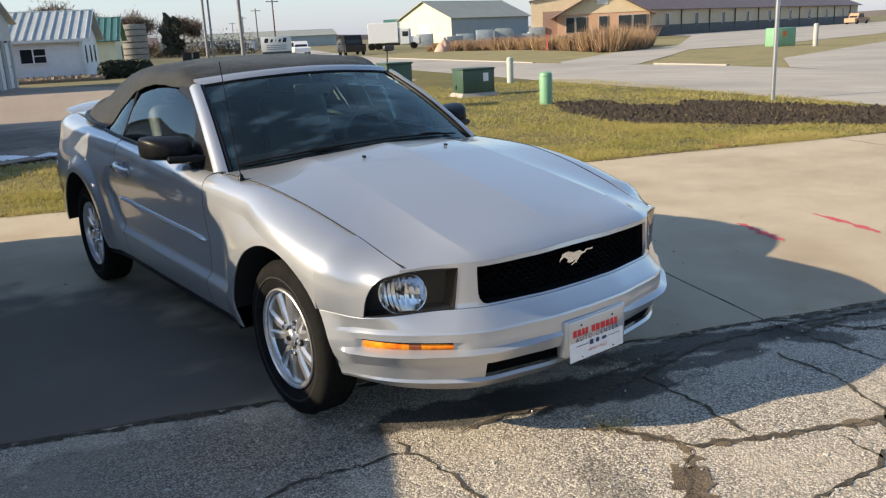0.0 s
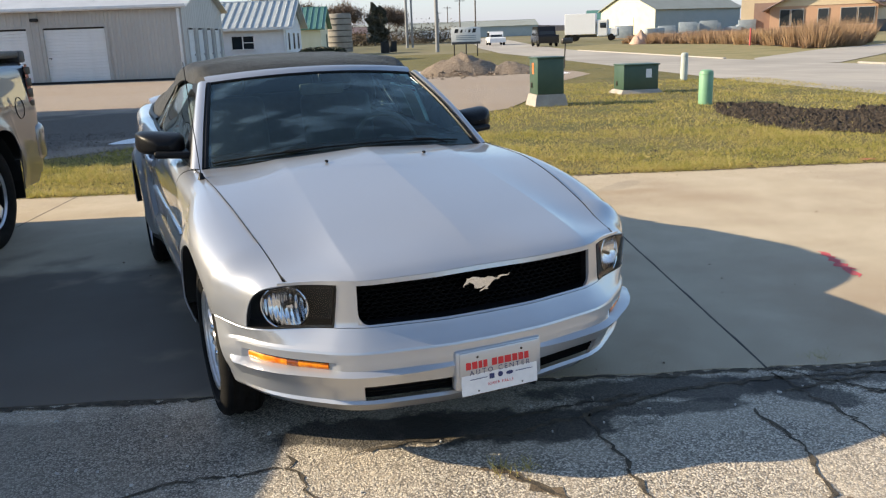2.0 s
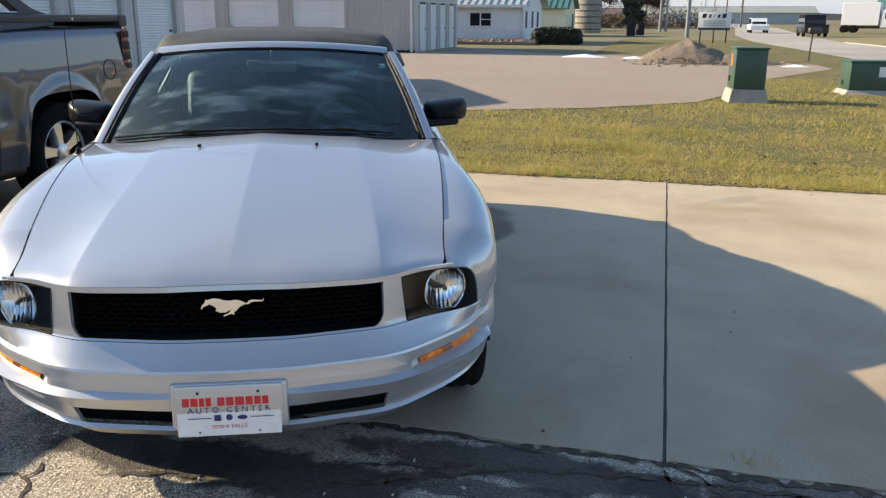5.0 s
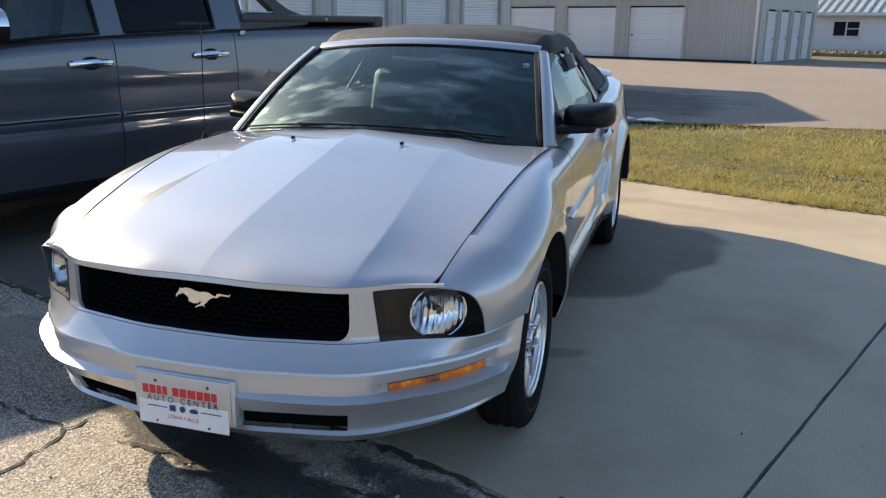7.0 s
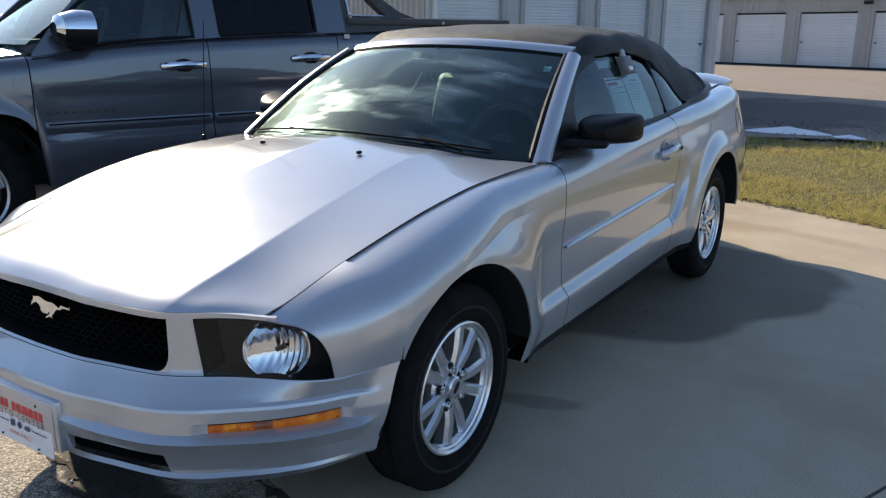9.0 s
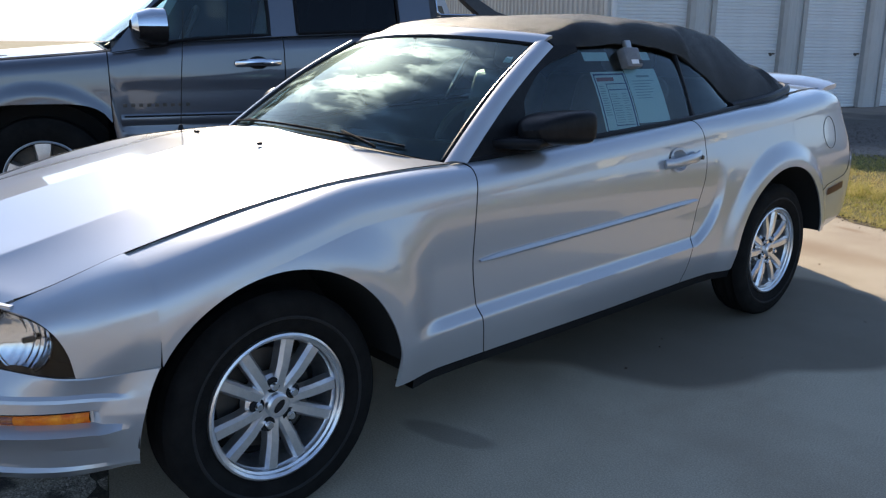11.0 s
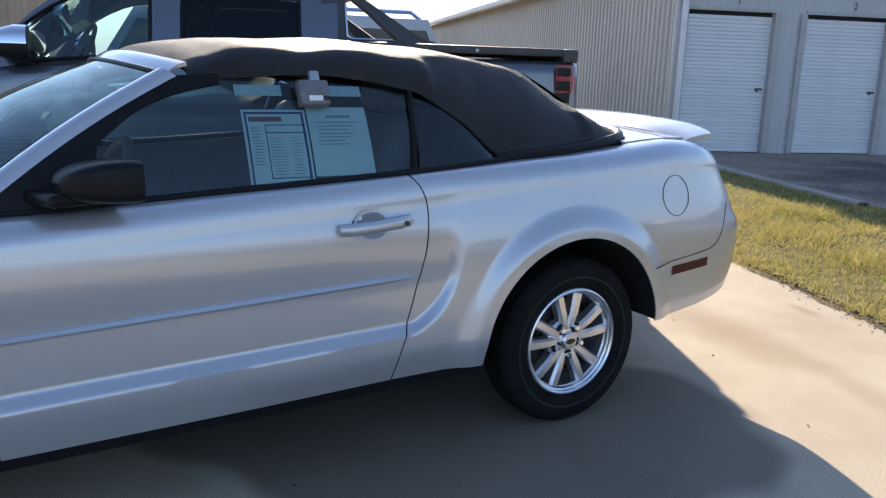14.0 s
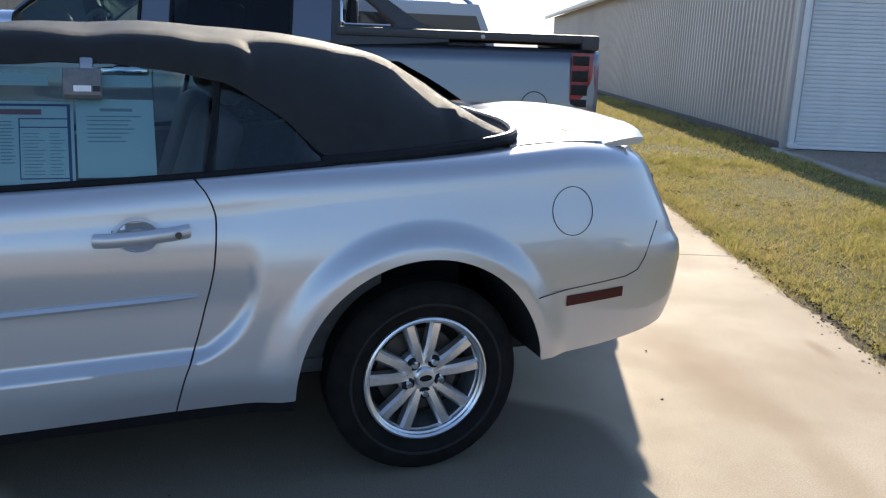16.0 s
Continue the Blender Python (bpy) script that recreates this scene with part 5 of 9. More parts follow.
        part("tail_light", side_of(box_geo((0.4, 3.745, 0.86), (0.24, 0.05, 0.13), 0.01)), RED_LENS, back)
    # dark inside of the shell
    part("underbody", join_geo(box_geo((0, 1.42, 0.27), (1.0, 3.9, 0.06), 0.02), box_geo((0, -0.15, 0.5), (0.84, 0.5, 0.36), 0.05), box_geo((0, 3.3, 0.6), (1.1, 0.8, 0.5), 0.05), box_geo((0, 1.36, 0.3), (1.58, 1.74, 0.06), 0.01)), DARK_VOID, car)
    # cabin
    part("dashboard", grid_geo(lambda u, v: (u * 0.72, 0.62 + 0.42 * v + 0.1 * u * u * (1 - v), 0.945 - 0.04 * u * u - 0.03 * v + (-0.2 * max(0, v - 0.8) / 0.2)), span(-1, 1, 12), span(0, 1, 10)), DASH, car, "grey dashboard")
    each_part("door_card", [grid_geo(lambda y, v: (q * 0.74, y, 0.35 + v * (car_ze(y) - 0.37)), span(0.8, 2.6, 6), [0, 1]) for q in (1, -1)], CABIN, car)
    part("cabin_floor", box_geo((0, 1.7, 0.36), (1.5, 2.0, 0.05), 0.01), CABIN, car)
    part("rear_bench", join_geo(box_geo((0, 2.35, 0.6), (1.2, 0.5, 0.2), 0.06, 3), moved(box_geo((0, 0, 0.25), (1.2, 0.14, 0.55), 0.05, 3), pose(0, 2.6, 0.62, -16))), LEATHER, car)
    build_seat(car, 0.36, 1.7, "driver_seat")
    build_seat(car, -0.36, 1.7, "passenger_seat")
    ring = [Vector((0.36 + 0.185 * math.cos(a), 0, 0.185 * math.sin(a))) for a in span(0, 2 * math.pi, 28)]
    tilt = Matrix.Translation((0.36, 1.16, 0.9)) @ Matrix.Rotation(radians(-24), 4, "X") @ Matrix.Translation((-0.36, 0, 0))
    wheel = part("steering_wheel", tube_geo([tilt @ p for p in ring], 0.016, 8, caps=False), CABIN, car, "dark steering wheel")
    part("wheel_spokes", join_geo(*[tube_geo([tilt @ Vector((0.36, 0, 0)), tilt @ Vector((0.36 + 0.18 * math.cos(a), 0, 0.18 * math.sin(a)))], 0.014, 6) for a in (0, math.pi, -math.pi / 2)], moved(lathe_geo([(0, 0.03), (0.05, 0.03), (0.06, 0.0)], 16), tilt @ Matrix.Translation((0.36, 0, 0)) @ Matrix.Rotation(radians(-90), 4, "Z"))), CABIN, wheel)
    part("inside_mirror", join_geo(box_geo((0, 1.17, 1.235), (0.25, 0.03, 0.06), 0.015), tube_geo([(0, 1.17, 1.25), (0, 1.2, 1.31)], 0.01, 6)), CABIN, car, "dark inside mirror")
    # wheels
    w = build_wheel()
    for i, (sx, y, turn) in enumerate(((1, 0, 43), (1, 1, 3), (-1, 0, 14), (-1, 1, 50))):
        m = Matrix.Translation((sx * 0.795, WHEEL_YS[y], WHEEL_Z)) @ Matrix.Rotation(0 if sx > 0 else math.pi, 4, "Z") @ Matrix.Rotation(radians(turn), 4, "X")
        o = w if i == 0 else copy_thing(w, m)
        o.matrix_basis = m
        o.parent = car
    return car


coupe = build_coupe()


def words_of(geo):
    """Two words of one line, parted at the widest gap between letters."""
    vs, fs = geo
    spans = sorted((min(vs[i][0] for i in f), max(vs[i][0] for i in f)) for f in fs)
    reach, best, cut = spans[0][1], 0.0, 0.0
    for a, b in spans:
        if a - reach > best:
            best, cut = a - reach, (a + reach) / 2
        reach = max(reach, b)
    out = []
    for left in (True, False):
        keep = [f for f in fs if (vs[f[0]][0] < cut) == left]
        ids = sorted({i for f in keep for i in f})
        at = {i: k for k, i in enumerate(ids)}
        out.append(([vs[i] for i in ids], [tuple(at[i] for i in f) for f in keep]))
    return out


def build_plate():
    """The dealer's show plate on the front bumper."""
    tilt = Matrix.Translation((-0.002, -0.877, 0.343)) @ Matrix.Rotation(radians(-3), 4, "X")
    plate = thing("show_plate", "white dealer plate with red and blue print screwed to the bumper", "sign")
    part("plate", moved(box_geo((0, 0.004, 0), (0.305, 0.004, 0.152), 0.0018, 1), tilt), WHITE_PLATE, plate)

    def ink(name, geo, m, y=-0.0005):
        part(name, moved(geo, tilt @ Matrix.Translation((0, y, 0))), m, plate, smooth=0)
    # the business name, as plain bars
    x = -0.134
    for wd in (0.024, 0.025, 0.019, 0.02, 0.0, 0.025, 0.026, 0.031, 0.025, 0.024, 0.022):
        if wd:
            ink("print_bar", flat_rect(x, x + wd - 0.004, 0.021, 0.051), RED_INK)
        x += wd if wd else 0.014
    for g in words_of(text_geo("AUTO CENTER", 0.026, 1.5)):
        ink("lettering", moved(g, Matrix.Translation((0, 0, 0.007))), BLUE_INK)
    for a, b in ((-0.12, -0.052), (0.062, 0.13)):
        ink("print_line", flat_rect(a, b, -0.019, -0.0165), BLUE_INK)
    ink("print_mark", flat_rect(-0.044, -0.024, -0.027, -0.008), BLUE_INK)
    ink("print_mark", ([(0.0 + 0.01 * math.cos(a), 0, -0.017 + 0.01 * math.sin(a)) for a in span(0, 2 * math.pi, 16)[:-1]], [tuple(range(16))]), BLUE_INK)
    ink("print_mark", ([(0.038 + 0.015 * math.cos(a), 0, -0.018 + 0.007 * math.sin(a)) for a in span(0, 2 * math.pi, 16)[:-1]], [tuple(range(16))]), BLUE_INK)
    for g in words_of(text_geo("IOWA FALLS", 0.0165, 1.15)):
        ink("lettering", moved(g, Matrix.Translation((0, 0, -0.046))), RED_INK)
    for sx, sz in ((-0.088, 0.063), (0.088, 0.063), (-0.088, -0.063), (0.088, -0.063)):
        r = 0.006 if sz > 0 else 0.0035
        part("screw", moved(lathe_geo([(0.0, 0.004), (r * 0.7, 0.003), (r, 0.0)], 10), tilt @ Matrix.Translation((sx, 0, sz)) @ Matrix.Rotation(radians(-90), 4, "Z")), STEEL_DARK, plate)


build_plate()

# ---- storage buildings ----
SIDING = surface("grey_siding", (0.4, 0.385, 0.36), (0.44, 0.425, 0.4), 1.2, 0.45, 0.1, c3=(0.36, 0.34, 0.315), scale3=0.3)
SIDING_BLUE = surface("door_wall_siding", (0.42, 0.42, 0.41), (0.46, 0.46, 0.45), 1.0, 0.5, 0.1)
DOOR_WHITE = surface("white_roll_door", (0.72, 0.73, 0.73), (0.66, 0.67, 0.67), 2.5, 0.45, vary=0.03)
TRIM_WHITE = surface("white_trim", (0.72, 0.72, 0.71), (0.66, 0.66, 0.65), 4, 0.5)
TRIM_GREY = surface("grey_trim", (0.36, 0.35, 0.33), (0.42, 0.41, 0.39), 4, 0.5)
ROOF_METAL = surface("pale_metal_roof", (0.6, 0.6, 0.59), (0.52, 0.52, 0.51), 1.5, 0.4, 0.3)
ROOF_BLUE = surface("galvanised_roof", (0.38, 0.42, 0.43), (0.45, 0.49, 0.5), 1.5, 0.5, 0.15)
ROOF_GREEN = surface("green_metal_roof", (0.08, 0.2, 0.165), (0.11, 0.24, 0.2), 2, 0.4, 0.2)
FOOTING = surface("stained_footing", (0.1, 0.09, 0.08), (0.16, 0.145, 0.125), 6, 0.9)
DARK_GAP = surface("dark_gap", (0.02, 0.02, 0.02), rough=0.9)
STEEL = surface("galvanised_steel", (0.45, 0.46, 0.47), (0.38, 0.39, 0.4), 12, 0.4, 0.8)
WHITE_WALL = surface("white_house_wall", (0.76, 0.77, 0.78), (0.7, 0.71, 0.72), 3, 0.7)
PANE = surface("dark_window_pane", (0.02, 0.025, 0.03), rough=0.06)


def frame_of(p, way):
    """x along the wall, y into it, z up."""
    w = Vector(way).normalized()
    back = Vector((-w.y, w.x, 0))
    m = Matrix(((w.x, back.x, 0, p[0]), (w.y, back.y, 0, p[1]), (0, 0, 1, 0), (0, 0, 0, 1)))
    return m


def ribbed_geo(x0, x1, z0, ztop, period=0.19, rib=0.028, raised=0.45):
    """A ribbed metal wall from x0 to x1, up to ztop(x)."""
    xs = []
    k = x0
    while k < x1:
        for f, y in ((0.0, 0.0), (1 - raised - 0.12, 0.0), (1 - raised, -rib), (0.88, -rib)):
            if k + f * period < x1:
                xs.append((k + f * period, y))
        k += period
    xs.append((x1, 0.0))
    vs = [(x, y, z0) for x, y in xs] + [(x, y, ztop(x)) for x, y in xs]
    n = len(xs)
    return vs, [(i, i + 1, i + 1 + n, i + n) for i in range(n - 1)]


def roll_door(w, h, parent, m, name="roll_door", slats=24):
    """A white roll-up door: a recess, slats, a latch."""
    d = part(name, moved(box_geo((w / 2, 0.12, h / 2), (w + 0.1, 0.04, h + 0.1)), m), DARK_GAP, parent, "white ribbed roll-up door, closed")
    hh = (h - 0.07) / slats
    sl = [(0, 0.0), (-0.012, 0.004), (-0.016, 0.5 * hh), (-0.012, hh - 0.012), (0.006, hh - 0.006), (0.006, hh)]
    vs = [(0, 0.085 + y, z) for y, z in sl] + [(w, 0.085 + y, z) for y, z in sl]
    me = mesh_of("slat", (vs, [(i, i + 6, i + 7, i + 1) for i in range(5)]), DOOR_WHITE, 0)
    for i in range(slats):
        s = new("slat", me)
        s.parent, s.matrix_basis = d, m @ Matrix.Translation((0, 0, i * hh))
    part("latch", moved(join_geo(box_geo((w - 0.13, 0.055, h * 0.46), (0.14, 0.02, 0.035), 0.004), box_geo((w - 0.16, 0.045, h * 0.46 - 0.02), (0.04, 0.03, 0.05), 0.006)), m), STEEL_DARK, d, "steel latch with padlock")
    return d


def wall_with_doors(x0, x1, z0, ztop, doors, period, rib):
    """Ribbed wall sections between and above the door openings."""
    out, x = [], x0
    for a, b, h in doors:
        if a - x > 0.02:
            out.append(ribbed_geo(x, a, z0, ztop, period, rib))
        out.append(ribbed_geo(a, b, h, ztop, period, rib))
        x = b
    if x1 - x > 0.02:
        out.append(ribbed_geo(x, x1, z0, ztop, period, rib))
    return out


def storage_a():
    b = thing("storage_building", "grey metal storage building with white numbered roll-up doors", "building")
    C = Vector((-7.133, 11.67, 0))
    L, EAVE, PEAK = 8.92, 3.29, 4.46
    gable = lambda x: EAVE + (PEAK - EAVE) * (1 - abs(x - L / 2) / (L / 2))
    m = frame_of(C, AN)
    doors = [(0.136 + 2.231 * i, 0.136 + 2.231 * i + 1.63, 2.43) for i in range(4)]
    for g in wall_with_doors(0, L, -0.03, gable, doors, 0.23, 0.012):
        part("wall", moved(g, m), SIDING_BLUE, b, smooth=0)
    for i, (x0, x1, h) in enumerate(doors):
        md = m @ Matrix.Translation((x0, 0, 0))
        d = roll_door(x1 - x0, h, b, md, slats=36)
        each_part("door_jamb", [moved(box_geo((-0.05, 0.02, h / 2), (0.11, 0.12, h)), md), moved(box_geo((x1 - x0 + 0.06, 0.02, h / 2), (0.13, 0.12, h)), md)], TRIM_GREY, d)
        part("door_head", moved(box_geo(((x1 - x0) / 2, 0.03, h + 0.03), (x1 - x0 - 0.005, 0.1, 0.06)), md), TRIM_GREY, d)
        part("unit_mark", moved(text_geo(str(i + 1), 0.17), md @ Matrix.Translation((0.92, -0.03, h + 0.165))), BLACK_INK, d, smooth=0)
    part("corner_trim", moved(box_geo((0.0, 0.0, EAVE / 2), (0.16, 0.13, EAVE + 0.02), 0.01), m), SIDING_BLUE, b)
    m2 = frame_of(C, -AU)
    # the long wall faces the lawn, so its inside is the other way
    g = ribbed_geo(0.08, 34, 0.05, lambda x: EAVE, 0.205, 0.032)
    part("wall", moved(([(x, -y, z) for x, y, z in g[0]], g[1]), m2), SIDING, b, smooth=0)
    part("wall_base", moved(box_geo((17, 0.02, 0.0), (34, 0.07, 0.2), 0.01), m2), FOOTING, b)
    part("downpipe", moved(join_geo(box_geo((0.03, -0.11, 1.64), (0.1, 0.08, 3.2), 0.02), box_geo((0.03, -0.17, 0.08), (0.1, 0.2, 0.09), 0.02)), m), TRIM_WHITE, b, "white downpipe")
    for s in (0, 1):
        def roof(u, v):
            x = -0.35 + 34.4 * u
            y = (0.5 - (L / 2 + 0.5) * v) if s == 0 else (-L - 0.35 + (L / 2 + 0.35) * v)
            z = EAVE + 0.04 - 0.35 * (PEAK - EAVE) / (L / 2) + (PEAK - EAVE) * (1 + 0.7 / L) * v
            return x, y, z
        part("roof", moved(thick(grid_geo(roof, span(0, 1, 40), span(0, 1, 4)), 0.05), m2), ROOF_METAL, b, smooth=0, fix=True)
    part("eave_trim", moved(box_geo((17, 0.45, EAVE - 0.02), (34.6, 0.14, 0.16), 0.02), m2), TRIM_WHITE, b)
    sign = thing("unit_sign", "white sign board mounted over the storage doors", "sign")
    part("board", moved(box_geo((4.95, -0.06, 3.3), (3.49, 0.06, 0.6), 0.01), m), TRIM_WHITE, sign)
    each_part("frame_rail", [moved(box_geo((4.95, -0.05, 2.98), (3.49, 0.09, 0.05)), m), moved(box_geo((3.18, -0.05, 3.3), (0.05, 0.09, 0.68)), m)], DARK_GAP, sign)


def storage_b():
    b = thing("storage_building", "long beige metal storage building with white garage doors", "building")
    C = Vector((3.35, 33.0, 0))
    L, D, EAVE, PEAK = 40.0, 7.6, 2.95, 4.1
    m = frame_of(C, -AU)
    flip = Matrix.Diagonal((1, -1, 1, 1))
    doors = [(3.2 + 3.16 * i, 3.2 + 3.16 * i + 2.5, 2.25) for i in range(11)]
    for g in wall_with_doors(0, L, 0, lambda x: EAVE, doors, 0.3, 0.03):
        part("wall", moved(([(x, -y, z) for x, y, z in g[0]], g[1]), m), SIDING, b, smooth=0)
    for x0, x1, h in doors:
        md = m @ flip @ Matrix.Translation((x0, 0, 0))
        d = roll_door(x1 - x0, h, b, md, slats=18)
        each_part("door_jamb", [moved(box_geo((-0.06, 0.02, h / 2), (0.12, 0.1, h)), md), moved(box_geo((x1 - x0 + 0.06, 0.02, h / 2), (0.12, 0.1, h)), md)], TRIM_GREY, d)
        part("door_head", moved(box_geo(((x1 - x0) / 2, 0.02, h + 0.05), (x1 - x0 + 0.24, 0.1, 0.1)), md), TRIM_GREY, d)
    m2 = frame_of(C, AN)
    gable = lambda x: EAVE + (PEAK - EAVE) * (1 - abs(x - D / 2) / (D / 2))
    sd = [(0.7 + 1.7 * i, 0.7 + 1.7 * i + 1.3, 2.1) for i in range(4)]
    for g in wall_with_doors(0, D, 0, gable, sd, 0.3, 0.02):
        part("wall", moved(g, m2), SIDING_BLUE, b, smooth=0)
    for x0, x1, h in sd:
        d = roll_door(x1 - x0, h, b, m2 @ Matrix.Translation((x0, 0, 0)), slats=18)
        each_part("door_jamb", [moved(box_geo((k, 0.0, h / 2), (0.08, 0.1, h)), m2 @ Matrix.Translation((x0, 0, 0))) for k in (-0.04, x1 - x0 + 0.04)], SIDING_BLUE, d)
    part("wall_base", moved(join_geo(box_geo((L / 2, 0.0, 0.03), (L, 0.12, 0.1))), m), DARK_GAP, b)
    part("downpipe", moved(box_geo((0.12, 0.1, 1.45), (0.1, 0.1, 2.9), 0.02), m), TRIM_WHITE, b, "white downpipe")
    part("eave_trim", moved(box_geo((L / 2, 0.28, EAVE + 0.02), (L + 0.5, 0.14, 0.16), 0.02), m), TRIM_WHITE, b, "white eave gutter")
    for x in (5.95, 15.4):
        part("wall_lamp", moved(box_geo((x, 0.12, 2.58), (0.3, 0.2, 0.14), 0.03), m), DARK_GAP, b)
    for s in (0, 1):
        ribs = []
        def roof(x, v):
            y = (0.35 - (D / 2 + 0.35) * v) if s == 0 else (-D - 0.35 + (D / 2 + 0.35) * v)
            return x, y, EAVE + 0.05 + (PEAK - EAVE) * (-0.09 + 1.09 * v)
        g = []
        deck = part("roof", moved(thick(grid_geo(roof, span(-0.3, L, 8), [0, 1]), 0.05), m), ROOF_METAL, b, "pale ribbed metal roof", smooth=0, fix=True)
        for k in range(int(L / 0.45)):
            x = -0.25 + 0.45 * k
            a, c = Vector(roof(x, 0)), Vector(roof(x, 1))
            g.append(tube_geo([a + Vector((0, 0, 0.03)), c + Vector((0, 0, 0.03))], 0.025, 4, caps=False))
        each_part("rib", [moved(q, m) for q in g], ROOF_METAL, deck, smooth=0)


storage_a()
storage_b()

# ---- slate grey four-door pickup beside the convertible ----
TR_WB, TR_HUB, TR_ARCH = 3.42, 0.405, 0.475
tr_w = curve([-4.45, -4.35, -4.15, -3.9, -3.4, -2.5, 0.0, 0.78, 0.96, 1.03, 1.06], [0.6, 0.8, 0.93, 0.975, 0.995, 1.0, 1.0, 1.0, 0.995, 0.975, 0.93])
tr_top = curve([-4.45, -4.3, -3.6, -3.0, -2.4, 0.0, 1.3], [1.0, 1.1, 1.17, 1.22, 1.3, 1.39, 1.4])


def tr_arch(y):
    z = 0.38 if -3.9 < y < 0.9 else 0.45
    for y0 in (0.0, -TR_WB):
        if abs(y - y0) < TR_ARCH:
            z = max(z, TR_HUB + 1.04 * (TR_ARCH ** 4 - abs(y - y0) ** 4) ** 0.25)
    return z


def tr_x(y, z):
    x = tr_w(y) - 0.035 * sstep(0.6 - z, 0.0, 0.25) - 0.03 * sstep(z, 0.95, 1.4)
    x -= 0.012 * (sstep(z, 0.7, 0.74) - sstep(z, 0.98, 1.05)) * sstep(-y, 0.55, 0.75) * (1 - sstep(-y, 2.85, 3.0))
    for y0 in (0.0, -TR_WB):
        d = math.hypot(y - y0, z - TR_HUB) - TR_ARCH - 0.03
        x += 0.022 * (1 - sstep(d, 0.03, 0.14))
    return x


def tr_at(y, s):
    zb, zt = tr_arch(y), tr_top(y)
    zs = zt - 0.1
    if s <= 1:
        z = zb + (zs - zb) * s
        return tr_x(y, z), y, z
    if s <= 2:
        a = (s - 1) * math.pi / 2
        x0 = tr_x(y, zs)
        return x0 - 0.1 * (1 - math.cos(a)), y, zs + 0.1 * math.sin(a)
    w = 3 - s
    x0 = tr_x(y, zs) - 0.1
    return x0 * w, y, zt + 0.06 * (1 - w * w)


def truck_wheel(parent, x, y, turn, sgn):
    m = Matrix.Translation((x, y, TR_HUB)) @ Matrix.Rotation(0 if sgn > 0 else math.pi, 4, "Z") @ Matrix.Rotation(radians(turn), 4, "X")
    w = new("wheel")
    w.parent, w.matrix_basis = parent, m
    tagged(w, "five-spoke alloy wheel with wide black tyre")
    part("tyre", lathe_geo([(0.23, 0.07), (0.26, 0.1), (0.32, 0.125), (0.375, 0.118), (0.4, 0.1), (0.405, 0.06), (0.398, 0.05), (0.405, 0.04), (0.405, -0.04), (0.398, -0.05), (0.405, -0.06), (0.4, -0.1), (0.32, -0.12), (0.23, -0.08)], 56, True), RUBBER, w)
    part("rim", lathe_geo([(0.235, -0.08), (0.236, 0.04), (0.24, 0.085), (0.252, 0.098), (0.262, 0.092), (0.255, 0.07), (0.245, -0.08)], 56, True), ALLOY, w)
    part("wheel_back", lathe_geo([(0.0, -0.02), (0.235, -0.02), (0.235, -0.03), (0.0, -0.03)], 32), STEEL_DARK, w)
    for i in range(5):
        vs, fs = [], []
        for r, h, xx in ((0.04, 0.03, 0.07), (0.13, 0.034, 0.08), (0.24, 0.05, 0.075)):
            vs += [(xx, -h, r), (xx, h, r), (xx - 0.03, h + 0.012, r), (xx - 0.07, h + 0.012, r), (xx - 0.07, -h - 0.012, r), (xx - 0.03, -h - 0.012, r)]
        for k in range(2):
            fs += [(k * 6 + j, k * 6 + (j + 1) % 6, (k + 1) * 6 + (j + 1) % 6, (k + 1) * 6 + j) for j in range(6)]
        part("spoke", moved((vs, fs), Matrix.Rotation(2 * math.pi * i / 5, 4, "X")), ALLOY, w, smooth=25, fix=True)
    part("hub", lathe_geo([(0.075, 0.0), (0.075, 0.075), (0.05, 0.09), (0.0, 0.092)], 28), ALLOY, w)


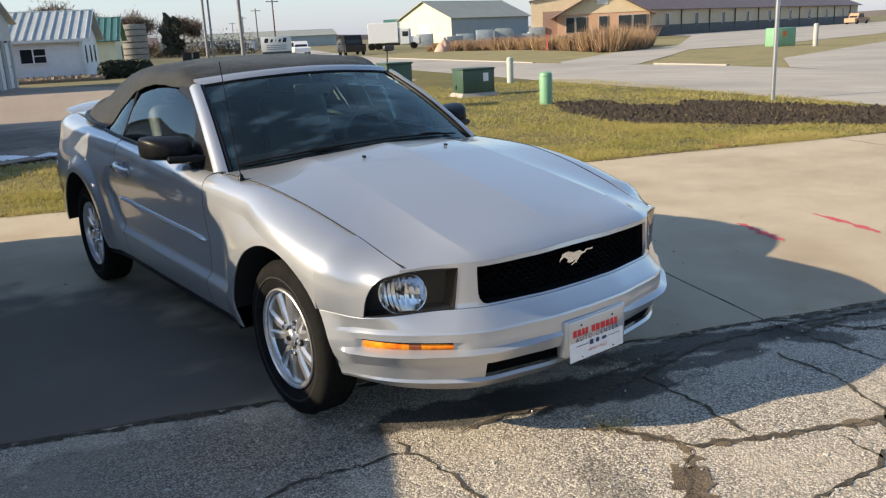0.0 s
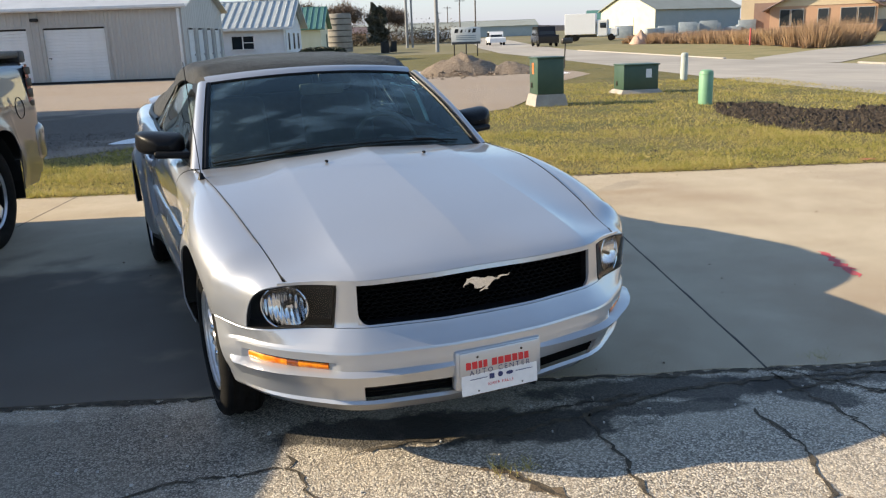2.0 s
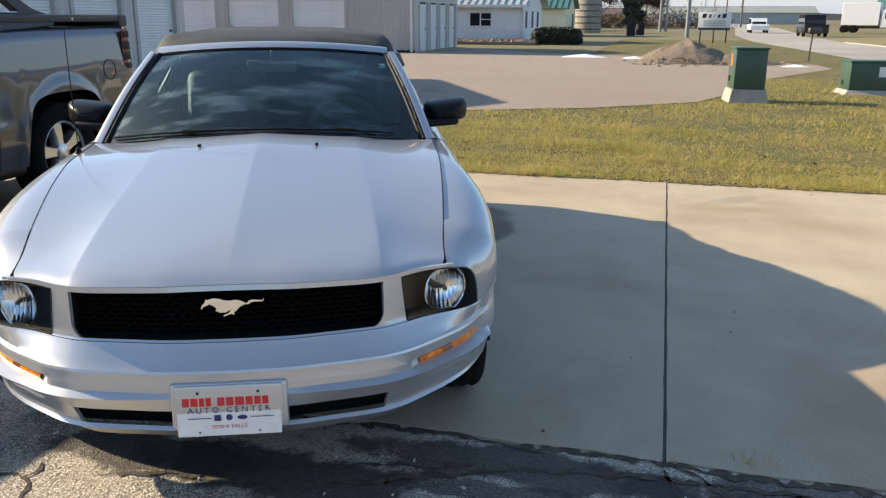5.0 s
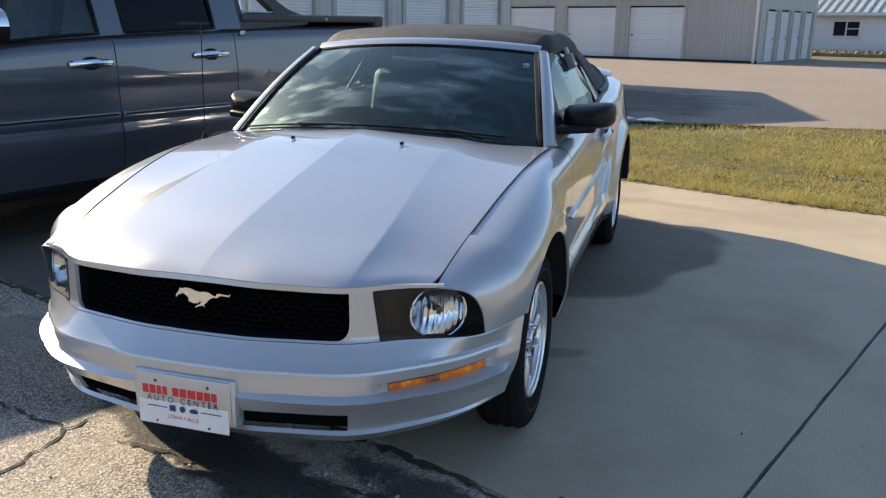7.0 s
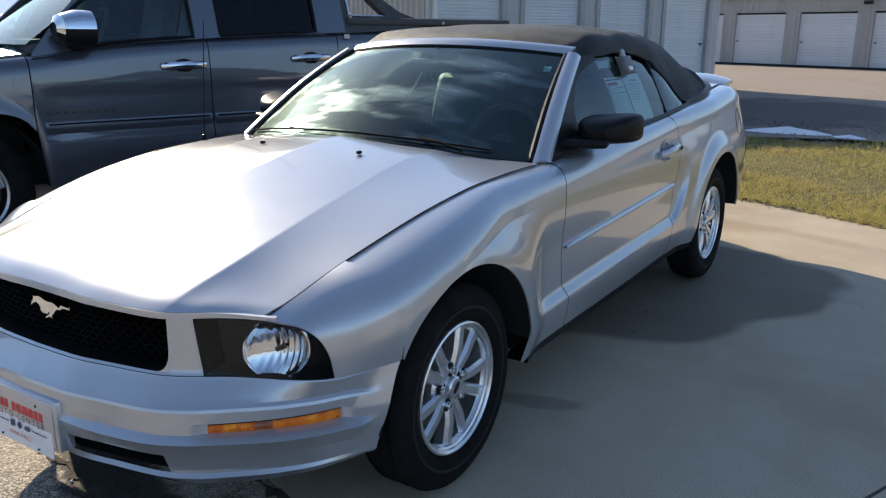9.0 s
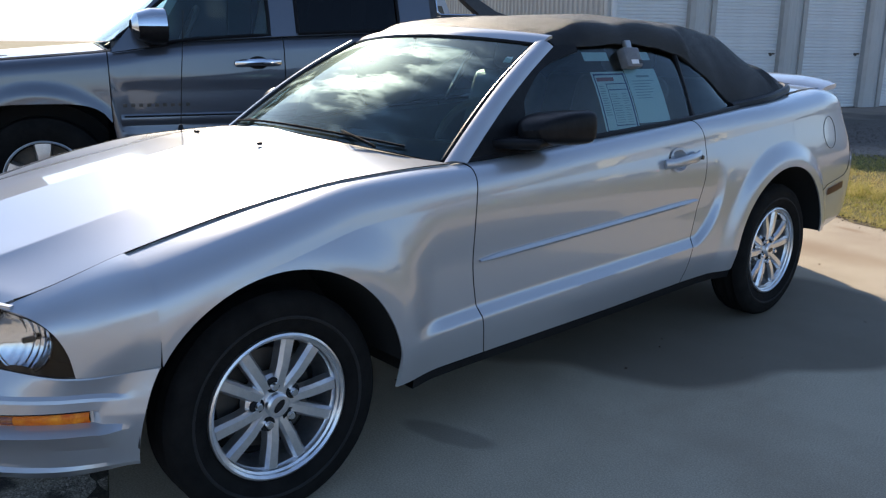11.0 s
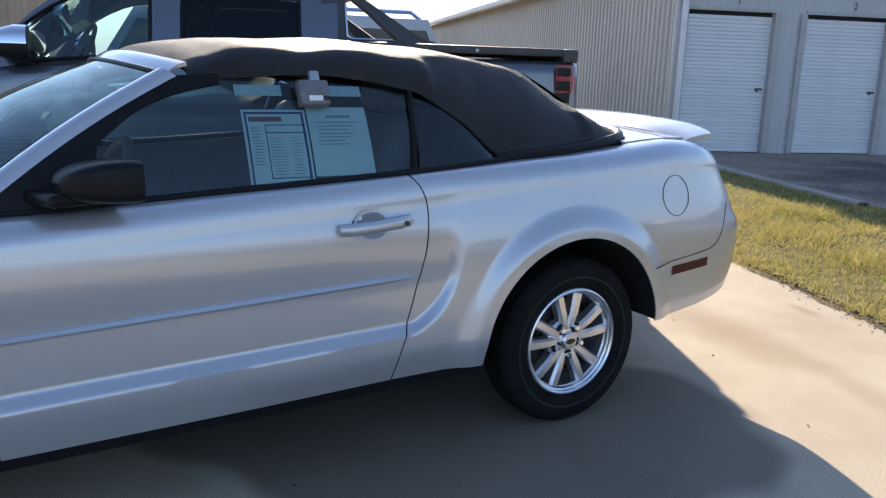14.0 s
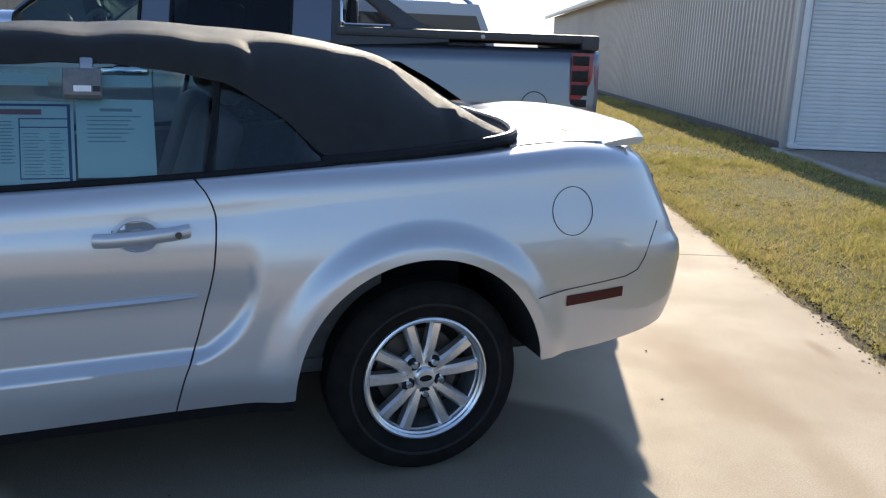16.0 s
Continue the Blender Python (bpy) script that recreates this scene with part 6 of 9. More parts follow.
def build_truck():
    tr = thing("pickup_truck", "slate grey four-door pickup with black bed cover parked beside the convertible", "truck")
    side = span(0, 1, 26) + span(1, 2, 5)[1:]
    cuts = {"front_fender": (-4.45, -2.985), "front_door": (-2.978, -1.832), "rear_door": (-1.825, -0.79), "bed_side": (-0.783, 1.06)}
    for sgn in (1, -1):
        of = (lambda g: g) if sgn > 0 else mirrored
        made = {}
        for name, (a, b) in cuts.items():
            n = max(12, int((b - a) / 0.045))
            made[name] = part(name, of(thick(flipped(grid_geo(tr_at, span(a, b, n), side)), -0.008)), SLATE, tr)
        for name, y0, y1, z0 in (("front_door", -2.16, -1.87, 1.15), ("rear_door", -1.18, -0.88, 1.185)):
            x = tr_x((y0 + y1) / 2, z0)
            h = part("handle", of(tube_geo([(x, y0, z0 - 0.004), (x + 0.035, y0 + 0.04, z0), (x + 0.04, (y0 + y1) / 2, z0 + 0.004), (x + 0.035, y1 - 0.04, z0 + 0.004), (x, y1, z0 + 0.004)], 0.025, 10)), CHROME, made[name], "chrome pull handle")
            cup = [(x + 0.004, (y0 + y1) / 2 + 0.07 * math.cos(a), z0 + 0.045 * math.sin(a)) for a in span(0, 2 * math.pi, 20)[:-1]]
            part("handle_cup", of((cup, [tuple(range(20))])), DARK_VOID, made[name])
        for name, y0, y1 in (("front_door", -2.93, -1.84), ("rear_door", -1.815, -0.8)):
            mold = thick(grid_geo(lambda y, v: (tr_x(y, 0.78) + 0.012 * math.sin(math.pi * (0.1 + 0.8 * v)), y, 0.745 + 0.075 * v), span(y0, y1, 12), span(0, 1, 5)), 0.006)
            part("door_moulding", of(mold), SLATE, made[name], fix=True)
            part("moulding_line", of(tube_geo([(tr_x(y, 0.8) + 0.014, y, 0.806) for y in span(y0 + 0.02, y1 - 0.02, 8)], 0.006, 6)), BLACK_TRIM, made[name])
        # the model name, as plain bars
        for k in range(9):
            y = -2.9 + 0.05 * k
            part("badge_bar", of(box_geo((tr_x(y, 0.88) + 0.004, y, 0.878), (0.006, 0.026, 0.022), 0.002)), STEEL_DARK, made["front_door"])
        part("trim_badge", of(box_geo((tr_x(-0.7, 1.45) + 0.002, -0.7, 1.34), (0.006, 0.05, 0.035), 0.002)), STEEL, made["bed_side"])
        # greenhouse
        gz0, gz1 = 1.29, 1.83
        sill = lambda y: tr_top(y) - 0.005
        fz = curve([-2.95, -2.7, -2.45, -2.2, -2.0, -0.6], [0.03, 0.45, 0.78, 0.97, 1.0, 1.0])

        def cab(y, v):
            z0 = sill(y)
            z1 = z0 + (1.845 - z0) * fz(y)
            z = z0 + (z1 - z0) * v
            f = (z - z0) / (1.845 - 1.3)
            return 0.955 - 0.17 * f - 0.02 * f * f, y, z
        ys = [-2.95, -2.88, -2.8, -2.72, -2.64, -2.56, -2.48, -2.4, -2.3, -2.2, -2.05, -1.92, -1.86, -1.79, -1.72, -1.6, -1.3, -1.0, -0.96, -0.88, -0.7]
        vs_ = [0.0, 0.03, 0.3, 0.6, 0.86, 0.9, 1.0]
        hole = lambda y, v: 0.03 < v < 0.86 and (-2.72 < y < -1.92 or -1.72 < y < -0.96)
        cabside = part("cab_side", of(thick(grid_geo(cab, ys, vs_, hole), 0.02)), SLATE, tr, fix=True)
        for a, b, mat_, nm in ((-2.72, -1.92, SIDE_GLASS, "front door window"), (-1.72, -0.96, PRIVACY, "dark rear door window")):
            part("window_glass", of(grid_geo(lambda y, v: tuple(Vector(cab(y, v)) + Vector((-0.01, 0, 0))), span(a, b, 8), [0.03, 0.3, 0.6, 0.86])), mat_, cabside, nm)
            edge = [cab(y, 0.03) for y in span(a, b, 8)] + [cab(b, v) for v in (0.3, 0.6, 0.86)] + [cab(y, 0.86) for y in span(b, a, 8)] + [cab(a, v) for v in (0.6, 0.3, 0.03)]
            part("window_seal", of(tube_geo([(x + 0.002, y, z) for x, y, z in edge], 0.013, 6, caps=False)), BLACK_TRIM, cabside)
        # sail panel over the bed, black with an open slot
        outer = [(-0.78, 1.36), (-0.2, 1.39), (0.06, 1.41), (0.06, 1.47), (-0.14, 1.53), (-0.42, 1.71), (-0.62, 1.84), (-0.82, 1.86)]
        slot = [(-0.64, 1.49), (-0.45, 1.49), (-0.3, 1.49), (-0.29, 1.51), (-0.36, 1.57), (-0.48, 1.68), (-0.6, 1.77), (-0.65, 1.75)]
        lean = lambda z: 0.945 - 0.3 * (z - 1.36)
        ring_v = [(lean(z), y, z) for y, z in outer] + [(lean(z), y, z) for y, z in slot]
        sail = part("sail_panel", of(thick((ring_v, [(i, (i + 1) % 8, (i + 1) % 8 + 8, i + 8) for i in range(8)]), 0.06)), CLADDING, tr, "black plastic sail panel with an open slot", fix=True)
        part("slot_trim", of(tube_geo([(lean(1.73) + 0.004, -0.645, 1.73), (lean(1.52) + 0.004, -0.638, 1.52), (lean(1.5) + 0.004, -0.61, 1.497), (lean(1.5) + 0.004, -0.32, 1.497)], 0.009, 6)), CHROME, sail)
        part("fuel_door", of(tube_geo([(tr_x(0.63 + 0.085 * math.cos(a), 1.03 + 0.085 * math.sin(a)) + 0.002, 0.63 + 0.085 * math.cos(a), 1.03 + 0.085 * math.sin(a)) for a in span(0, 2 * math.pi, 32)], 0.003, 6, caps=False)), DARK_VOID, made["bed_side"])
        part("tail_light", of(grid_geo(lambda u, v: (tr_x(0.9, 1.2) + 0.014 - 0.05 * u ** 3, 0.86 + 0.18 * u - 0.03 * u * v ** 4, 1.0 + 0.37 * v), span(0, 1, 6), span(0, 1, 4))), RED_LENS, tr, "tall red tail light")
        for zz, hh in ((1.05, 0.05), (1.135, 0.07), (1.222, 0.07), (1.32, 0.06)):
            part("lamp_bar", of(box_geo((tr_x(0.9, 1.2) + 0.004, 0.92, zz), (0.022, 0.11, hh), 0.003)), SMOKE, tr)
        mir = [(1.02 + 0.13 * math.copysign(abs(math.cos(a)) ** 0.8, math.cos(a)) * k, 0, 1.385 + 0.112 * math.copysign(abs(math.sin(a)) ** 0.8, math.sin(a)) * k) for k in (0.35, 0.75, 1.0, 1.0) for a in span(0, 2 * math.pi, 20)[:-1]]
        dep = (-2.82, -2.79, -2.7, -2.62)
        mv = [(x, dep[i // 20] + 0.15 * (x - 1.02), z) for i, (x, _, z) in enumerate(mir)]
        mf = [(k * 20 + i, k * 20 + (i + 1) % 20, (k + 1) * 20 + (i + 1) % 20, (k + 1) * 20 + i) for k in range(3) for i in range(20)] + [tuple(range(20)), tuple(range(60, 80))]
        mo = part("door_mirror", of((mv, mf)), BLACK_TRIM, tr, "black door mirror with chrome cap", fix=True)
        cap = [(1.02 + (x - 1.02) * 1.03, y - 0.006, 1.385 + (z - 1.385) * 1.03) for x, y, z in mv]
        part("mirror_cap", of((cap, [f for f in mf[:60] if min(cap[i][2] for i in f) > 1.35])), CHROME, mo, "chrome mirror cap")
        part("mirror_foot", of(box_geo((0.95, -2.68, 1.31), (0.14, 0.16, 0.09), 0.03)), BLACK_TRIM, mo)
        for y0, turn in ((0.0, 10), (-TR_WB, 0)):
            hg = grid_geo(lambda a, x: (x, y0 + (TR_ARCH + 0.05) * math.cos(a), TR_HUB - 0.02 + (TR_ARCH + 0.05) * math.sin(a)), span(0, math.pi, 20), [0.5, 0.8, 0.955])
            lid = [(0.5, y0 + (TR_ARCH + 0.05) * math.cos(a), TR_HUB - 0.02 + (TR_ARCH + 0.05) * math.sin(a)) for a in span(0, math.pi, 20)]
            part("wheel_housing", of(join_geo(hg, (lid, [tuple(range(21))]))), DARK_VOID, tr)
            truck_wheel(tr, sgn * 0.84, y0, turn, sgn)
        part("mud_flap", of(box_geo((0.86, 0.53, 0.46), (0.22, 0.02, 0.32), 0.005)), BLACK_TRIM, tr)
        part("sill", of(box_geo((0.9, -1.7, 0.36), (0.14, 2.4, 0.09), 0.03)), BLACK_TRIM, tr)
    part("hood", thick(grid_geo(lambda y, w: (w * (tr_x(y, 1.0) - 0.11), y, tr_top(y) + 0.05 * (1 - w * w) + 0.002), span(-4.4, -2.9, 16), span(-1, 1, 14)), 0.012), SLATE, tr, fix=True)
    part("grille_face", join_geo(box_geo((0, -4.4, 0.82), (1.5, 0.14, 0.5), 0.04), box_geo((0, -4.36, 0.5), (1.8, 0.25, 0.3), 0.06)), STEEL, tr)
    part("windshield", grid_geo(lambda u, v: (u * (0.86 - 0.12 * v), -2.98 + 0.78 * v + 0.1 * u * u * (1 - 0.5 * v) - 0.08, 1.29 + 0.55 * v), span(-1, 1, 12), span(0, 1, 6)), TRUCK_SHIELD, tr, "raked windshield")
    part("roof", thick(grid_geo(lambda y, w: (w * 0.775, y, 1.84 + 0.07 * (1 - w * w) * math.sin(math.pi * min(1, max(0.08, (y + 2.35) / 1.5 * 0.6 + 0.2)))), span(-2.3, -0.68, 14), span(-1, 1, 12)), 0.03), SLATE, tr, fix=True)
    part("rear_window", ([(-0.7, -0.7, 1.42), (0.7, -0.7, 1.42), (0.68, -0.68, 1.82), (-0.68, -0.68, 1.82)], [(0, 1, 2, 3)]), PRIVACY, tr)
    part("bed_cover", join_geo(box_geo((0, 0.16, 1.455), (1.88, 1.66, 0.06), 0.02), box_geo((0, 0.985, 1.435), (1.9, 0.12, 0.1), 0.02)), CLADDING, tr, "black hard bed cover")
    part("cover_knob", join_geo(*[moved(lathe_geo([(0.0, 0.012), (0.014, 0.008), (0.016, 0.0)], 12), Matrix.Translation((0.932, y, 1.45))) for y in (0.28,)]), STEEL, tr)
    part("tailgate", box_geo((0, 1.0, 1.02), (1.5, 0.09, 0.72), 0.02), SLATE, tr)
    part("rear_bumper", box_geo((0, 0.97, 0.72), (2.03, 0.24, 0.34), 0.07, 3), SLATE, tr, "body-coloured rear bumper")
    part("underbody", join_geo(box_geo((0, -1.5, 0.5), (1.5, 5.2, 0.22), 0.05), box_geo((0, -3.6, 0.8), (1.5, 1.2, 0.5), 0.05)), DARK_VOID, tr)
    part("cabin", join_geo(box_geo((0, -1.7, 1.0), (1.8, 2.3, 0.5), 0.05)), CABIN, tr)
    part("dashboard", box_geo((0, -2.75, 1.24), (1.7, 0.4, 0.14), 0.05), CABIN, tr)
    for x in (0.42, -0.42):
        seat = part("seat", moved(box_geo((0, 0, 0.3), (0.5, 0.15, 0.66), 0.06), pose(x, -1.75, 1.05, -14)), LEATHER_GREY, tr, "grey leather seat")
        part("headrest", moved(box_geo((0, 0, 0.74), (0.27, 0.1, 0.17), 0.04), pose(x, -1.75, 1.05, -14)), LEATHER_GREY, seat)
    ring = [pose(0.42, -2.42, 1.36, -25) @ Vector((0.19 * math.cos(a), 0, 0.19 * math.sin(a))) for a in span(0, 2 * math.pi, 24)]
    part("steering_wheel", tube_geo(ring, 0.017, 8, caps=False), CABIN, tr)
    each_part("roof_rail", [tube_geo([(x, -2.2, 1.87), (x, -2.1, 1.9), (x, -0.85, 1.91), (x, -0.75, 1.88)], 0.018, 8) for x in (0.66, -0.66)], BLACK_TRIM, tr)
    tr.matrix_basis = Matrix.Translation((-2.81, 4.018, 0)) @ Matrix.Rotation(radians(-18.2), 4, "Z") @ Matrix.Translation((0, 0.03, 0))
    return tr


truck = build_truck()

# ---- small things about the convertible ----


def door_pane(y, z, out):
    """A point of the driver's window, moved out of it by out."""
    bx, bz = car_xe(y) - 0.012, car_ze(y) + 0.004
    v = (z - bz) / (1.272 - bz)
    return bx + (0.632 - bx) * v + 0.012 * math.sin(math.pi * min(max(v, 0), 1)) + out, y, z


def window_papers():
    def rect(name, mat_, y0, y1, z0, z1, out, par):
        part(name, grid_geo(lambda y, z: door_pane(y, z, out), span(y0 - 0.035, y1 - 0.035, 4), span(z0, z1, 4)), mat_, par, smooth=0)
    form = thing("window_sticker", "printed price sheet with a dark border taped inside the window", "paper")
    rect("sheet", PAPER, 1.548, 1.752, 0.958, 1.185, -0.012, form)
    for y0, y1, z0, z1 in ((1.556, 1.744, 1.172, 1.178), (1.556, 1.562, 0.965, 1.178), (1.736, 1.744, 0.965, 1.178), (1.556, 1.744, 0.965, 0.969), (1.615, 1.738, 1.138, 1.141), (1.615, 1.738, 1.116, 1.119), (1.615, 1.618, 0.985, 1.14), (1.615, 1.738, 0.983, 0.986)):
        rect("border", BLUE_INK, y0, y1, z0, z1, -0.0105, form)
    rect("heading", FADED_RED, 1.568, 1.672, 1.15, 1.164, -0.0105, form)
    rnd = random.Random(4)
    for k in range(13):
        z = 1.1 - 0.0088 * k
        rect("print_row", GREY_INK, 1.626, 1.66 + rnd.uniform(0, 0.02), z, z + 0.0022, -0.0105, form)
        rect("print_row", GREY_INK, 1.69, 1.715 + rnd.uniform(0, 0.015), z, z + 0.0022, -0.0105, form)
        rect("print_row", GREY_INK, 1.57, 1.595 + rnd.uniform(0, 0.01), z + 0.03, z + 0.033, -0.0105, form)
    guide = thing("buyer_notice", "second printed sheet taped inside the window", "paper")
    rect("sheet", PAPER, 1.758, 1.962, 0.985, 1.192, -0.013, guide)
    rect("heading", GREY_INK, 1.82, 1.905, 1.16, 1.168, -0.0115, guide)
    for k in range(7):
        rect("print_row", GREY_INK, 1.785, 1.86 + 0.08 * rnd.random(), 1.145 - 0.011 * k, 1.148 - 0.011 * k, -0.0115, guide)
    # pale strips stand in for a band of reflection above the sheets
    for y0, y1 in ((1.54, 1.69), (1.8, 1.962)):
        slip = thing("paper_strip", "pale strip along the top of the window imitating a reflected band", "paper")
        rect("sheet", PAPER, y0, y1, 1.226, 1.258, -0.011, slip)
    box = thing("key_lockbox", "grey key lockbox hung over the top of the window", "lockbox")
    x, _, z = door_pane(1.745, 1.235, 0.026)
    part("body", moved(box_geo((0, 0, 0), (0.04, 0.1, 0.082), 0.008), pose(x, 1.745, z, 0, -24, 0)), LOCK_GREY, box)
    part("shackle", moved(box_geo((0.0, 0.012, 0.05), (0.022, 0.035, 0.05), 0.006), pose(x - 0.004, 1.745, z, 0, -24, 0)), STEEL, box, "steel shackle block")
    part("label_plate", moved(box_geo((0.021, 0.0, -0.022), (0.002, 0.045, 0.017)), pose(x, 1.745, z, 0, -24, 0)), WHITE_PLATE, box)
    part("label_plate", moved(box_geo((0.021, 0.036, -0.022), (0.002, 0.02, 0.015)), pose(x, 1.745, z, 0, -24, 0)), BLACK_INK, box)


window_papers()
STICKER = surface("pale_sticker", (0.35, 0.5, 0.5), rough=0.5)
part("inspection_sticker", ([(0.545, 1.165, 1.223), (0.575, 1.172, 1.222), (0.57, 1.195, 1.242), (0.54, 1.188, 1.243)], [(0, 1, 2, 3)]), STICKER, coupe, "small pale sticker on the windshield")

# ---- cracks, stains, marks on the ground ----
CRACK = surface("crack_dirt", (0.03, 0.025, 0.019), (0.11, 0.088, 0.062), 22, 0.95, bump=0.6, bump_scale=90)
RED_PAINT = surface("red_marking_paint", (0.6, 0.05, 0.07), (0.45, 0.12, 0.11), 60, 0.7)


def strip_geo(pts, width, z, seed, wob=0.35, step=0.03):
    """A ragged flat strip along a line of points."""
    rnd = random.Random(seed)
    line = []
    for (x0, y0), (x1, y1) in zip(pts, pts[1:]):
        n = max(2, int(math.hypot(x1 - x0, y1 - y0) / step))
        line += [(x0 + (x1 - x0) * k / n, y0 + (y1 - y0) * k / n) for k in range(n)]
    line.append(pts[-1])
    line = [(x + rnd.gauss(0, 0.009), y + rnd.gauss(0, 0.009)) for x, y in line]
    vs = []
    for i, (x, y) in enumerate(line):
        a, b = line[max(i - 1, 0)], line[min(i + 1, len(line) - 1)]
        d = Vector((b[0] - a[0], b[1] - a[1])).normalized() if a != b else Vector((1, 0))
        taper = min(1.0, 0.25 + 0.3 * min(i, len(line) - 1 - i))
        w = width * taper * (1 + wob * rnd.uniform(-1, 1.4)) / 2
        vs += [(x - d.y * w, y + d.x * w, z), (x + d.y * w, y - d.x * w, z)]
    return vs, [(2 * i, 2 * i + 1, 2 * i + 3, 2 * i + 2) for i in range(len(line) - 1)]


lot_ob = bpy.data.objects["asphalt_lot"]
CRACKS = [
    [(-0.69, -0.45), (-0.71, -0.54), (-0.7, -0.83), (-0.73, -1.0), (-0.8, -1.5), (-0.7, -2.2)],
    [(-0.06, -0.93), (0.02, -1.12), (0.07, -1.27), (0.35, -1.42), (0.8, -1.64), (1.3, -1.86), (2.0, -2.3)],
    [(0.45, -0.72), (0.41, -0.93), (0.37, -1.12), (0.28, -1.4)],
    [(1.07, -1.0), (1.03, -1.29), (0.85, -1.6), (0.55, -1.75), (0.3, -1.76), (0.06, -1.73), (-0.1, -1.9), (-0.2, -2.6)],
    [(1.4, -0.78), (1.38, -1.1), (1.32, -1.43), (1.25, -1.8)],
    [(0.07, -1.27), (-0.1, -1.36), (-0.2, -1.45), (-0.25, -1.8)],
    [(-0.74, -0.58), (-1.1, -0.5), (-1.4, -0.52), (-2.2, -0.3)],
    [(0.53, -1.56), (0.46, -1.78), (0.5, -2.1)],
    [(-0.5, -0.6), (-0.2, -0.63), (0.1, -0.75), (0.5, -0.74), (0.9, -0.72), (1.3, -0.8), (1.7, -0.95), (2.4, -1.25)],
    [(0.1, -0.62), (0.5, -0.64), (0.8, -0.69)], [(1.3, -0.95), (1.8, -1.0), (2.3, -1.15)], [(1.45, -0.75), (1.7, -1.2), (1.9, -1.5)],
    [(2.0, -1.05), (2.1, -1.5), (2.4, -1.9), (2.5, -2.6)], [(1.6, -1.1), (2.2, -1.4), (3.0, -1.7)], [(-1.35, -0.5), (-1.5, -1.1), (-1.4, -2.0)],
]
WIDTHS = [0.01, 0.017, 0.011, 0.014, 0.011, 0.008, 0.01, 0.007, 0.02, 0.014, 0.014, 0.014, 0.014, 0.012, 0.016]
for i, (pts, w) in enumerate(zip(CRACKS, WIDTHS)):
    part("crack", strip_geo(pts, w, -0.002, i + 20, 0.75), CRACK, lot_ob, smooth=0)
SAND = surface("sandy_dirt", (0.13, 0.095, 0.06), (0.22, 0.165, 0.11), 30, 0.95, bump=0.9, bump_scale=90, c3=(0.08, 0.06, 0.04), scale3=6.0)
part("dirt_drift", strip_geo([(-0.07, -1.3), (-0.13, -1.4), (-0.2, -1.5), (-0.27, -1.7), (-0.3, -2.0)], 0.085, -0.003, 64, 0.8), SAND, lot_ob, "sandy dirt washed along a crack", smooth=0)
part("dirt_drift", strip_geo([(-0.12, -0.9), (-0.03, -0.98), (0.06, -1.2), (0.02, -1.32), (-0.08, -1.36)], 0.03, -0.003, 65, 0.9), SAND, lot_ob, smooth=0)
part("dirt_drift", strip_geo([(0.1, -1.29), (0.35, -1.42), (0.8, -1.64), (1.3, -1.86)], 0.032, -0.003, 66, 0.9), SAND, lot_ob, smooth=0)
edge_pts = [lot(u, n - 0.02)[:2] for u, n in EDGE if -5 < u < 6]
part("edge_seam", strip_geo(edge_pts, 0.026, -0.0015, 77, 0.9), CRACK, lot_ob, "dark dirt-filled seam", smooth=0)
for i, pts in enumerate(([(3.19, 0.53), (3.05, 0.25), (2.91, -0.01)], [(3.84, 0.28), (3.7, -0.05), (3.56, -0.36)], [(4.57, 3.93), (4.62, 3.86)], [(4.79, 3.66), (4.86, 3.58)], [(5.37, 3.5), (5.46, 3.43)], [(6.6, 3.02), (6.75, 2.93)])):
    part("paint_mark", strip_geo(pts, 0.05 if i < 2 else 0.06, 0.002, 40 + i, 0.6), RED_PAINT, apron, "sprayed red marking", smooth=0)
LEAF = surface("dead_leaf", (0.06, 0.035, 0.02), (0.12, 0.075, 0.04), 20, 0.9, vary=0.3)
PEBBLE = surface("pebble", (0.4, 0.38, 0.35), (0.55, 0.53, 0.5), 20, 0.8, vary=0.25)


def scatter(name, label, category, spots, make, material):
    geos = [moved(make(i), Matrix.Translation((x, y, z)) @ Matrix.Rotation(a, 4, "Z")) for i, (x, y, z, a) in enumerate(spots)]
    ob = part(name, join_geo(*geos), material, None, label, smooth=0)
    return tagged(ob, label, category, "", "stuff")


rnd = random.Random(11)
spots = []
for _ in range(150):
    u, n = rnd.uniform(-7, 7), rnd.uniform(-2.4, 5.0)
    x, y, _ = lot(u, n)
    spots.append((x, y, 0.001, rnd.uniform(0, 6.28)))
for _ in range(160):
    u = rnd.uniform(-7, 7)
    x, y, _ = lot(u, 4.97 - abs(rnd.gauss(0, 0.09)))
    spots.append((x, y, 0.001, rnd.uniform(0, 6.28)))


def leaf_bit(i):
    r = random.Random(i)
    s = r.uniform(0.004, 0.013)
    return [(-s, 0, 0.002), (0, -s * 0.5, 0.0005), (s, 0, 0.003), (0, s * 0.6, 0.006)], [(0, 1, 2, 3)]


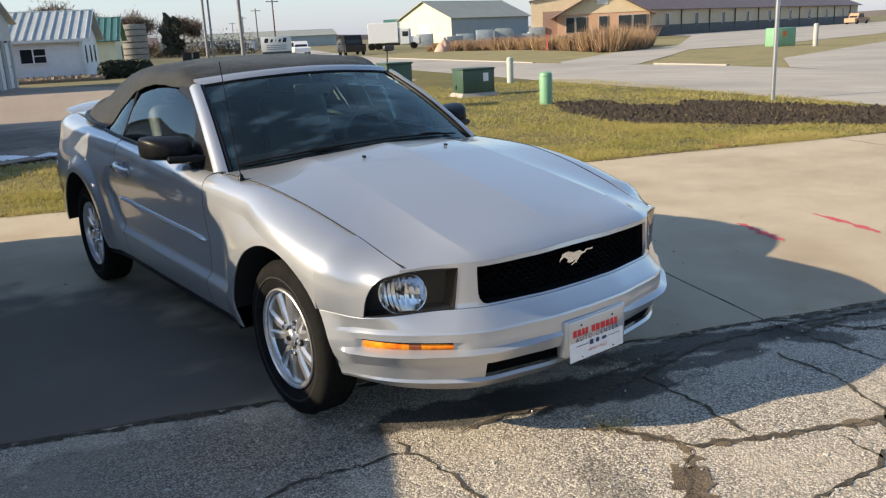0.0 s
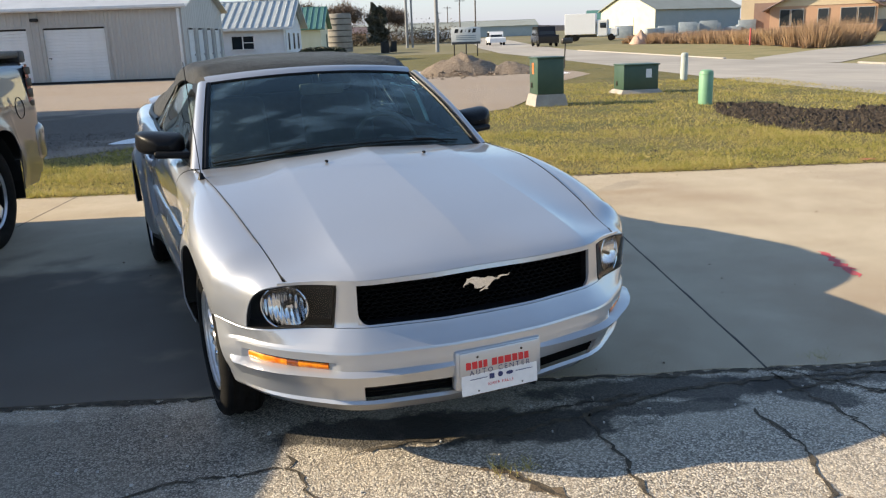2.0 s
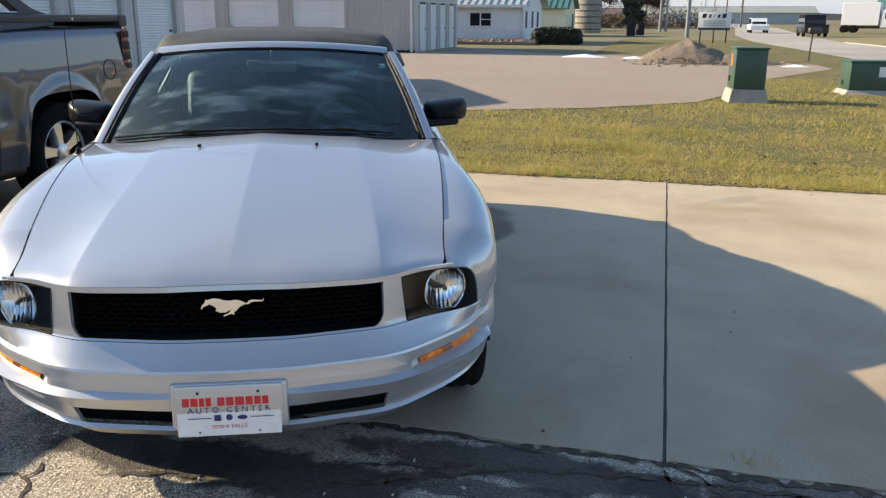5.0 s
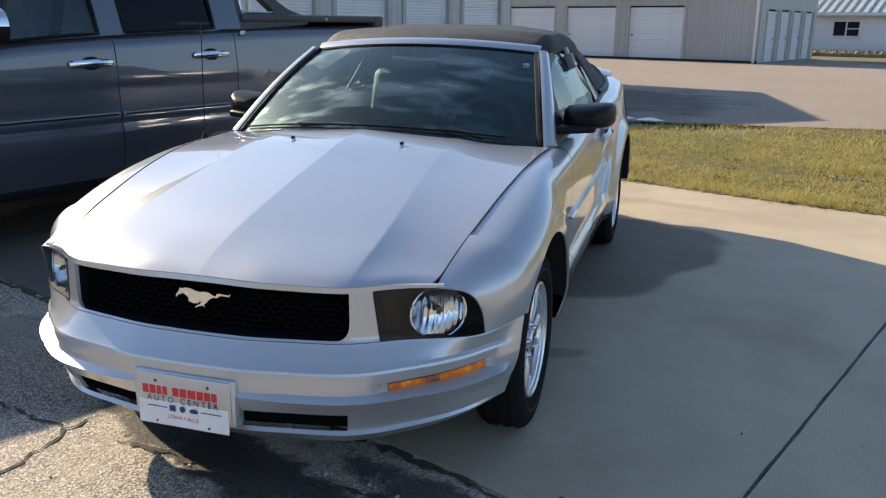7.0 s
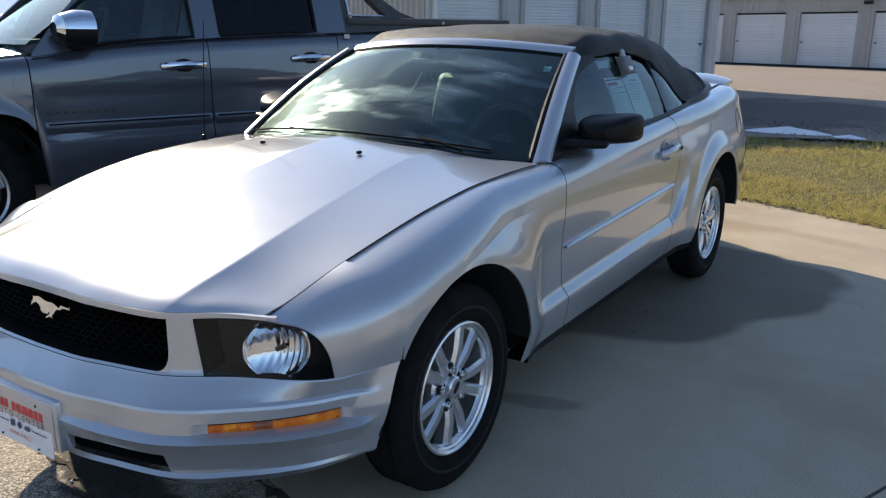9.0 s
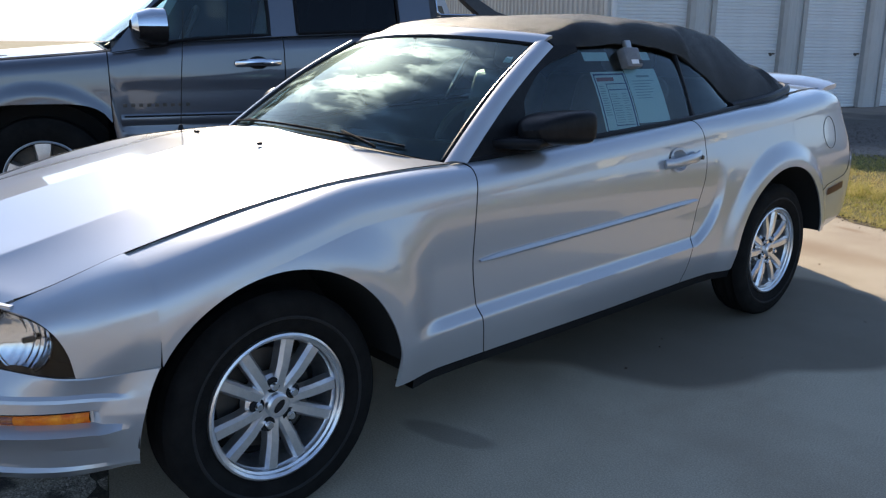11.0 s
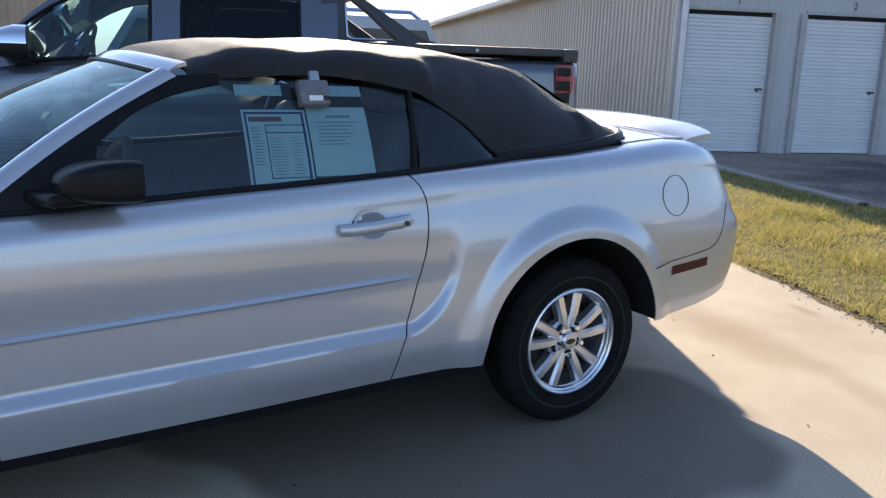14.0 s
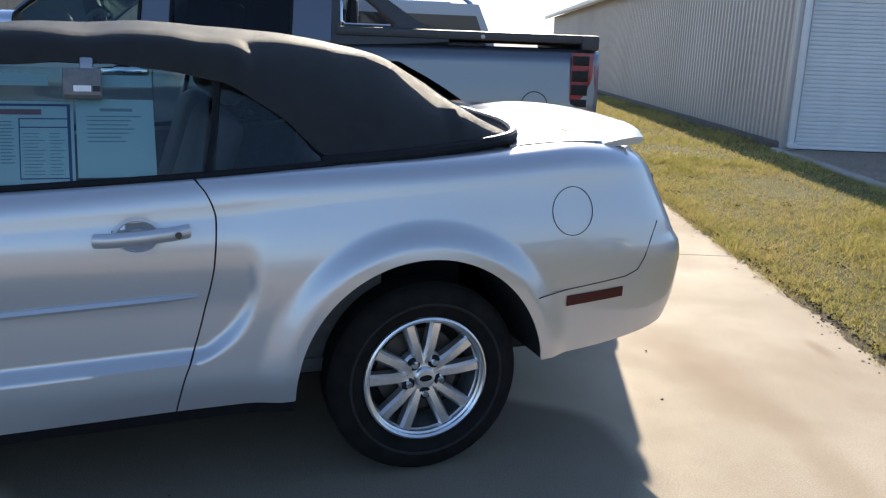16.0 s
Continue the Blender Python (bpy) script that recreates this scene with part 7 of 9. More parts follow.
scatter("leaf_litter", "bits of dead leaf and dirt on the pavement", "litter", spots, leaf_bit, LEAF)
spots = []
for _ in range(260):
    u, n = rnd.uniform(-3, 4), rnd.uniform(-2.8, -0.25)
    x, y, _ = lot(u, n)
    spots.append((x, y, -0.006, rnd.uniform(0, 6.28)))
scatter("loose_pebbles", "loose pale pebbles on the asphalt", "pebbles", spots, lambda i: box_geo((0, 0, 0.003), (0.008 + 0.01 * (i % 7 == 0), 0.006 + 0.006 * (i % 5 == 0), 0.007)), PEBBLE)
EDGE_DIRT = surface("edge_dirt", (0.05, 0.036, 0.022), (0.12, 0.085, 0.05), 40, 0.95, bump=0.8, bump_scale=70)
part("edge_dirt", strip_geo([lot(u, n - 0.012)[:2] for u, n in GRASS_NEAR if -12 < u < 10], 0.05, 0.0025, 91, 0.9), EDGE_DIRT, apron, "crumbly dirt and dead leaves along the lawn", smooth=0)
tuft_at = [(-0.04, -0.93), (1.72, -0.78), (0.05, -0.99)]

# ---- utility boxes on the lawn ----
GREEN_BOX = surface("green_enamel", (0.035, 0.075, 0.05), (0.045, 0.088, 0.058), 3, 0.45, c3=(0.055, 0.085, 0.06), scale3=1.0)
GREEN_POST = surface("pale_green_plastic", (0.16, 0.34, 0.2), (0.2, 0.38, 0.24), 4, 0.5)
ORANGE = surface("orange_sticker", (0.75, 0.16, 0.04), rough=0.5)
TURN = math.atan2(AU.y, AU.x)


def utility_cabinet(x, y, w, d, h, ped_h, pad, label, mark):
    m = Matrix.Translation((x, y, -0.02)) @ Matrix.Rotation(TURN + 0.12, 4, "Z")
    c = thing("utility_cabinet", label, "utility box", at=m)
    part("plinth", ([(sx * (w / 2 + pad), sy * (d / 2 + pad), 0) for sx, sy in ((-1, -1), (1, -1), (1, 1), (-1, 1))] + [(sx * (w / 2 + 0.02), sy * (d / 2 + 0.02), ped_h) for sx, sy in ((-1, -1), (1, -1), (1, 1), (-1, 1))],
                    [(0, 1, 5, 4), (1, 2, 6, 5), (2, 3, 7, 6), (3, 0, 4, 7), (4, 5, 6, 7)]), KERB, c, "pale concrete plinth", smooth=0)
    part("cabinet", box_geo((0, 0, ped_h + h / 2), (w, d, h), 0.015), GREEN_BOX, c)
    part("lid", box_geo((0, -0.01, ped_h + h + 0.012), (w + 0.04, d + 0.05, 0.035), 0.012), GREEN_BOX, c)
    part("hasp", box_geo((-w / 2 - 0.01, 0.1, ped_h + h * 0.25), (0.03, 0.06, 0.1), 0.006), STEEL_DARK, c)
    if mark == "orange":
        part("sticker", box_geo((-w / 2 - 0.003, 0.02, ped_h + h * 0.72), (0.004, 0.12, 0.22)), ORANGE, c, "orange warning sticker")
    else:
        part("sticker", box_geo((w * 0.22, -d / 2 - 0.003, ped_h + h * 0.66), (0.14, 0.004, 0.2)), WHITE_PLATE, c, "white notice sticker")
    return c


utility_cabinet(7.78, 11.55, 0.56, 0.6, 0.72, 0.24, 0.07, "dark green utility cabinet on a concrete plinth with an orange sticker", "orange")
utility_cabinet(11.05, 12.85, 0.86, 0.62, 0.56, 0.09, 0.1, "low dark green transformer box with a white notice", "white")


def bollard(x, y, r, h, material, label):
    b = thing("marker_post", label, "post", at=Matrix.Translation((x, y, -0.03)))
    prof = [(r, 0.0), (r, h - r * 0.5), (r * 0.9, h - r * 0.22), (r * 0.6, h - 0.03 * r), (0.0, h)]
    g = lathe_geo(prof, 20)
    part("body", moved(g, Matrix.Rotation(radians(-90), 4, "Y")), material, b)
    part("band", moved(lathe_geo([(r + 0.002, h * 0.86), (r + 0.004, h * 0.865), (r + 0.004, h * 0.88), (r + 0.002, h * 0.885)], 20), Matrix.Rotation(radians(-90), 4, "Y")), material, b)


bollard(10.1, 9.4, 0.135, 0.68, GREEN_POST, "pale green plastic marker post at the soil bed")
bollard(14.75, 15.5, 0.1, 0.78, surface("grey_green_post", (0.42, 0.47, 0.42), (0.36, 0.4, 0.36), 5, 0.6), "grey-green marker post near the road")
post = thing("sign_post", "tall thin galvanised steel post by the road", "post", at=Matrix.Translation((12.55, 5.72, -0.03)))
part("shaft", tube_geo([(0, 0, 0), (0, 0, 5.5)], 0.04, 14), STEEL, post)

# clods on the soil bed
SOIL_PTS = [(10.3, 9.4), (10.95, 8.9), (10.6, 7.4), (10.9, 6.6), (11.7, 7.2), (12.0, 6.2), (11.9, 4.8), (11.9, 3.0), (11.4, 1.8), (10.0, 2.0), (9.3, 3.2), (8.75, 4.2), (8.5, 4.9), (8.0, 5.4), (8.4, 6.5), (9.2, 8.1)]


def inside(px, py, poly):
    """Which of many points lie inside an outline."""
    out = np.zeros(len(px), bool)
    for (x0, y0), (x1, y1) in zip(poly, poly[1:] + poly[:1]):
        hit = ((y0 > py) != (y1 > py)) & (px < (x1 - x0) * (py - y0) / ((y1 - y0) or 1e-9) + x0)
        out ^= hit
    return out


def lumps(name, label, category, px, py, z, smin, smax, material, seed, flat=0.7):
    r = np.random.RandomState(seed)
    base = np.array([(1, 0, 0), (-1, 0, 0), (0, 1, 0), (0, -1, 0), (0, 0, 1), (0, 0, -0.6)], float)
    tri = [(0, 2, 4), (2, 1, 4), (1, 3, 4), (3, 0, 4), (2, 0, 5), (1, 2, 5), (3, 1, 5), (0, 3, 5)]
    vs, fs = [], []
    for i in range(len(px)):
        s = smin + (smax - smin) * r.rand() ** 3
        q = base * s * (0.6 + 0.8 * r.rand(6, 1)) * (1, 1, flat)
        a = r.rand() * 6.28
        k = len(vs)
        for v in q:
            vs.append((px[i] + v[0] * math.cos(a) - v[1] * math.sin(a), py[i] + v[0] * math.sin(a) + v[1] * math.cos(a), z[i] + v[2]))
        fs += [tuple(j + k for j in t) for t in tri]
    ob = part(name, (vs, fs), material, None, label, smooth=0)
    return tagged(ob, label, category, "", "stuff")


rs = np.random.RandomState(5)
px, py = rs.uniform(7.8, 12.2, 12000), rs.uniform(1.6, 9.6, 12000)
ok = inside(px, py, SOIL_PTS)
px, py = px[ok][:5200], py[ok][:5200]
gu, gn = rs.uniform(-10.8, -3.0, 5200), 8.1 + 3.4 * rs.rand(5200) ** 1.3
lumps("gravel_stones", "loose dark stones scattered over the gravel by the doors", "stones", AU.x * gu + AN.x * gn, AU.y * gu + AN.y * gn, np.full(5200, -0.012), 0.006, 0.035, GRAVEL, 21)
lumps("soil_clods", "dark clods and roots on the bare soil", "soil", px, py, np.full(len(px), -0.01), 0.015, 0.075, SOIL, 7)

# ---- gravel heap, snow, mailbox ----
HEAP = surface("heaped_gravel", (0.17, 0.13, 0.1), (0.27, 0.215, 0.165), 12, 0.95, bump=1.0, bump_scale=25, bump_size=0.05)
SNOW = surface("old_snow", (0.9, 0.9, 0.91), (0.84, 0.84, 0.85), 6, 0.7, bump=0.8, bump_scale=12, bump_size=0.05)


def mound(name, cx, cy, rx, ry, h, turn, material, label, category, seed, rough=0.18):
    def at(u, v):
        a = 2 * math.pi * u
        r = v
        edge = 1 + 0.18 * noise.noise((math.cos(a) * 1.3 + seed, math.sin(a) * 1.3, 0))
        x, y = rx * r * edge * math.cos(a), ry * r * edge * math.sin(a)
        z = h * (1 - r) ** 0.8 * (1 + 0.3 * noise.noise((x * 1.1 + seed, y * 1.1, 3))) + rough * h * (1 - r * r) * noise.noise((x * 3.3 + seed, y * 3.3, 1))
        return cx + x * math.cos(turn) - y * math.sin(turn), cy + x * math.sin(turn) + y * math.cos(turn), max(z, 0) * (r < 0.999) - 0.02
    ob = part(name, grid_geo(at, span(0, 1, 60), span(0, 1, 18)), material, None, label, smooth=25)
    return tagged(ob, label, category)


mound("dirt_mound", 12.1, 24.6, 1.6, 1.1, 0.85, -0.35, HEAP, "heap of loose tan gravel and dirt at the yard edge", "heap", 2)
mound("dirt_mound", 13.7, 23.9, 1.3, 0.9, 0.45, -0.35, HEAP, "low heap of broken gravel beside the larger one", "heap", 8)
rx_, ry_ = rs.normal(12.9, 1.3, 700), rs.normal(24.2, 0.7, 700)
lumps("heap_stones", "loose stones fallen round the gravel heap", "stones", rx_, ry_, np.maximum(0, 0.45 - 0.3 * np.hypot((rx_ - 12.2) / 1.3, ry_ - 24.6)), 0.03, 0.1, HEAP, 3)
for cx, cy, rx, ry, h, tt in ((-0.2, 10.7, 0.62, 0.2, 0.1, 0.1), (0.62, 10.55, 0.26, 0.1, 0.05, -0.1), (9.6, 28.6, 0.9, 0.3, 0.14, -0.3), (14.6, 21.9, 0.45, 0.2, 0.1, -0.3), (11.3, 27.6, 0.5, 0.25, 0.1, -0.3)):
    mound("snow_patch", cx, cy, rx, ry, h, tt, SNOW, "small melting bank of old snow on the ground", "snow", cx)
mb = thing("mailbox", "small dark mailbox on a post by the road", "mailbox", at=Matrix.Translation((17.0, 25.3, -0.03)))
part("post", tube_geo([(0, 0, 0), (0.05, 0, 1.0)], 0.03, 8), STEEL_DARK, mb)
part("box", box_geo((0.12, 0, 1.08), (0.5, 0.2, 0.22), 0.06), STEEL_DARK, mb)

# ---- houses, poles and businesses farther off ----
BRICK = surface("tan_brick", (0.42, 0.25, 0.16), (0.5, 0.31, 0.21), 8, 0.85, bump=0.3, bump_scale=20)
TAN_WALL = surface("tan_wall", (0.55, 0.44, 0.3), (0.6, 0.49, 0.34), 1, 0.8)
PALE_YELLOW = surface("pale_yellow_wall", (0.66, 0.62, 0.42), (0.72, 0.68, 0.5), 1, 0.7)
BROWN_ROOF = surface("brown_metal_roof", (0.13, 0.09, 0.085), (0.17, 0.12, 0.11), 0.6, 0.55)
GREY_ROOF = surface("grey_green_roof", (0.3, 0.31, 0.26), (0.35, 0.36, 0.31), 0.4, 0.5, 0.2)
BLUE_WALL = surface("blue_grey_wall", (0.3, 0.36, 0.38), (0.34, 0.4, 0.42), 0.5, 0.6)
WAINSCOT = surface("dark_wainscot", (0.05, 0.052, 0.06), (0.07, 0.07, 0.075), 1, 0.6)
SILO_GREY = surface("weathered_concrete", (0.22, 0.2, 0.17), (0.3, 0.27, 0.23), 2, 0.9, bump=0.3, bump_scale=5)
TAN_SIDING = surface("tan_vertical_siding", (0.3, 0.23, 0.16), (0.36, 0.28, 0.2), 3, 0.7)


def gabled(name, label, corner, way, L, D, eave, peak, wall, roof, over=0.4, ribs=0.0, base=0.0, category="house"):
    """A gabled building: its long wall runs from the corner along way, the gable end goes back from it."""
    b = thing(name, label, category)
    m = frame_of(corner, way) @ Matrix.Diagonal((1, -1, 1, 1))
    front = [(0, 0, base), (L, 0, base), (L, 0, eave), (0, 0, eave)]
    back = [(x, D, z) for x, _, z in front]
    vs = front + back + [(0, D / 2, peak), (L, D / 2, peak)]
    part("wall", moved((vs, [(0, 3, 2, 1), (4, 5, 6, 7), (0, 4, 7, 8, 3), (1, 2, 9, 6, 5)]), m), wall, b, smooth=0, fix=True)
    s = (peak - eave) / (D / 2)
    for k in (0, 1):
        def at(x, v, k=k):
            y = -over + (D / 2 + over) * v
            return x, y if k == 0 else D - y, eave + s * (y) + 0.06
        g = []
        deck = part("roof", moved(thick(grid_geo(at, span(-over, L + over, 2), [0, 1]), 0.09), m), roof, b, smooth=0, fix=True)
        if ribs:
            for i in range(int((L + 2 * over) / ribs)):
                x = -over + ribs * (i + 0.5)
                g.append(tube_geo([Vector(at(x, 0)) + Vector((0, 0, 0.05)), Vector(at(x, 1)) + Vector((0, 0, 0.05))], 0.035, 4, caps=False))
        each_part("rib", [moved(q, m) for q in g], roof, deck, smooth=0)
    return b, m


def window_on(b, m, x0, x1, z0, z1, y=0.0, frame_mat=None, panes=2, face="front", label=""):
    """A window with frame and panes, on the front wall or on the gable end."""
    turn = m if face == "front" else m @ Matrix.Rotation(radians(-90), 4, "Z") @ Matrix.Diagonal((-1, 1, 1, 1))
    w = part("window", moved(join_geo(box_geo(((x0 + x1) / 2, y - 0.03, z1), (x1 - x0 + 0.12, 0.1, 0.07)), box_geo(((x0 + x1) / 2, y - 0.05, z0), (x1 - x0 + 0.16, 0.14, 0.07)),
                                    *[box_geo((x, y - 0.03, (z0 + z1) / 2), (0.07, 0.1, z1 - z0)) for x in span(x0, x1, panes)]), turn), frame_mat or TRIM_WHITE, b, label, smooth=0)
    for a, c in zip(span(x0, x1, panes), span(x0, x1, panes)[1:]):
        part("pane", moved(box_geo(((a + c) / 2, y, (z0 + z1) / 2), (c - a, 0.03, z1 - z0)), turn), PANE, w, smooth=0)
    return w


# white house with its rock bed and hedge
house, hm = gabled("white_house", "small white house with a galvanised metal roof", (10.9, 46.2), -AU, 9.0, 7.5, 2.25, 3.75, WHITE_WALL, ROOF_BLUE, 0.45, 0.45)
w1 = window_on(house, hm, 1.9, 3.25, 0.95, 1.75)
part("sash_bar", moved(box_geo((2.24, -0.06, 1.35), (0.6, 0.04, 0.05)), hm), TRIM_WHITE, w1)
part("downpipe", moved(box_geo((0.1, -0.08, 1.1), (0.1, 0.1, 2.2), 0.02), hm), TRIM_WHITE, house)
part("fascia", moved(box_geo((4.5, -0.42, 2.12), (9.9, 0.06, 0.16)), hm), TRIM_WHITE, house)
for y0 in (1.2, 3.6, 5.8):
    part("gable_window", moved(join_geo(box_geo((0.02, y0, 1.35), (0.08, 0.7, 1.0))), hm), PANE, house, smooth=0)
part("side_door", moved(box_geo((0.02, 0.7, 1.0), (0.06, 0.6, 1.9), 0.01), hm), TRIM_WHITE, house)
rk = np.random.RandomState(2)
qx, qy = rk.uniform(-1, 8.5, 1500), rk.uniform(-2.2, -0.2, 1500)
pts = [hm @ Vector((a, b, 0)) for a, b in zip(qx, qy)]
lumps("rock_bed", "bed of rounded tan landscaping stones along the house", "stones", np.array([p.x for p in pts]), np.array([p.y for p in pts]), np.full(1500, 0.12), 0.06, 0.2, HEAP, 4, 0.8)
part_pad = part("rock_bed_soil", moved(box_geo((3.8, -1.2, 0.02), (9.8, 2.2, 0.2), 0.05), hm), HEAP)
tagged(part_pad, "raised gravel bed in front of the white house", "bed", "", "structure")

HEDGE_LEAF = surface("evergreen_leaf", (0.008, 0.016, 0.008), (0.02, 0.035, 0.015), 6, 0.6)


def leaf_cloud(n, place, size, seed):
    """n small leaves; place(r) gives each one's centre."""
    r = random.Random(seed)
    vs, fs = [], []
    for i in range(n):
        c = Vector(place(r))
        a = Vector((r.gauss(0, 1), r.gauss(0, 1), r.gauss(0, 1))).normalized() * size * r.uniform(0.6, 1.3)
        b = Vector((r.gauss(0, 1), r.gauss(0, 1), r.gauss(0, 1))).normalized() * size * r.uniform(0.4, 0.9)
        k = len(vs)
        vs += [tuple(c - a), tuple(c + b), tuple(c + a), tuple(c - b)]
        fs.append((k, k + 1, k + 2, k + 3))
    return vs, fs


hedge = thing("hedge", "clipped dark evergreen hedge beside the white house", "hedge")


def hedge_at(r):
    while True:
        x, y, z = r.uniform(-1.5, 1.5), r.uniform(-0.6, 0.6), r.uniform(0, 0.95)
        if (abs(x) / 1.5) ** 4 + (abs(y) / 0.6) ** 4 + (z / 0.95) ** 5 < 1:
            break
    q = Vector((12.6, 44.6, 0)) + AU * x + AN * y
    return q.x, q.y, z


part("foliage", leaf_cloud(7000, hedge_at, 0.07, 3), HEDGE_LEAF, hedge, smooth=0)
part("core", moved(box_geo((0, 0, 0.4), (2.7, 0.9, 0.75), 0.2, 3), Matrix.Translation((12.6, 44.6, 0)) @ Matrix.Rotation(TURN, 4, "Z")), HEDGE_LEAF, hedge)

green, gm = gabled("green_roofed_house", "cream outbuilding with a green metal roof", (18.6, 65.5), -AU, 9.0, 7.0, 2.35, 4.0, PALE_YELLOW, ROOF_GREEN, 0.4, 0.5)
part("garage_door", moved(box_geo((3.2, -0.02, 0.85), (2.2, 0.06, 1.7), 0.01), gm), TRIM_WHITE, green)
part("gable_door", moved(box_geo((0.02, 5.6, 0.9), (0.08, 0.9, 1.8)), gm), DARK_GAP, green)
part("plinth", moved(box_geo((4.5, -0.02, 0.2), (9.1, 0.1, 0.5)), gm), WAINSCOT, green)
silo = thing("old_silo", "weathered grey concrete silo with a flat top", "silo", at=Matrix.Translation((25.4, 82.0, 0)))
part("shaft", moved(lathe_geo([(1.35, -0.2), (1.35, 3.7), (1.25, 3.85), (0.0, 3.9)], 28), Matrix.Rotation(radians(-90), 4, "Y")), SILO_GREY, silo)
for i in range(6):
    part("hoop", moved(lathe_geo([(1.36, 0.3 + 0.6 * i), (1.39, 0.32 + 0.6 * i), (1.39, 0.38 + 0.6 * i), (1.36, 0.4 + 0.6 * i)], 28), Matrix.Rotation(radians(-90), 4, "Y")), STEEL_DARK, silo)

# roadside sign of the storage yard; its name is left as plain brush strokes
sgn = thing("yard_sign", "white roadside sign board with black brushed lettering on posts", "sign", at=Matrix.Translation((23.2, 47.0, 0)) @ Matrix.Rotation(radians(-27), 4, "Z"))
part("board", box_geo((0, 0, 1.3), (1.95, 0.08, 1.1), 0.01), TRIM_WHITE, sgn)
for k, (x, w, z, h) in enumerate(((-0.62, 0.3, 1.62, 0.26), (-0.28, 0.2, 1.6, 0.2), (-0.02, 0.1, 1.62, 0.16), (0.24, 0.2, 1.6, 0.2), (0.56, 0.28, 1.62, 0.26))):
    part("print_bar", prism_geo([(x - w / 2, z - h / 2), (x + w / 2 - 0.06, z - h / 2), (x + w / 2, z + h / 2), (x - w / 2 + 0.06, z + h / 2)], 0.01, Matrix.Translation((0, -0.052, 0))), BLACK_INK, sgn, smooth=0)
for z in (1.3, 1.18, 1.06):
    part("print_bar", box_geo((0.0, -0.046, z), (1.3, 0.01, 0.05)), GREY_INK, sgn)
part("print_bar", box_geo((0.0, -0.046, 0.83), (1.9, 0.01, 0.15)), WAINSCOT, sgn)
for x in (-0.8, 0.0, 0.75):
    part("post", box_geo((x, 0.06, 0.6), (0.08, 0.08, 1.3), 0.01), STEEL_DARK, sgn)


def pole(x, y, r, h, material, label, arm=False):
    p = thing("utility_pole", label, "pole", "utility poles", at=Matrix.Translation((x, y, -0.05)))
    part("shaft", tube_geo([(0, 0, 0), (0, 0, h)], r, 12, r * 0.7), material, p)
    if arm:
        part("crossarm", box_geo((0, 0, h - 0.5), (2.4, 0.12, 0.14)), material, p)
    return p


POLE_GREY = surface("grey_steel_pole", (0.2, 0.205, 0.215), (0.25, 0.255, 0.26), 2, 0.6, 0.2)
POLE_WOOD = surface("dark_wood_pole", (0.1, 0.085, 0.075), (0.16, 0.14, 0.12), 3, 0.9)
pole(28.0, 62.5, 0.17, 11, POLE_GREY, "thick grey steel utility pole beside the road")
pole(36.7, 89.3, 0.13, 12, POLE_GREY, "grey steel pole beside a darker one")
pole(36.1, 89.5, 0.17, 12, POLE_GREY, "pale grey steel pole")
for d in (150, 190, 240, 300):
    q = Vector(lot(19, 0)) + AN * d
    pole(q.x - 6, q.y, 0.16, 9, POLE_WOOD, "wooden power pole along the road", True)
for x, y in ((24.5, 66.0), (26.2, 68.5)):
    b = thing("refuse_bin", "small dark refuse bin by the verge", "bin", at=Matrix.Translation((x, y, 0)))
    part("body", box_geo((0, 0, 0.45), (0.6, 0.6, 0.9), 0.05), DARK_GAP, b)
    part("lid", box_geo((0, 0, 0.93), (0.66, 0.66, 0.08), 0.03), DARK_GAP, b)

# across the road
shop, pm = gabled("brick_shop", "brick shop with a broad tan gable front and dark windows", (80.6, 77.0), (0.76, 0.653, 0), 22.0, 12.1, 3.25, 6.4, BRICK, BROWN_ROOF, 0.9, category="shop")
part("gable_panel", moved(([(-0.06, 0.1, 3.3), (-0.06, 12.0, 3.3), (-0.06, 6.05, 6.3)], [(0, 1, 2)]), pm), TAN_WALL, shop, smooth=0)
for y0, y1 in ((0.1, 0.19), (0.21, 0.32), (0.46, 0.55), (0.67, 0.81), (0.83, 0.97)):
    w = part("window", moved(box_geo((-0.05, 12.1 * (y0 + y1) / 2, 1.9), (0.1, 12.1 * (y1 - y0) + 0.15, 2.1)), pm), TRIM_GREY, shop, smooth=0)
    part("pane", moved(box_geo((-0.1, 12.1 * (y0 + y1) / 2, 1.9), (0.04, 12.1 * (y1 - y0), 1.95)), pm), PANE, w, smooth=0)
part("gable_sign", moved(box_geo((-0.1, 6.0, 4.9), (0.08, 1.5, 1.0), 0.03), pm), TRIM_WHITE, shop, "pale oval sign on the gable")
part("rake_board", moved(tube_geo([(-0.9, -0.6, 2.95), (-0.9, 6.05, 6.42), (-0.9, 12.7, 2.95)], 0.1, 4), pm), BROWN_ROOF, shop, smooth=0)
wing_way = Vector((171.0 - 87.5, 75.0 - 64.0, 0)).normalized()
wing, wm = gabled("long_shed", "long tan shed with dark wainscot and brown metal roof", (171.0, 80.0), -wing_way, 81.7, 16.0, 3.7, 7.0, TAN_WALL, BROWN_ROOF, 0.7, category="shed")
part("wainscot", moved(box_geo((40.8, -0.06, 0.7), (81.6, 0.12, 1.4)), wm), WAINSCOT, wing)
for k in range(9):
    x = 76 - 8.5 * k
    window_on(wing, wm, x, x + 1.1, 1.25, 2.95, frame_mat=TRIM_WHITE, panes=1)
    part("downpipe", moved(box_geo((x - 3.4, -0.12, 1.9), (0.16, 0.12, 3.6)), wm), WAINSCOT, wing)
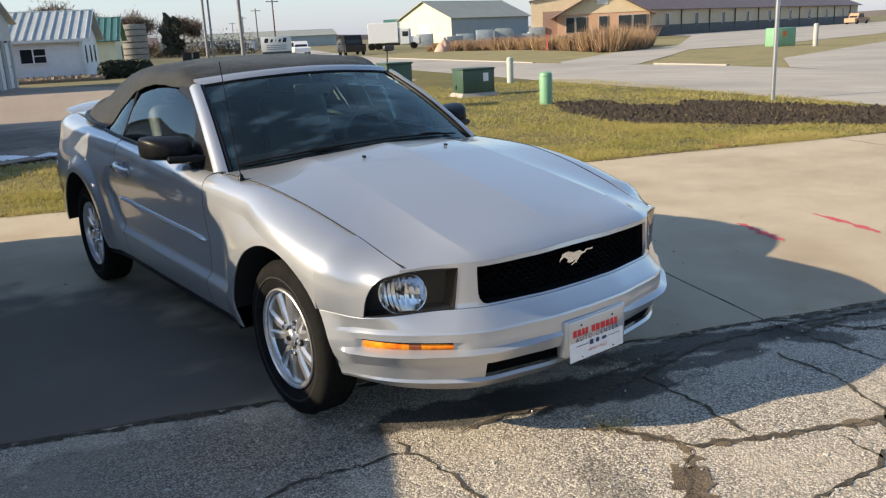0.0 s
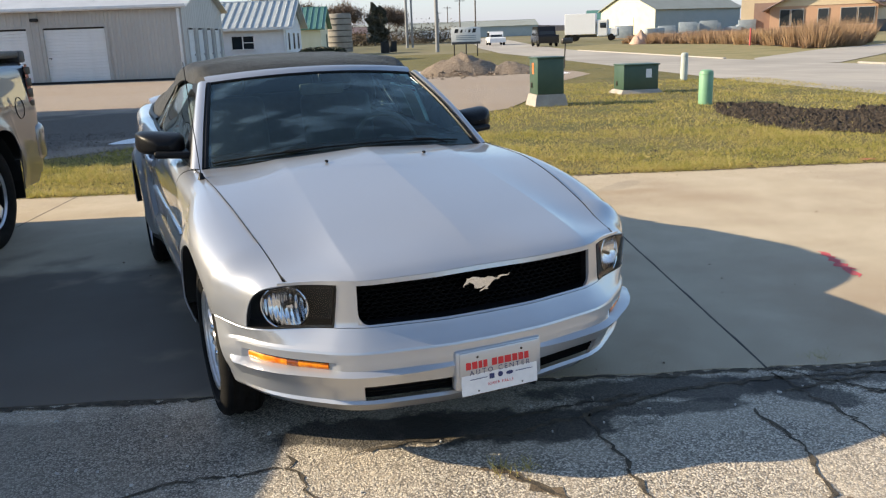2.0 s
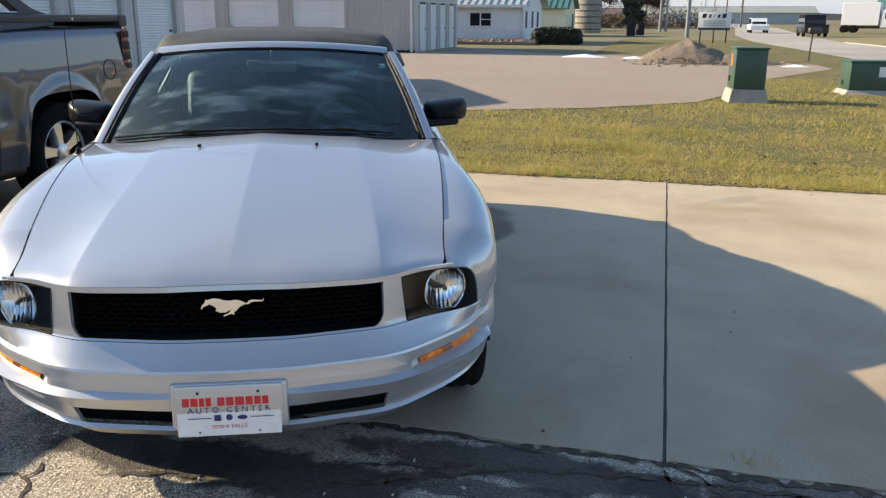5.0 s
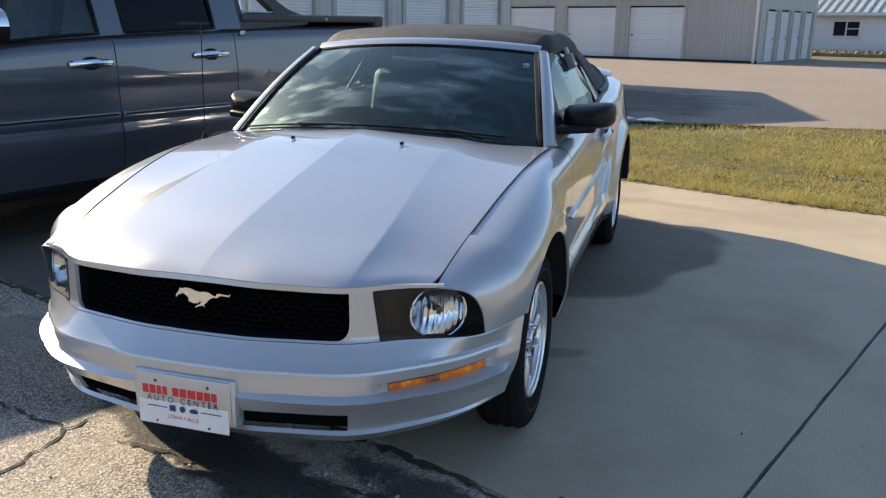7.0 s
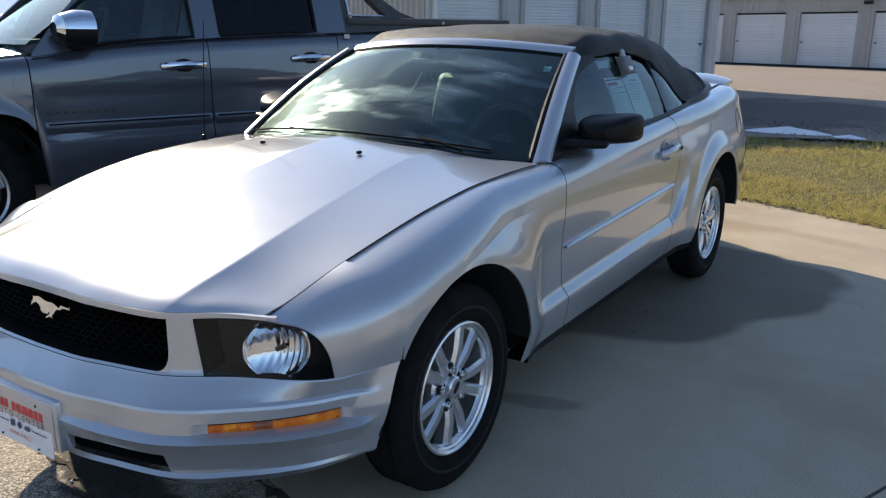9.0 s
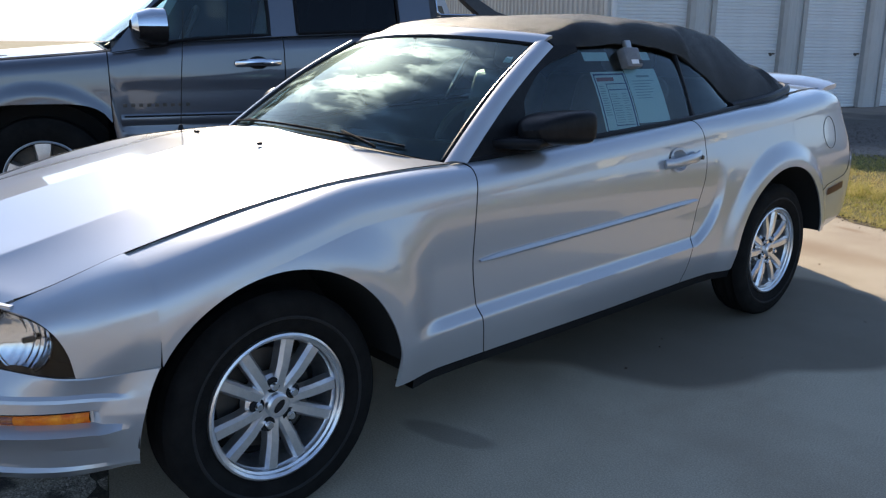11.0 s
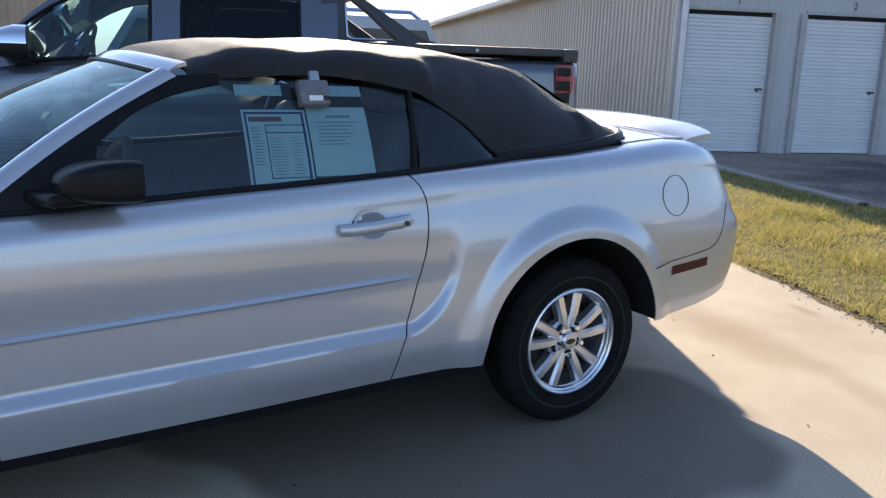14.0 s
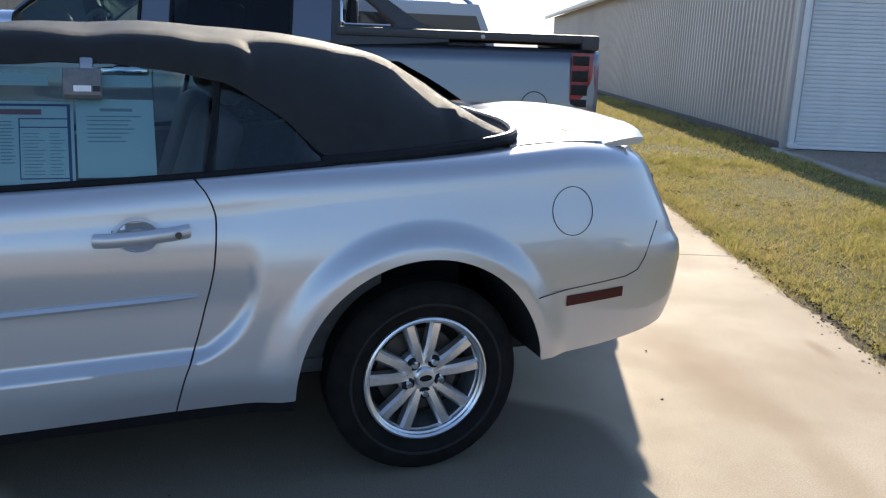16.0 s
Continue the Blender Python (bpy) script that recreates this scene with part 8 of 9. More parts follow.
tanb, tm = gabled("tan_warehouse", "tan flat-fronted warehouse with a brown overhead door", (80.7, 82.1), (0.71, 0.7, 0), 14.0, 9.0, 5.4, 6.0, TAN_WALL, BROWN_ROOF, 0.3, category="warehouse")
part("overhead_door", moved(box_geo((-0.05, 3.2, 1.95), (0.1, 3.2, 3.9)), tm), surface("brown_door", (0.25, 0.16, 0.13), (0.3, 0.2, 0.16), 1, 0.6), tanb)
barn, bm_ = gabled("machine_barn", "long pale barn with grey-green metal roof", (113.0, 116.0), Vector((92.5 - 113.0, 114.0 - 116.0, 0)), 21.0, 14.0, 4.4, 7.4, BLUE_WALL, GREY_ROOF, 0.5, category="barn")
part("gable_end", moved(([(21.06, 0, 0), (21.06, 14, 0), (21.06, 14, 4.4), (21.06, 7, 7.3), (21.06, 0, 4.4)], [(0, 1, 2, 3, 4)]), bm_), PALE_YELLOW, barn, smooth=0)
part("gable_door", moved(box_geo((21.1, 7, 1.6), (0.1, 3.4, 3.2)), bm_), TRIM_WHITE, barn)
for nm, lab, c, w_, L_, D_, e_, p_, wl, rf in (
        ("green_barn", "far green-roofed barn behind the lorry", (133.0, 172.0), Vector((-0.8, 0.6, 0)), 13.0, 14.0, 2.8, 5.9, GREY_ROOF, ROOF_GREEN),
        ("far_shed", "far blue-grey low industrial shed on the skyline", (126.0, 210.0), Vector((-0.9, 0.4, 0)), 70.0, 20.0, 3.0, 4.6, BLUE_WALL, GREY_ROOF),
        ("far_shed", "far white low industrial shed", (95.0, 200.0), Vector((-0.9, 0.4, 0)), 22.0, 12.0, 2.6, 4.0, WHITE_WALL, GREY_ROOF),
        ("far_shed", "far red-roofed low shed on the skyline", (66.0, 190.0), Vector((-0.95, 0.3, 0)), 12.0, 10.0, 2.2, 3.6, BRICK, BROWN_ROOF)):
    gabled(nm, lab, c, w_, L_, D_, e_, p_, wl, rf, 0.4, category="shed")

# stacked goods in the yard across the road
CRATE = surface("wrapped_goods", (0.22, 0.26, 0.29), (0.3, 0.34, 0.37), 2, 0.5, vary=0.2)
rnd2 = random.Random(8)
for k in range(16):
    t = k / 15
    x, y = 66 + 24 * t + rnd2.uniform(-1, 1), 84 - 4 * t + rnd2.uniform(-3, 3)
    s = thing("wrapped_pallet", "wrapped grey stack of goods on a pallet", "pallet", "pallets in the yard", at=Matrix.Translation((x, y, 0)) @ Matrix.Rotation(rnd2.uniform(-0.2, 0.2) - 0.6, 4, "Z"))
    h = rnd2.uniform(0.9, 1.8)
    part("pallet", box_geo((0, 0, 0.07), (2.3, 1.2, 0.14)), TAN_SIDING, s)
    part("load", box_geo((0, 0, 0.14 + h / 2), (2.2, 1.1, h), 0.03), CRATE, s)


def small_car(name, label, m, body_mat, L, W, H, roof0, roof1, cat="car"):
    c = thing(name, label, cat, at=m)
    prof = [(-L / 2, 0.3), (-L / 2, H * 0.5), (-L / 2 + 0.08, H * 0.56), (L / 2 - 0.08, H * 0.56), (L / 2, H * 0.5), (L / 2, 0.3)]
    part("body", moved(prism_geo(prof, W), Matrix.Translation((0, -W / 2, 0))), body_mat, c, fix=True)
    cab = [(roof0 - 0.5, H * 0.56), (roof0, H), (roof1, H), (roof1 + 0.35, H * 0.56)]
    part("cabin", moved(prism_geo(cab, W * 0.86), Matrix.Translation((0, -W * 0.43, 0))), body_mat, c, fix=True)
    win = [(roof0 - 0.36, H * 0.6), (roof0 + 0.02, H * 0.94), (roof1 - 0.02, H * 0.94), (roof1 + 0.22, H * 0.6)]
    for y in (-W * 0.43 - 0.01, W * 0.43 - 0.01):
        part("window", moved(prism_geo(win, 0.02), Matrix.Translation((0, y, 0))), PANE, c, smooth=0, fix=True)
    for sx in (-1, 1):
        yy = (roof0 - 0.26) if sx < 0 else (roof1 + 0.19)
        lean_ = 0.5 if sx < 0 else 0.35
        part("windscreen", ([(roof0 - lean_ + 0.03 if sx < 0 else roof1 + lean_ - 0.03, -W * 0.38, H * 0.6), (roof0 - lean_ + 0.03 if sx < 0 else roof1 + lean_ - 0.03, W * 0.38, H * 0.6), (roof0 - 0.04 if sx < 0 else roof1 + 0.04, W * 0.36, H * 0.95), (roof0 - 0.04 if sx < 0 else roof1 + 0.04, -W * 0.36, H * 0.95)], [(0, 1, 2, 3)]), PANE, c, smooth=0)
    for x in (-L * 0.31, L * 0.31):
        for y in (-W / 2 + 0.1, W / 2 - 0.1):
            part("wheel", moved(lathe_geo([(0.0, -0.11), (0.2, -0.11), (0.34, -0.1), (0.35, 0.0), (0.34, 0.1), (0.2, 0.11), (0.0, 0.11)], 20), Matrix.Translation((x, y, 0.35)) @ Matrix.Rotation(radians(90), 4, "Z")), RUBBER, c)
    return c


ROAD_YAW = math.atan2(AN.y, AN.x)
small_car("dark_suv", "black sport utility vehicle standing on the road", Matrix.Translation((40.2, 65.0, 0)) @ Matrix.Rotation(ROAD_YAW, 4, "Z"), BLACK_GLOSS, 4.7, 1.9, 1.8, -1.0, 2.1)
small_car("pale_car", "pale car far along the road", Matrix.Translation((44.0, 82.0, 0)) @ Matrix.Rotation(ROAD_YAW, 4, "Z"), WHITE_PLATE, 4.5, 1.8, 1.5, -0.7, 1.3)
small_car("dark_pickup", "dark pickup parked by the long shed", Matrix.Translation((146.0, 68.0, 0)), BRICK, 5.4, 1.9, 1.8, -1.0, 0.6, "truck")
lorry = thing("box_lorry", "white box lorry with a conventional cab across the road", "lorry", at=Matrix.Translation((56.9, 82.5, 0)) @ Matrix.Rotation(radians(-40), 4, "Z") @ Matrix.Scale(0.8, 4))
part("box", box_geo((-1.0, 0, 2.5), (4.6, 2.4, 3.0), 0.04, 1), WHITE_PLATE, lorry, smooth=0)
part("cab", box_geo((2.3, 0, 1.85), (1.7, 2.2, 2.5), 0.2, 2), TRIM_WHITE, lorry, smooth=0)
part("bonnet", box_geo((3.8, 0, 1.25), (1.6, 1.9, 1.2), 0.15, 2), TRIM_WHITE, lorry, smooth=0)
part("windscreen", box_geo((3.1, 0, 2.3), (0.1, 1.8, 0.8), 0.02), PANE, lorry)
part("side_window", box_geo((2.4, -1.08, 2.25), (0.9, 0.08, 0.75), 0.02), PANE, lorry)
part("grille", box_geo((4.6, 0, 1.1), (0.06, 1.3, 0.9), 0.02), STEEL_DARK, lorry)
part("chassis", box_geo((0.6, 0, 0.75), (7.6, 0.9, 0.35), 0.03), STEEL_DARK, lorry)
for x in (-2.9, -1.8, 3.6):
    for y in (-1.0, 1.0):
        part("wheel", moved(lathe_geo([(0.0, -0.15), (0.3, -0.15), (0.5, -0.13), (0.5, 0.13), (0.3, 0.15), (0.0, 0.15)], 20), Matrix.Translation((x, y, 0.5)) @ Matrix.Rotation(radians(90), 4, "Z")), RUBBER, lorry)

# boulder, dry grasses, stakes, utility box across the road
BOULDER = surface("pinkish_boulder", (0.42, 0.27, 0.2), (0.5, 0.36, 0.28), 4, 0.9, bump=0.6, bump_scale=6)
DRY = surface("dry_ornamental_grass", (0.2, 0.12, 0.075), (0.36, 0.24, 0.15), 2, 0.9, c3=(0.36, 0.235, 0.125), scale3=0.35)
mound("boulder", 45.9, 58.0, 1.1, 0.9, 1.2, 0.3, BOULDER, "pinkish boulder at the planting bed", "boulder", 5)
bed = [(37.0, 31.2), (41.5, 38.5), (45.5, 47.5), (46.5, 62.0), (52.0, 64.0), (56.0, 52.0), (51.0, 42.0), (47.0, 35.2), (41.0, 31.5)]
sheet("planting_bed", bed, -0.005, SOIL, "mulched planting bed across the road", "bed")


def dry_grass(clumps, seed):
    """Rounded clumps of fine dry stems."""
    r = np.random.RandomState(seed)
    cx, cy = r.uniform(36, 57, clumps * 6), r.uniform(30, 65, clumps * 6)
    ok = inside(cx, cy, bed)
    out = []
    for x, y in list(zip(cx[ok], cy[ok]))[:clumps]:
        n = 170
        big = r.uniform(0.3, 1.25) * (1.35 if y < 40 else 0.9)
        a, q, lean_ = r.uniform(0, 6.28, n), r.rand(n) ** 0.5 * 0.45 * big, r.uniform(0.1, 0.7, n)
        h = big * r.uniform(0.75, 1.25, n) * (1 - 0.35 * lean_)
        bx, by = x + q * np.cos(a), y + q * np.sin(a)
        t = r.uniform(0, 3.14, n)
        w = 0.02
        tri = np.empty((n, 3, 3))
        tri[:, 0] = np.stack([bx - w * np.cos(t), by - w * np.sin(t), np.full(n, -0.02)], 1)
        tri[:, 1] = np.stack([bx + w * np.cos(t), by + w * np.sin(t), np.full(n, -0.02)], 1)
        tri[:, 2] = np.stack([bx + lean_ * h * np.cos(a), by + lean_ * h * np.sin(a), h], 1)
        out.append(tri.reshape(-1, 3))
    vs = np.concatenate(out)
    return [tuple(p) for p in vs], [(3 * i, 3 * i + 1, 3 * i + 2) for i in range(len(vs) // 3)]


dg = part("dry_grasses", dry_grass(420, 4), DRY, None, "tall russet ornamental grasses in the planting bed", smooth=0)
tagged(dg, "tall russet ornamental grasses in the planting bed", "grass", "", "stuff")
stake = thing("marker_stake", "thin red marker stake across the road", "post", at=Matrix.Translation((42.4, 41.2, -0.05)))
part("shaft", tube_geo([(0, 0, 0), (0, 0, 1.2)], 0.05, 8), RED_PAINT, stake)
ub = thing("utility_cabinet", "pale green utility box across the road with an orange tag", "utility box", at=Matrix.Translation((42.5, 22.8, 0)) @ Matrix.Rotation(TURN, 4, "Z") @ Matrix.Scale(1.2, 4))
part("cabinet", box_geo((0, 0, 0.4), (1.1, 0.8, 0.85), 0.03), GREEN_POST, ub)
part("sticker", box_geo((-0.1, -0.41, 0.55), (0.2, 0.01, 0.25)), ORANGE, ub)
bollard(41.5, 20.2, 0.13, 1.2, TRIM_GREY, "pale marker post beside the utility box")

# trees
BARK = surface("grey_bark", (0.09, 0.07, 0.055), (0.15, 0.12, 0.1), 6, 0.95, bump=0.5, bump_scale=20)
TWIG = surface("bare_twigs", (0.12, 0.085, 0.065), (0.18, 0.135, 0.105), 1.5, 0.95)
NEEDLE = surface("pine_needles", (0.04, 0.045, 0.033), (0.075, 0.075, 0.055), 2, 0.8)


def bare_tree(x, y, h, seed):
    r = random.Random(seed)
    t = thing("bare_tree", "leafless grey-brown tree with a fine twiggy crown", "tree", "trees behind the houses", at=Matrix.Translation((x, y, -0.1)))
    limbs, twigs = [], [[], []]

    def grow(p, way, length, rad, depth):
        q = p + way * length
        limbs.append(tube_geo([p, (p + q) / 2 + Vector((r.gauss(0, 0.04), r.gauss(0, 0.04), 0)) * length, q], rad, 5, rad * 0.6, caps=False))
        if depth == 0:
            for _ in range(90):
                c = q + Vector((r.gauss(0, 1), r.gauss(0, 1), r.gauss(0, 0.8))) * length * 0.7
                d = Vector((r.gauss(0, 1), r.gauss(0, 1), abs(r.gauss(0.5, 0.6)))).normalized() * length * 0.6
                k = len(twigs[0])
                s = Vector((d.y, -d.x, 0)).normalized() * 0.055
                twigs[0] += [tuple(c - s), tuple(c + s), tuple(c + d)]
                twigs[1].append((k, k + 1, k + 2))
            return
        for _ in range(4):
            w = (way + Vector((r.gauss(0, 0.55), r.gauss(0, 0.55), r.uniform(-0.1, 0.4)))).normalized()
            grow(q, w, length * r.uniform(0.6, 0.8), rad * 0.6, depth - 1)
    grow(Vector((0, 0, 0)), Vector((0, 0, 1)), h * 0.33, h * 0.02, 3)
    part("trunk", join_geo(*limbs), BARK, t)
    part("crown", tuple(twigs), TWIG, t, smooth=0)


def conifer(x, y, h, seed):
    r = random.Random(seed)
    t = thing("conifer", "dark green conifer with an uneven crown", "tree", "trees behind the houses", at=Matrix.Translation((x, y, -0.1)))
    part("trunk", tube_geo([(0, 0, 0), (0, 0, h)], h * 0.018, 6, 0.02), BARK, t)

    def place(q):
        z = h * (0.12 + 0.88 * q.random() ** 0.9)
        k = (z - 0.12 * h) / (0.88 * h)
        rad = h * 0.19 * math.sin(math.pi * min(0.22 + 0.78 * k, 1.0)) ** 0.7 * (0.7 + 0.3 * math.sin(z * 4.1 + seed)) + 0.12
        a, d = q.uniform(0, 6.28), rad * math.sqrt(q.random())
        return d * math.cos(a) + 0.25 * math.sin(z * 2 + seed), d * math.sin(a), z - 0.2 * d
    part("crown", leaf_cloud(2600, place, 0.22, seed), NEEDLE, t, smooth=0)


for k, (x, y, h) in enumerate(((33, 123, 6.5), (35.5, 128, 7.2), (38, 121, 6.2), (40.5, 126, 7.0), (46, 124, 6.4), (49, 130, 6.6), (30, 130, 7), (52, 134, 6), (20, 96, 6.5), (23, 104, 7.0))):
    bare_tree(x, y, h, k + 3)
for k, (x, y, h) in enumerate(((42.6, 119, 6.4), (44.4, 120.5, 6.0))):
    conifer(x, y, h, k + 60)
BUSH = surface("far_scrub", (0.1, 0.075, 0.05), (0.15, 0.115, 0.075), 0.3, 0.95)


def scrub(r):
    a = r.uniform(0, 1)
    x = 20 + 40 * a
    return x + r.gauss(0, 2), 136 - 8 * a + r.gauss(0, 3), abs(r.gauss(0, 1.2))


sc = part("scrub", leaf_cloud(14000, scrub, 0.16, 9), BUSH, None, "brown scrub along the far field edge", smooth=0)
tagged(sc, "brown scrub along the far field edge", "scrub", "", "stuff")
ridge_pts = [(math.cos(a) * 900, math.sin(a) * 900) for a in span(0.2, 2.2, 40)]
RIDGE = surface("far_tree_line", (0.13, 0.12, 0.13), (0.17, 0.155, 0.16), 0.02, 1.0)
rg = part("tree_line", ([(x, y, -2) for x, y in ridge_pts] + [(x, y, 5 + 3.5 * noise.noise((x * 0.01, y * 0.01, 0))) for x, y in ridge_pts], [(i, i + 1, i + 42, i + 41) for i in range(40)]), RIDGE, None, "hazy far line of trees on the horizon", smooth=0)
tagged(rg, "hazy far line of trees on the horizon", "tree line", "", "structure")

# vehicle and wall beyond the pickup
suv = small_car("silver_suv", "silver-blue sport utility vehicle beyond the pickup", Matrix.Translation((-5.45, 3.25, 0)) @ Matrix.Rotation(radians(90 - 16), 4, "Z"), car_paint("pale_blue_paint", (0.16, 0.2, 0.28)), 4.7, 1.85, 1.78, -0.75, 2.0)
for y in (-0.66, 0.66):
    part("roof_rail", tube_geo([(-0.7, y, 1.78), (-0.6, y, 1.85), (1.85, y, 1.85), (1.95, y, 1.78)], 0.022, 8), CHROME, suv)
part("door_mirror", box_geo((-1.05, -1.0, 1.12), (0.12, 0.2, 0.16), 0.05, 3), BLACK_TRIM, suv)
far_wall = thing("metal_shed", "tan metal-sided shed beyond the parked vehicles", "building")
wmm = frame_of((-19.0, -12.0), (0, 1, 0))
g = ribbed_geo(0, 15.5, 0, lambda x: 4.2, 0.3, 0.03)
part("wall", moved(g, wmm), TAN_SIDING, far_wall, smooth=0)
part("wall_return", moved(ribbed_geo(0, 9, 0, lambda x: 4.2, 0.3, 0.03), frame_of((-19.0, 3.5), (-1, 0, 0))), TAN_SIDING, far_wall, smooth=0)
part("roof", moved(box_geo((7.7, 4.0, 4.3), (16.2, 8.6, 0.2)), wmm), BROWN_ROOF, far_wall)

# ---- lawn blades ----
def blade_mat():
    m, nt, b = node_mat("grass_blades")
    geo = nt.nodes.new("ShaderNodeNewGeometry")
    ramp = nt.nodes.new("ShaderNodeValToRGB")
    cols = [(0.0, (0.06, 0.074, 0.016)), (0.22, (0.2, 0.215, 0.045)), (0.5, (0.4, 0.355, 0.1)), (0.8, (0.56, 0.45, 0.19)), (1.0, (0.24, 0.16, 0.075))]
    while len(ramp.color_ramp.elements) < len(cols):
        ramp.color_ramp.elements.new(0.5)
    for e, (p, c) in zip(ramp.color_ramp.elements, cols):
        e.position, e.color = p, (*c, 1)
    add = nt.nodes.new("ShaderNodeMath")
    add.operation = "MULTIPLY_ADD"
    big = ramped(nt, noise_at(nt, 0.9, 4.0, 0.6), 0.3, 0.7)
    nt.links.new(geo.outputs["Random Per Island"], add.inputs[0])
    add.inputs[1].default_value = 0.3
    mul = nt.nodes.new("ShaderNodeMath")
    mul.operation = "MULTIPLY"
    mul.inputs[1].default_value = 0.4
    nt.links.new(big, mul.inputs[0])
    clump = nt.nodes.new("ShaderNodeMath")
    clump.operation = "MULTIPLY_ADD"
    nt.links.new(ramped(nt, noise_at(nt, 13.0, 6.0, 0.8), 0.38, 0.62), clump.inputs[0])
    clump.inputs[1].default_value = 0.5
    nt.links.new(mul.outputs[0], clump.inputs[2])
    nt.links.new(clump.outputs[0], add.inputs[2])
    nt.links.new(add.outputs[0], ramp.inputs[0])
    nt.links.new(ramp.outputs[0], b.inputs["Base Color"])
    b.inputs["Roughness"].default_value = 0.7
    b.inputs["Specular IOR Level"].default_value = 0.25
    thin, mix = nt.nodes.new("ShaderNodeBsdfTranslucent"), nt.nodes.new("ShaderNodeMixShader")
    mix.inputs[0].default_value = 0.42
    nt.links.new(ramp.outputs[0], thin.inputs[0])
    nt.links.new(b.outputs[0], mix.inputs[1])
    nt.links.new(thin.outputs[0], mix.inputs[2])
    nt.links.new(mix.outputs[0], nt.nodes["Material Output"].inputs[0])
    return m


BLADE = blade_mat()
GRAVEL_PTS = [(p.x, p.y) for p in [v.co for v in bpy.data.objects["gravel_lot"].data.vertices]]


def blades(count, u0, u1, n0, n1, seed, h0, h1, width, edge_only=False, tufts=False):
    r = np.random.RandomState(seed)
    u = r.uniform(u0, u1, count)
    n = n0 + (n1 - n0) * (r.rand(count) ** (3.0 if edge_only else 1.25))
    px, py = AU.x * u + AN.x * n, AU.y * u + AN.y * n
    ok = ~inside(px, py, GRAVEL_PTS) & (~inside(px + r.normal(0, 0.12, count), py + r.normal(0, 0.12, count), SOIL_PTS) | (r.rand(count) < 0.06))
    patch = np.sin(px * 1.7 + 2 * np.sin(py * 0.9)) * np.cos(py * 1.3 + px * 0.4)
    patch += 0.6 * np.sin(px * 4.1 + py * 2.3) * np.cos(py * 3.7 - px * 1.9)
    table = np.random.RandomState(99).rand(256, 256)
    cell = table[np.floor(px / 0.055).astype(int) % 256, np.floor(py / 0.055).astype(int) % 256]
    ok &= r.rand(count) < 0.2 + 1.1 * cell
    ok &= (patch > 0.75) if tufts else (r.rand(count) < 0.7 + 0.3 * patch)
    px, py = px[ok], py[ok]
    k = len(px)
    h = r.uniform(h0, h1, k) * (1 + 0.4 * patch[ok].clip(-1, 1)) * (0.6 + 0.8 * cell[ok])
    a = r.uniform(0, math.pi, k)
    lean = r.normal(0, 0.9, (k, 2)) * h[:, None]
    w = width * r.uniform(0.7, 1.4, k)
    vs = np.empty((k, 3, 3))
    vs[:, 0] = np.stack([px - w * np.cos(a), py - w * np.sin(a), np.full(k, -0.03)], 1)
    vs[:, 1] = np.stack([px + w * np.cos(a), py + w * np.sin(a), np.full(k, -0.03)], 1)
    vs[:, 2] = np.stack([px + lean[:, 0], py + lean[:, 1], h - 0.02], 1)
    return vs.reshape(-1, 3)


cloud = np.concatenate([blades(230000, -9.0, 10.2, 4.99, 9.0, 1, 0.018, 0.045, 0.004), blades(60000, -9.0, 10.2, 4.98, 6.4, 12, 0.016, 0.04, 0.0042), blades(30000, -9.0, 10.2, 4.97, 5.2, 2, 0.02, 0.055, 0.0035, True),
                        blades(90000, -9.0, 10.2, 4.98, 8.5, 7, 0.035, 0.075, 0.0045, False, True), blades(90000, -3.0, 10.2, 8.5, 20.0, 3, 0.022, 0.05, 0.007), blades(60000, -26.0, -8.5, 5.0, 8.26, 4, 0.03, 0.06, 0.008)])
me = bpy.data.meshes.new("grass")
nt_ = len(cloud) // 3
me.vertices.add(len(cloud))
me.vertices.foreach_set("co", cloud.ravel())
me.loops.add(len(cloud))
me.loops.foreach_set("vertex_index", np.arange(len(cloud)))
me.polygons.add(nt_)
me.polygons.foreach_set("loop_start", np.arange(0, len(cloud), 3))
me.materials.append(BLADE)
me.update()
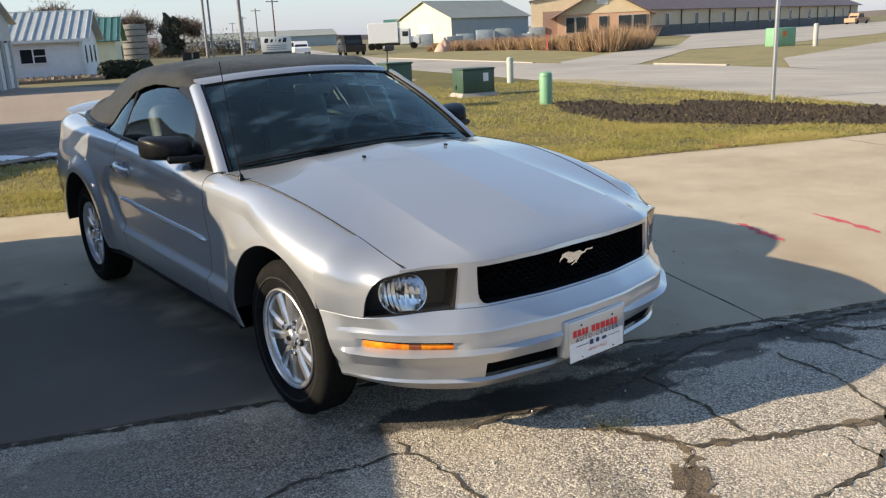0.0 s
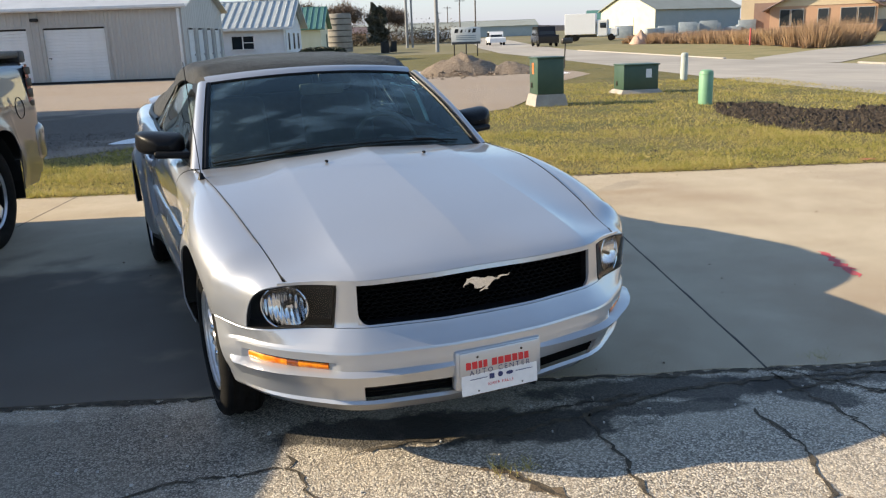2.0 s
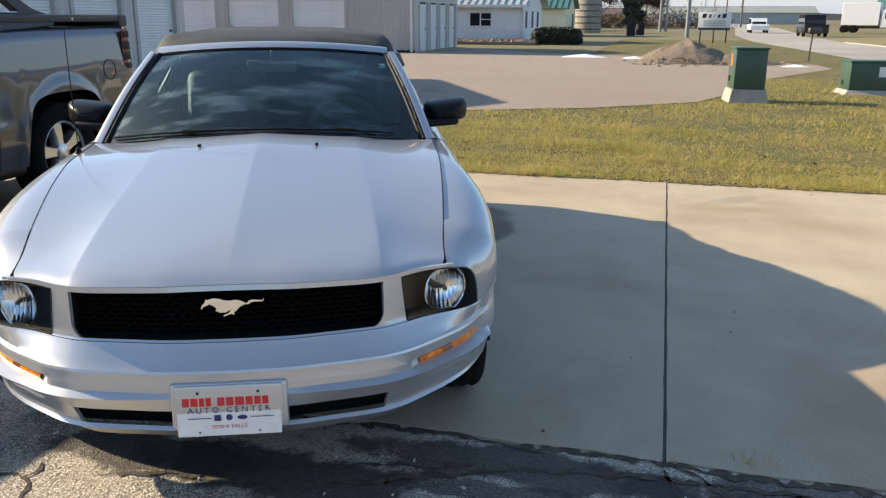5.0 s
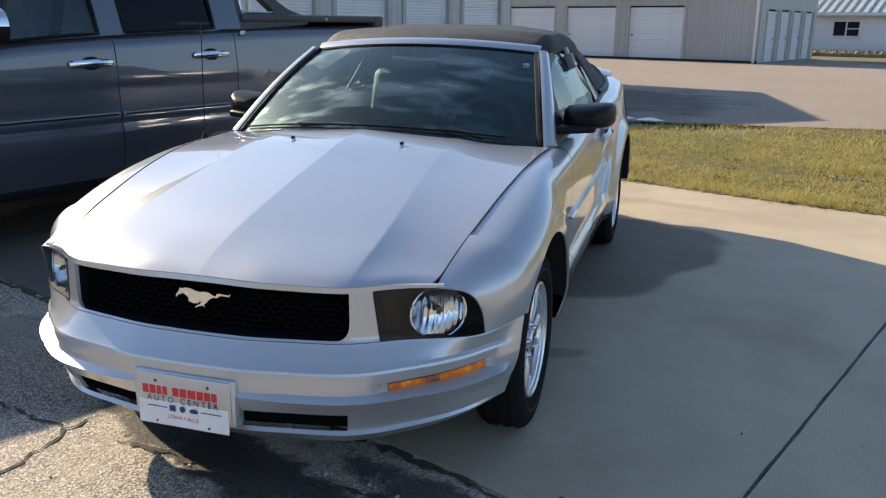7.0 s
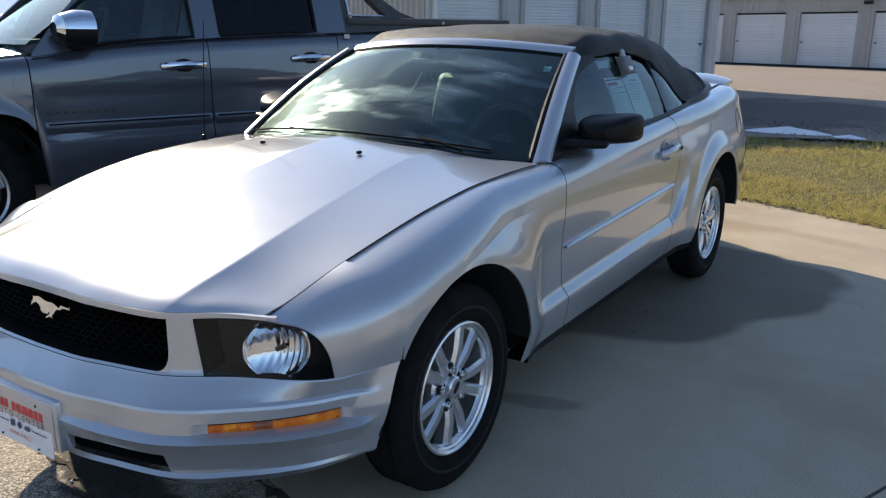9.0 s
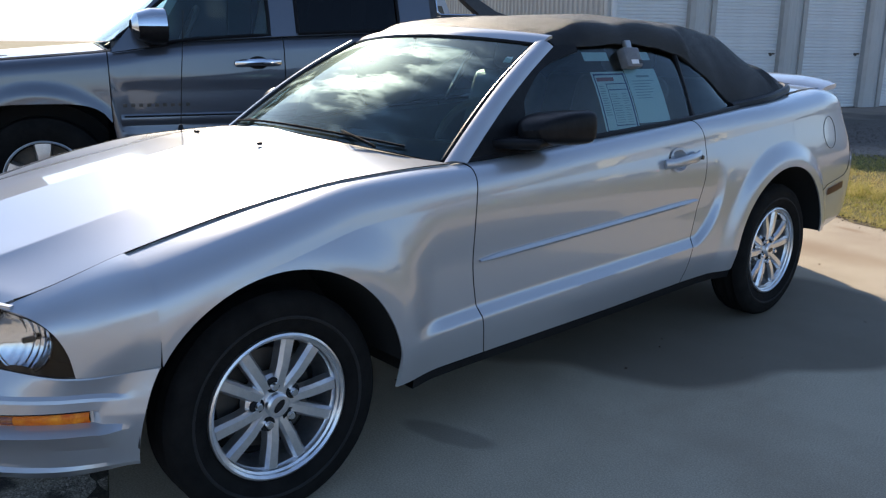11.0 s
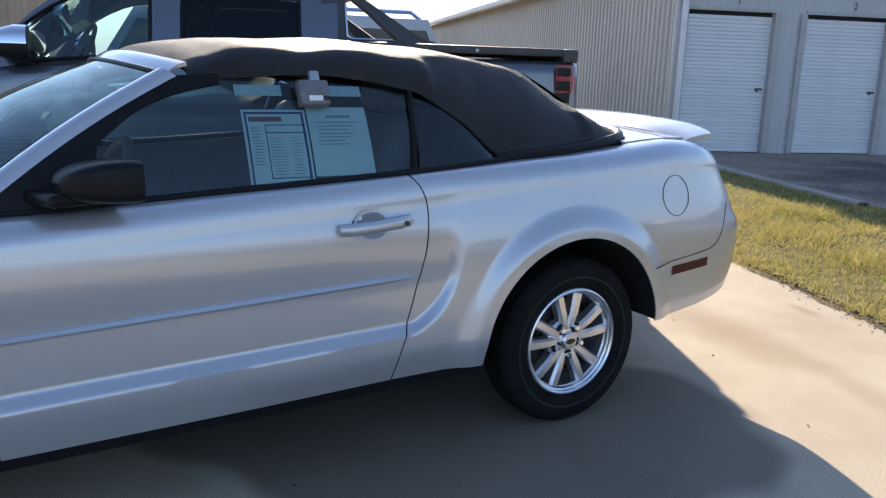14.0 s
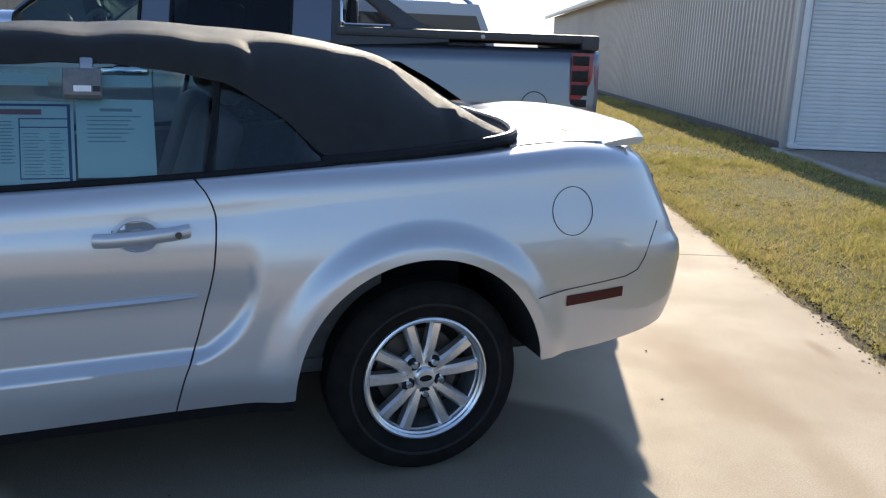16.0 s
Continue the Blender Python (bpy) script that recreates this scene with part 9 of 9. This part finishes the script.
me.validate()
tagged(new("grass", me), "short yellow-green winter grass blades of the lawn", "grass", "", "stuff")
tv, tf = [], []
rt = random.Random(3)
for x, y in tuft_at:
    for _ in range(35):
        a, b, h = rt.uniform(0, 6.28), abs(rt.gauss(0, 0.05)), rt.uniform(0.015, 0.05)
        cx, cy = x + b * math.cos(a), y + b * math.sin(a)
        k = len(tv)
        tv += [(cx - 0.002, cy, -0.006), (cx + 0.002, cy + 0.001, -0.006), (cx + rt.gauss(0, 0.03), cy + rt.gauss(0, 0.03), h)]
        tf.append((k, k + 1, k + 2))
tagged(part("crack_weeds", (tv, tf), BLADE, None, "tufts of dry weed in the asphalt cracks", smooth=0), "tufts of dry weed in the asphalt cracks", "weeds", "", "stuff")

# crumbs of soil and dead leaf along the lawn's edge and in bare spots
cv, cf = [], []
rc = random.Random(11)
spots = [(rc.uniform(-9, 9.5), rc.uniform(5.15, 7.2)) for _ in range(26)]
for i in range(3050):
    if i < 2700:
        u, n = rc.uniform(-9.5, 10.0), 4.985 + rc.gauss(0, 0.03) + abs(rc.gauss(0, 0.02))
    else:
        u, n = spots[i % 26]
        u, n = u + rc.gauss(0, 0.06), n + rc.gauss(0, 0.04)
    x, y, _ = lot(u, n)
    s, a = rc.uniform(0.005, 0.013 if i < 2700 else 0.014), rc.uniform(0, 6.28)
    k, zb = len(cv), 0.0 if n < 5.0 else 0.012
    for j in range(3):
        cv.append((x + s * rc.uniform(0.7, 1.5) * math.cos(a + 2.1 * j), y + s * rc.uniform(0.7, 1.5) * math.sin(a + 2.1 * j), zb - 0.004))
    cv.append((x + s * rc.uniform(-0.4, 0.4), y + s * rc.uniform(-0.4, 0.4), zb + s * rc.uniform(0.3, 0.8)))
    cf += [(k, k + 1, k + 3), (k + 1, k + 2, k + 3), (k + 2, k, k + 3)]
tagged(part("soil_crumbs", (cv, cf), SOIL, None, "dark crumbs of soil along the edge of the lawn", smooth=0), "dark crumbs of soil along the edge of the lawn", "soil", "", "stuff")
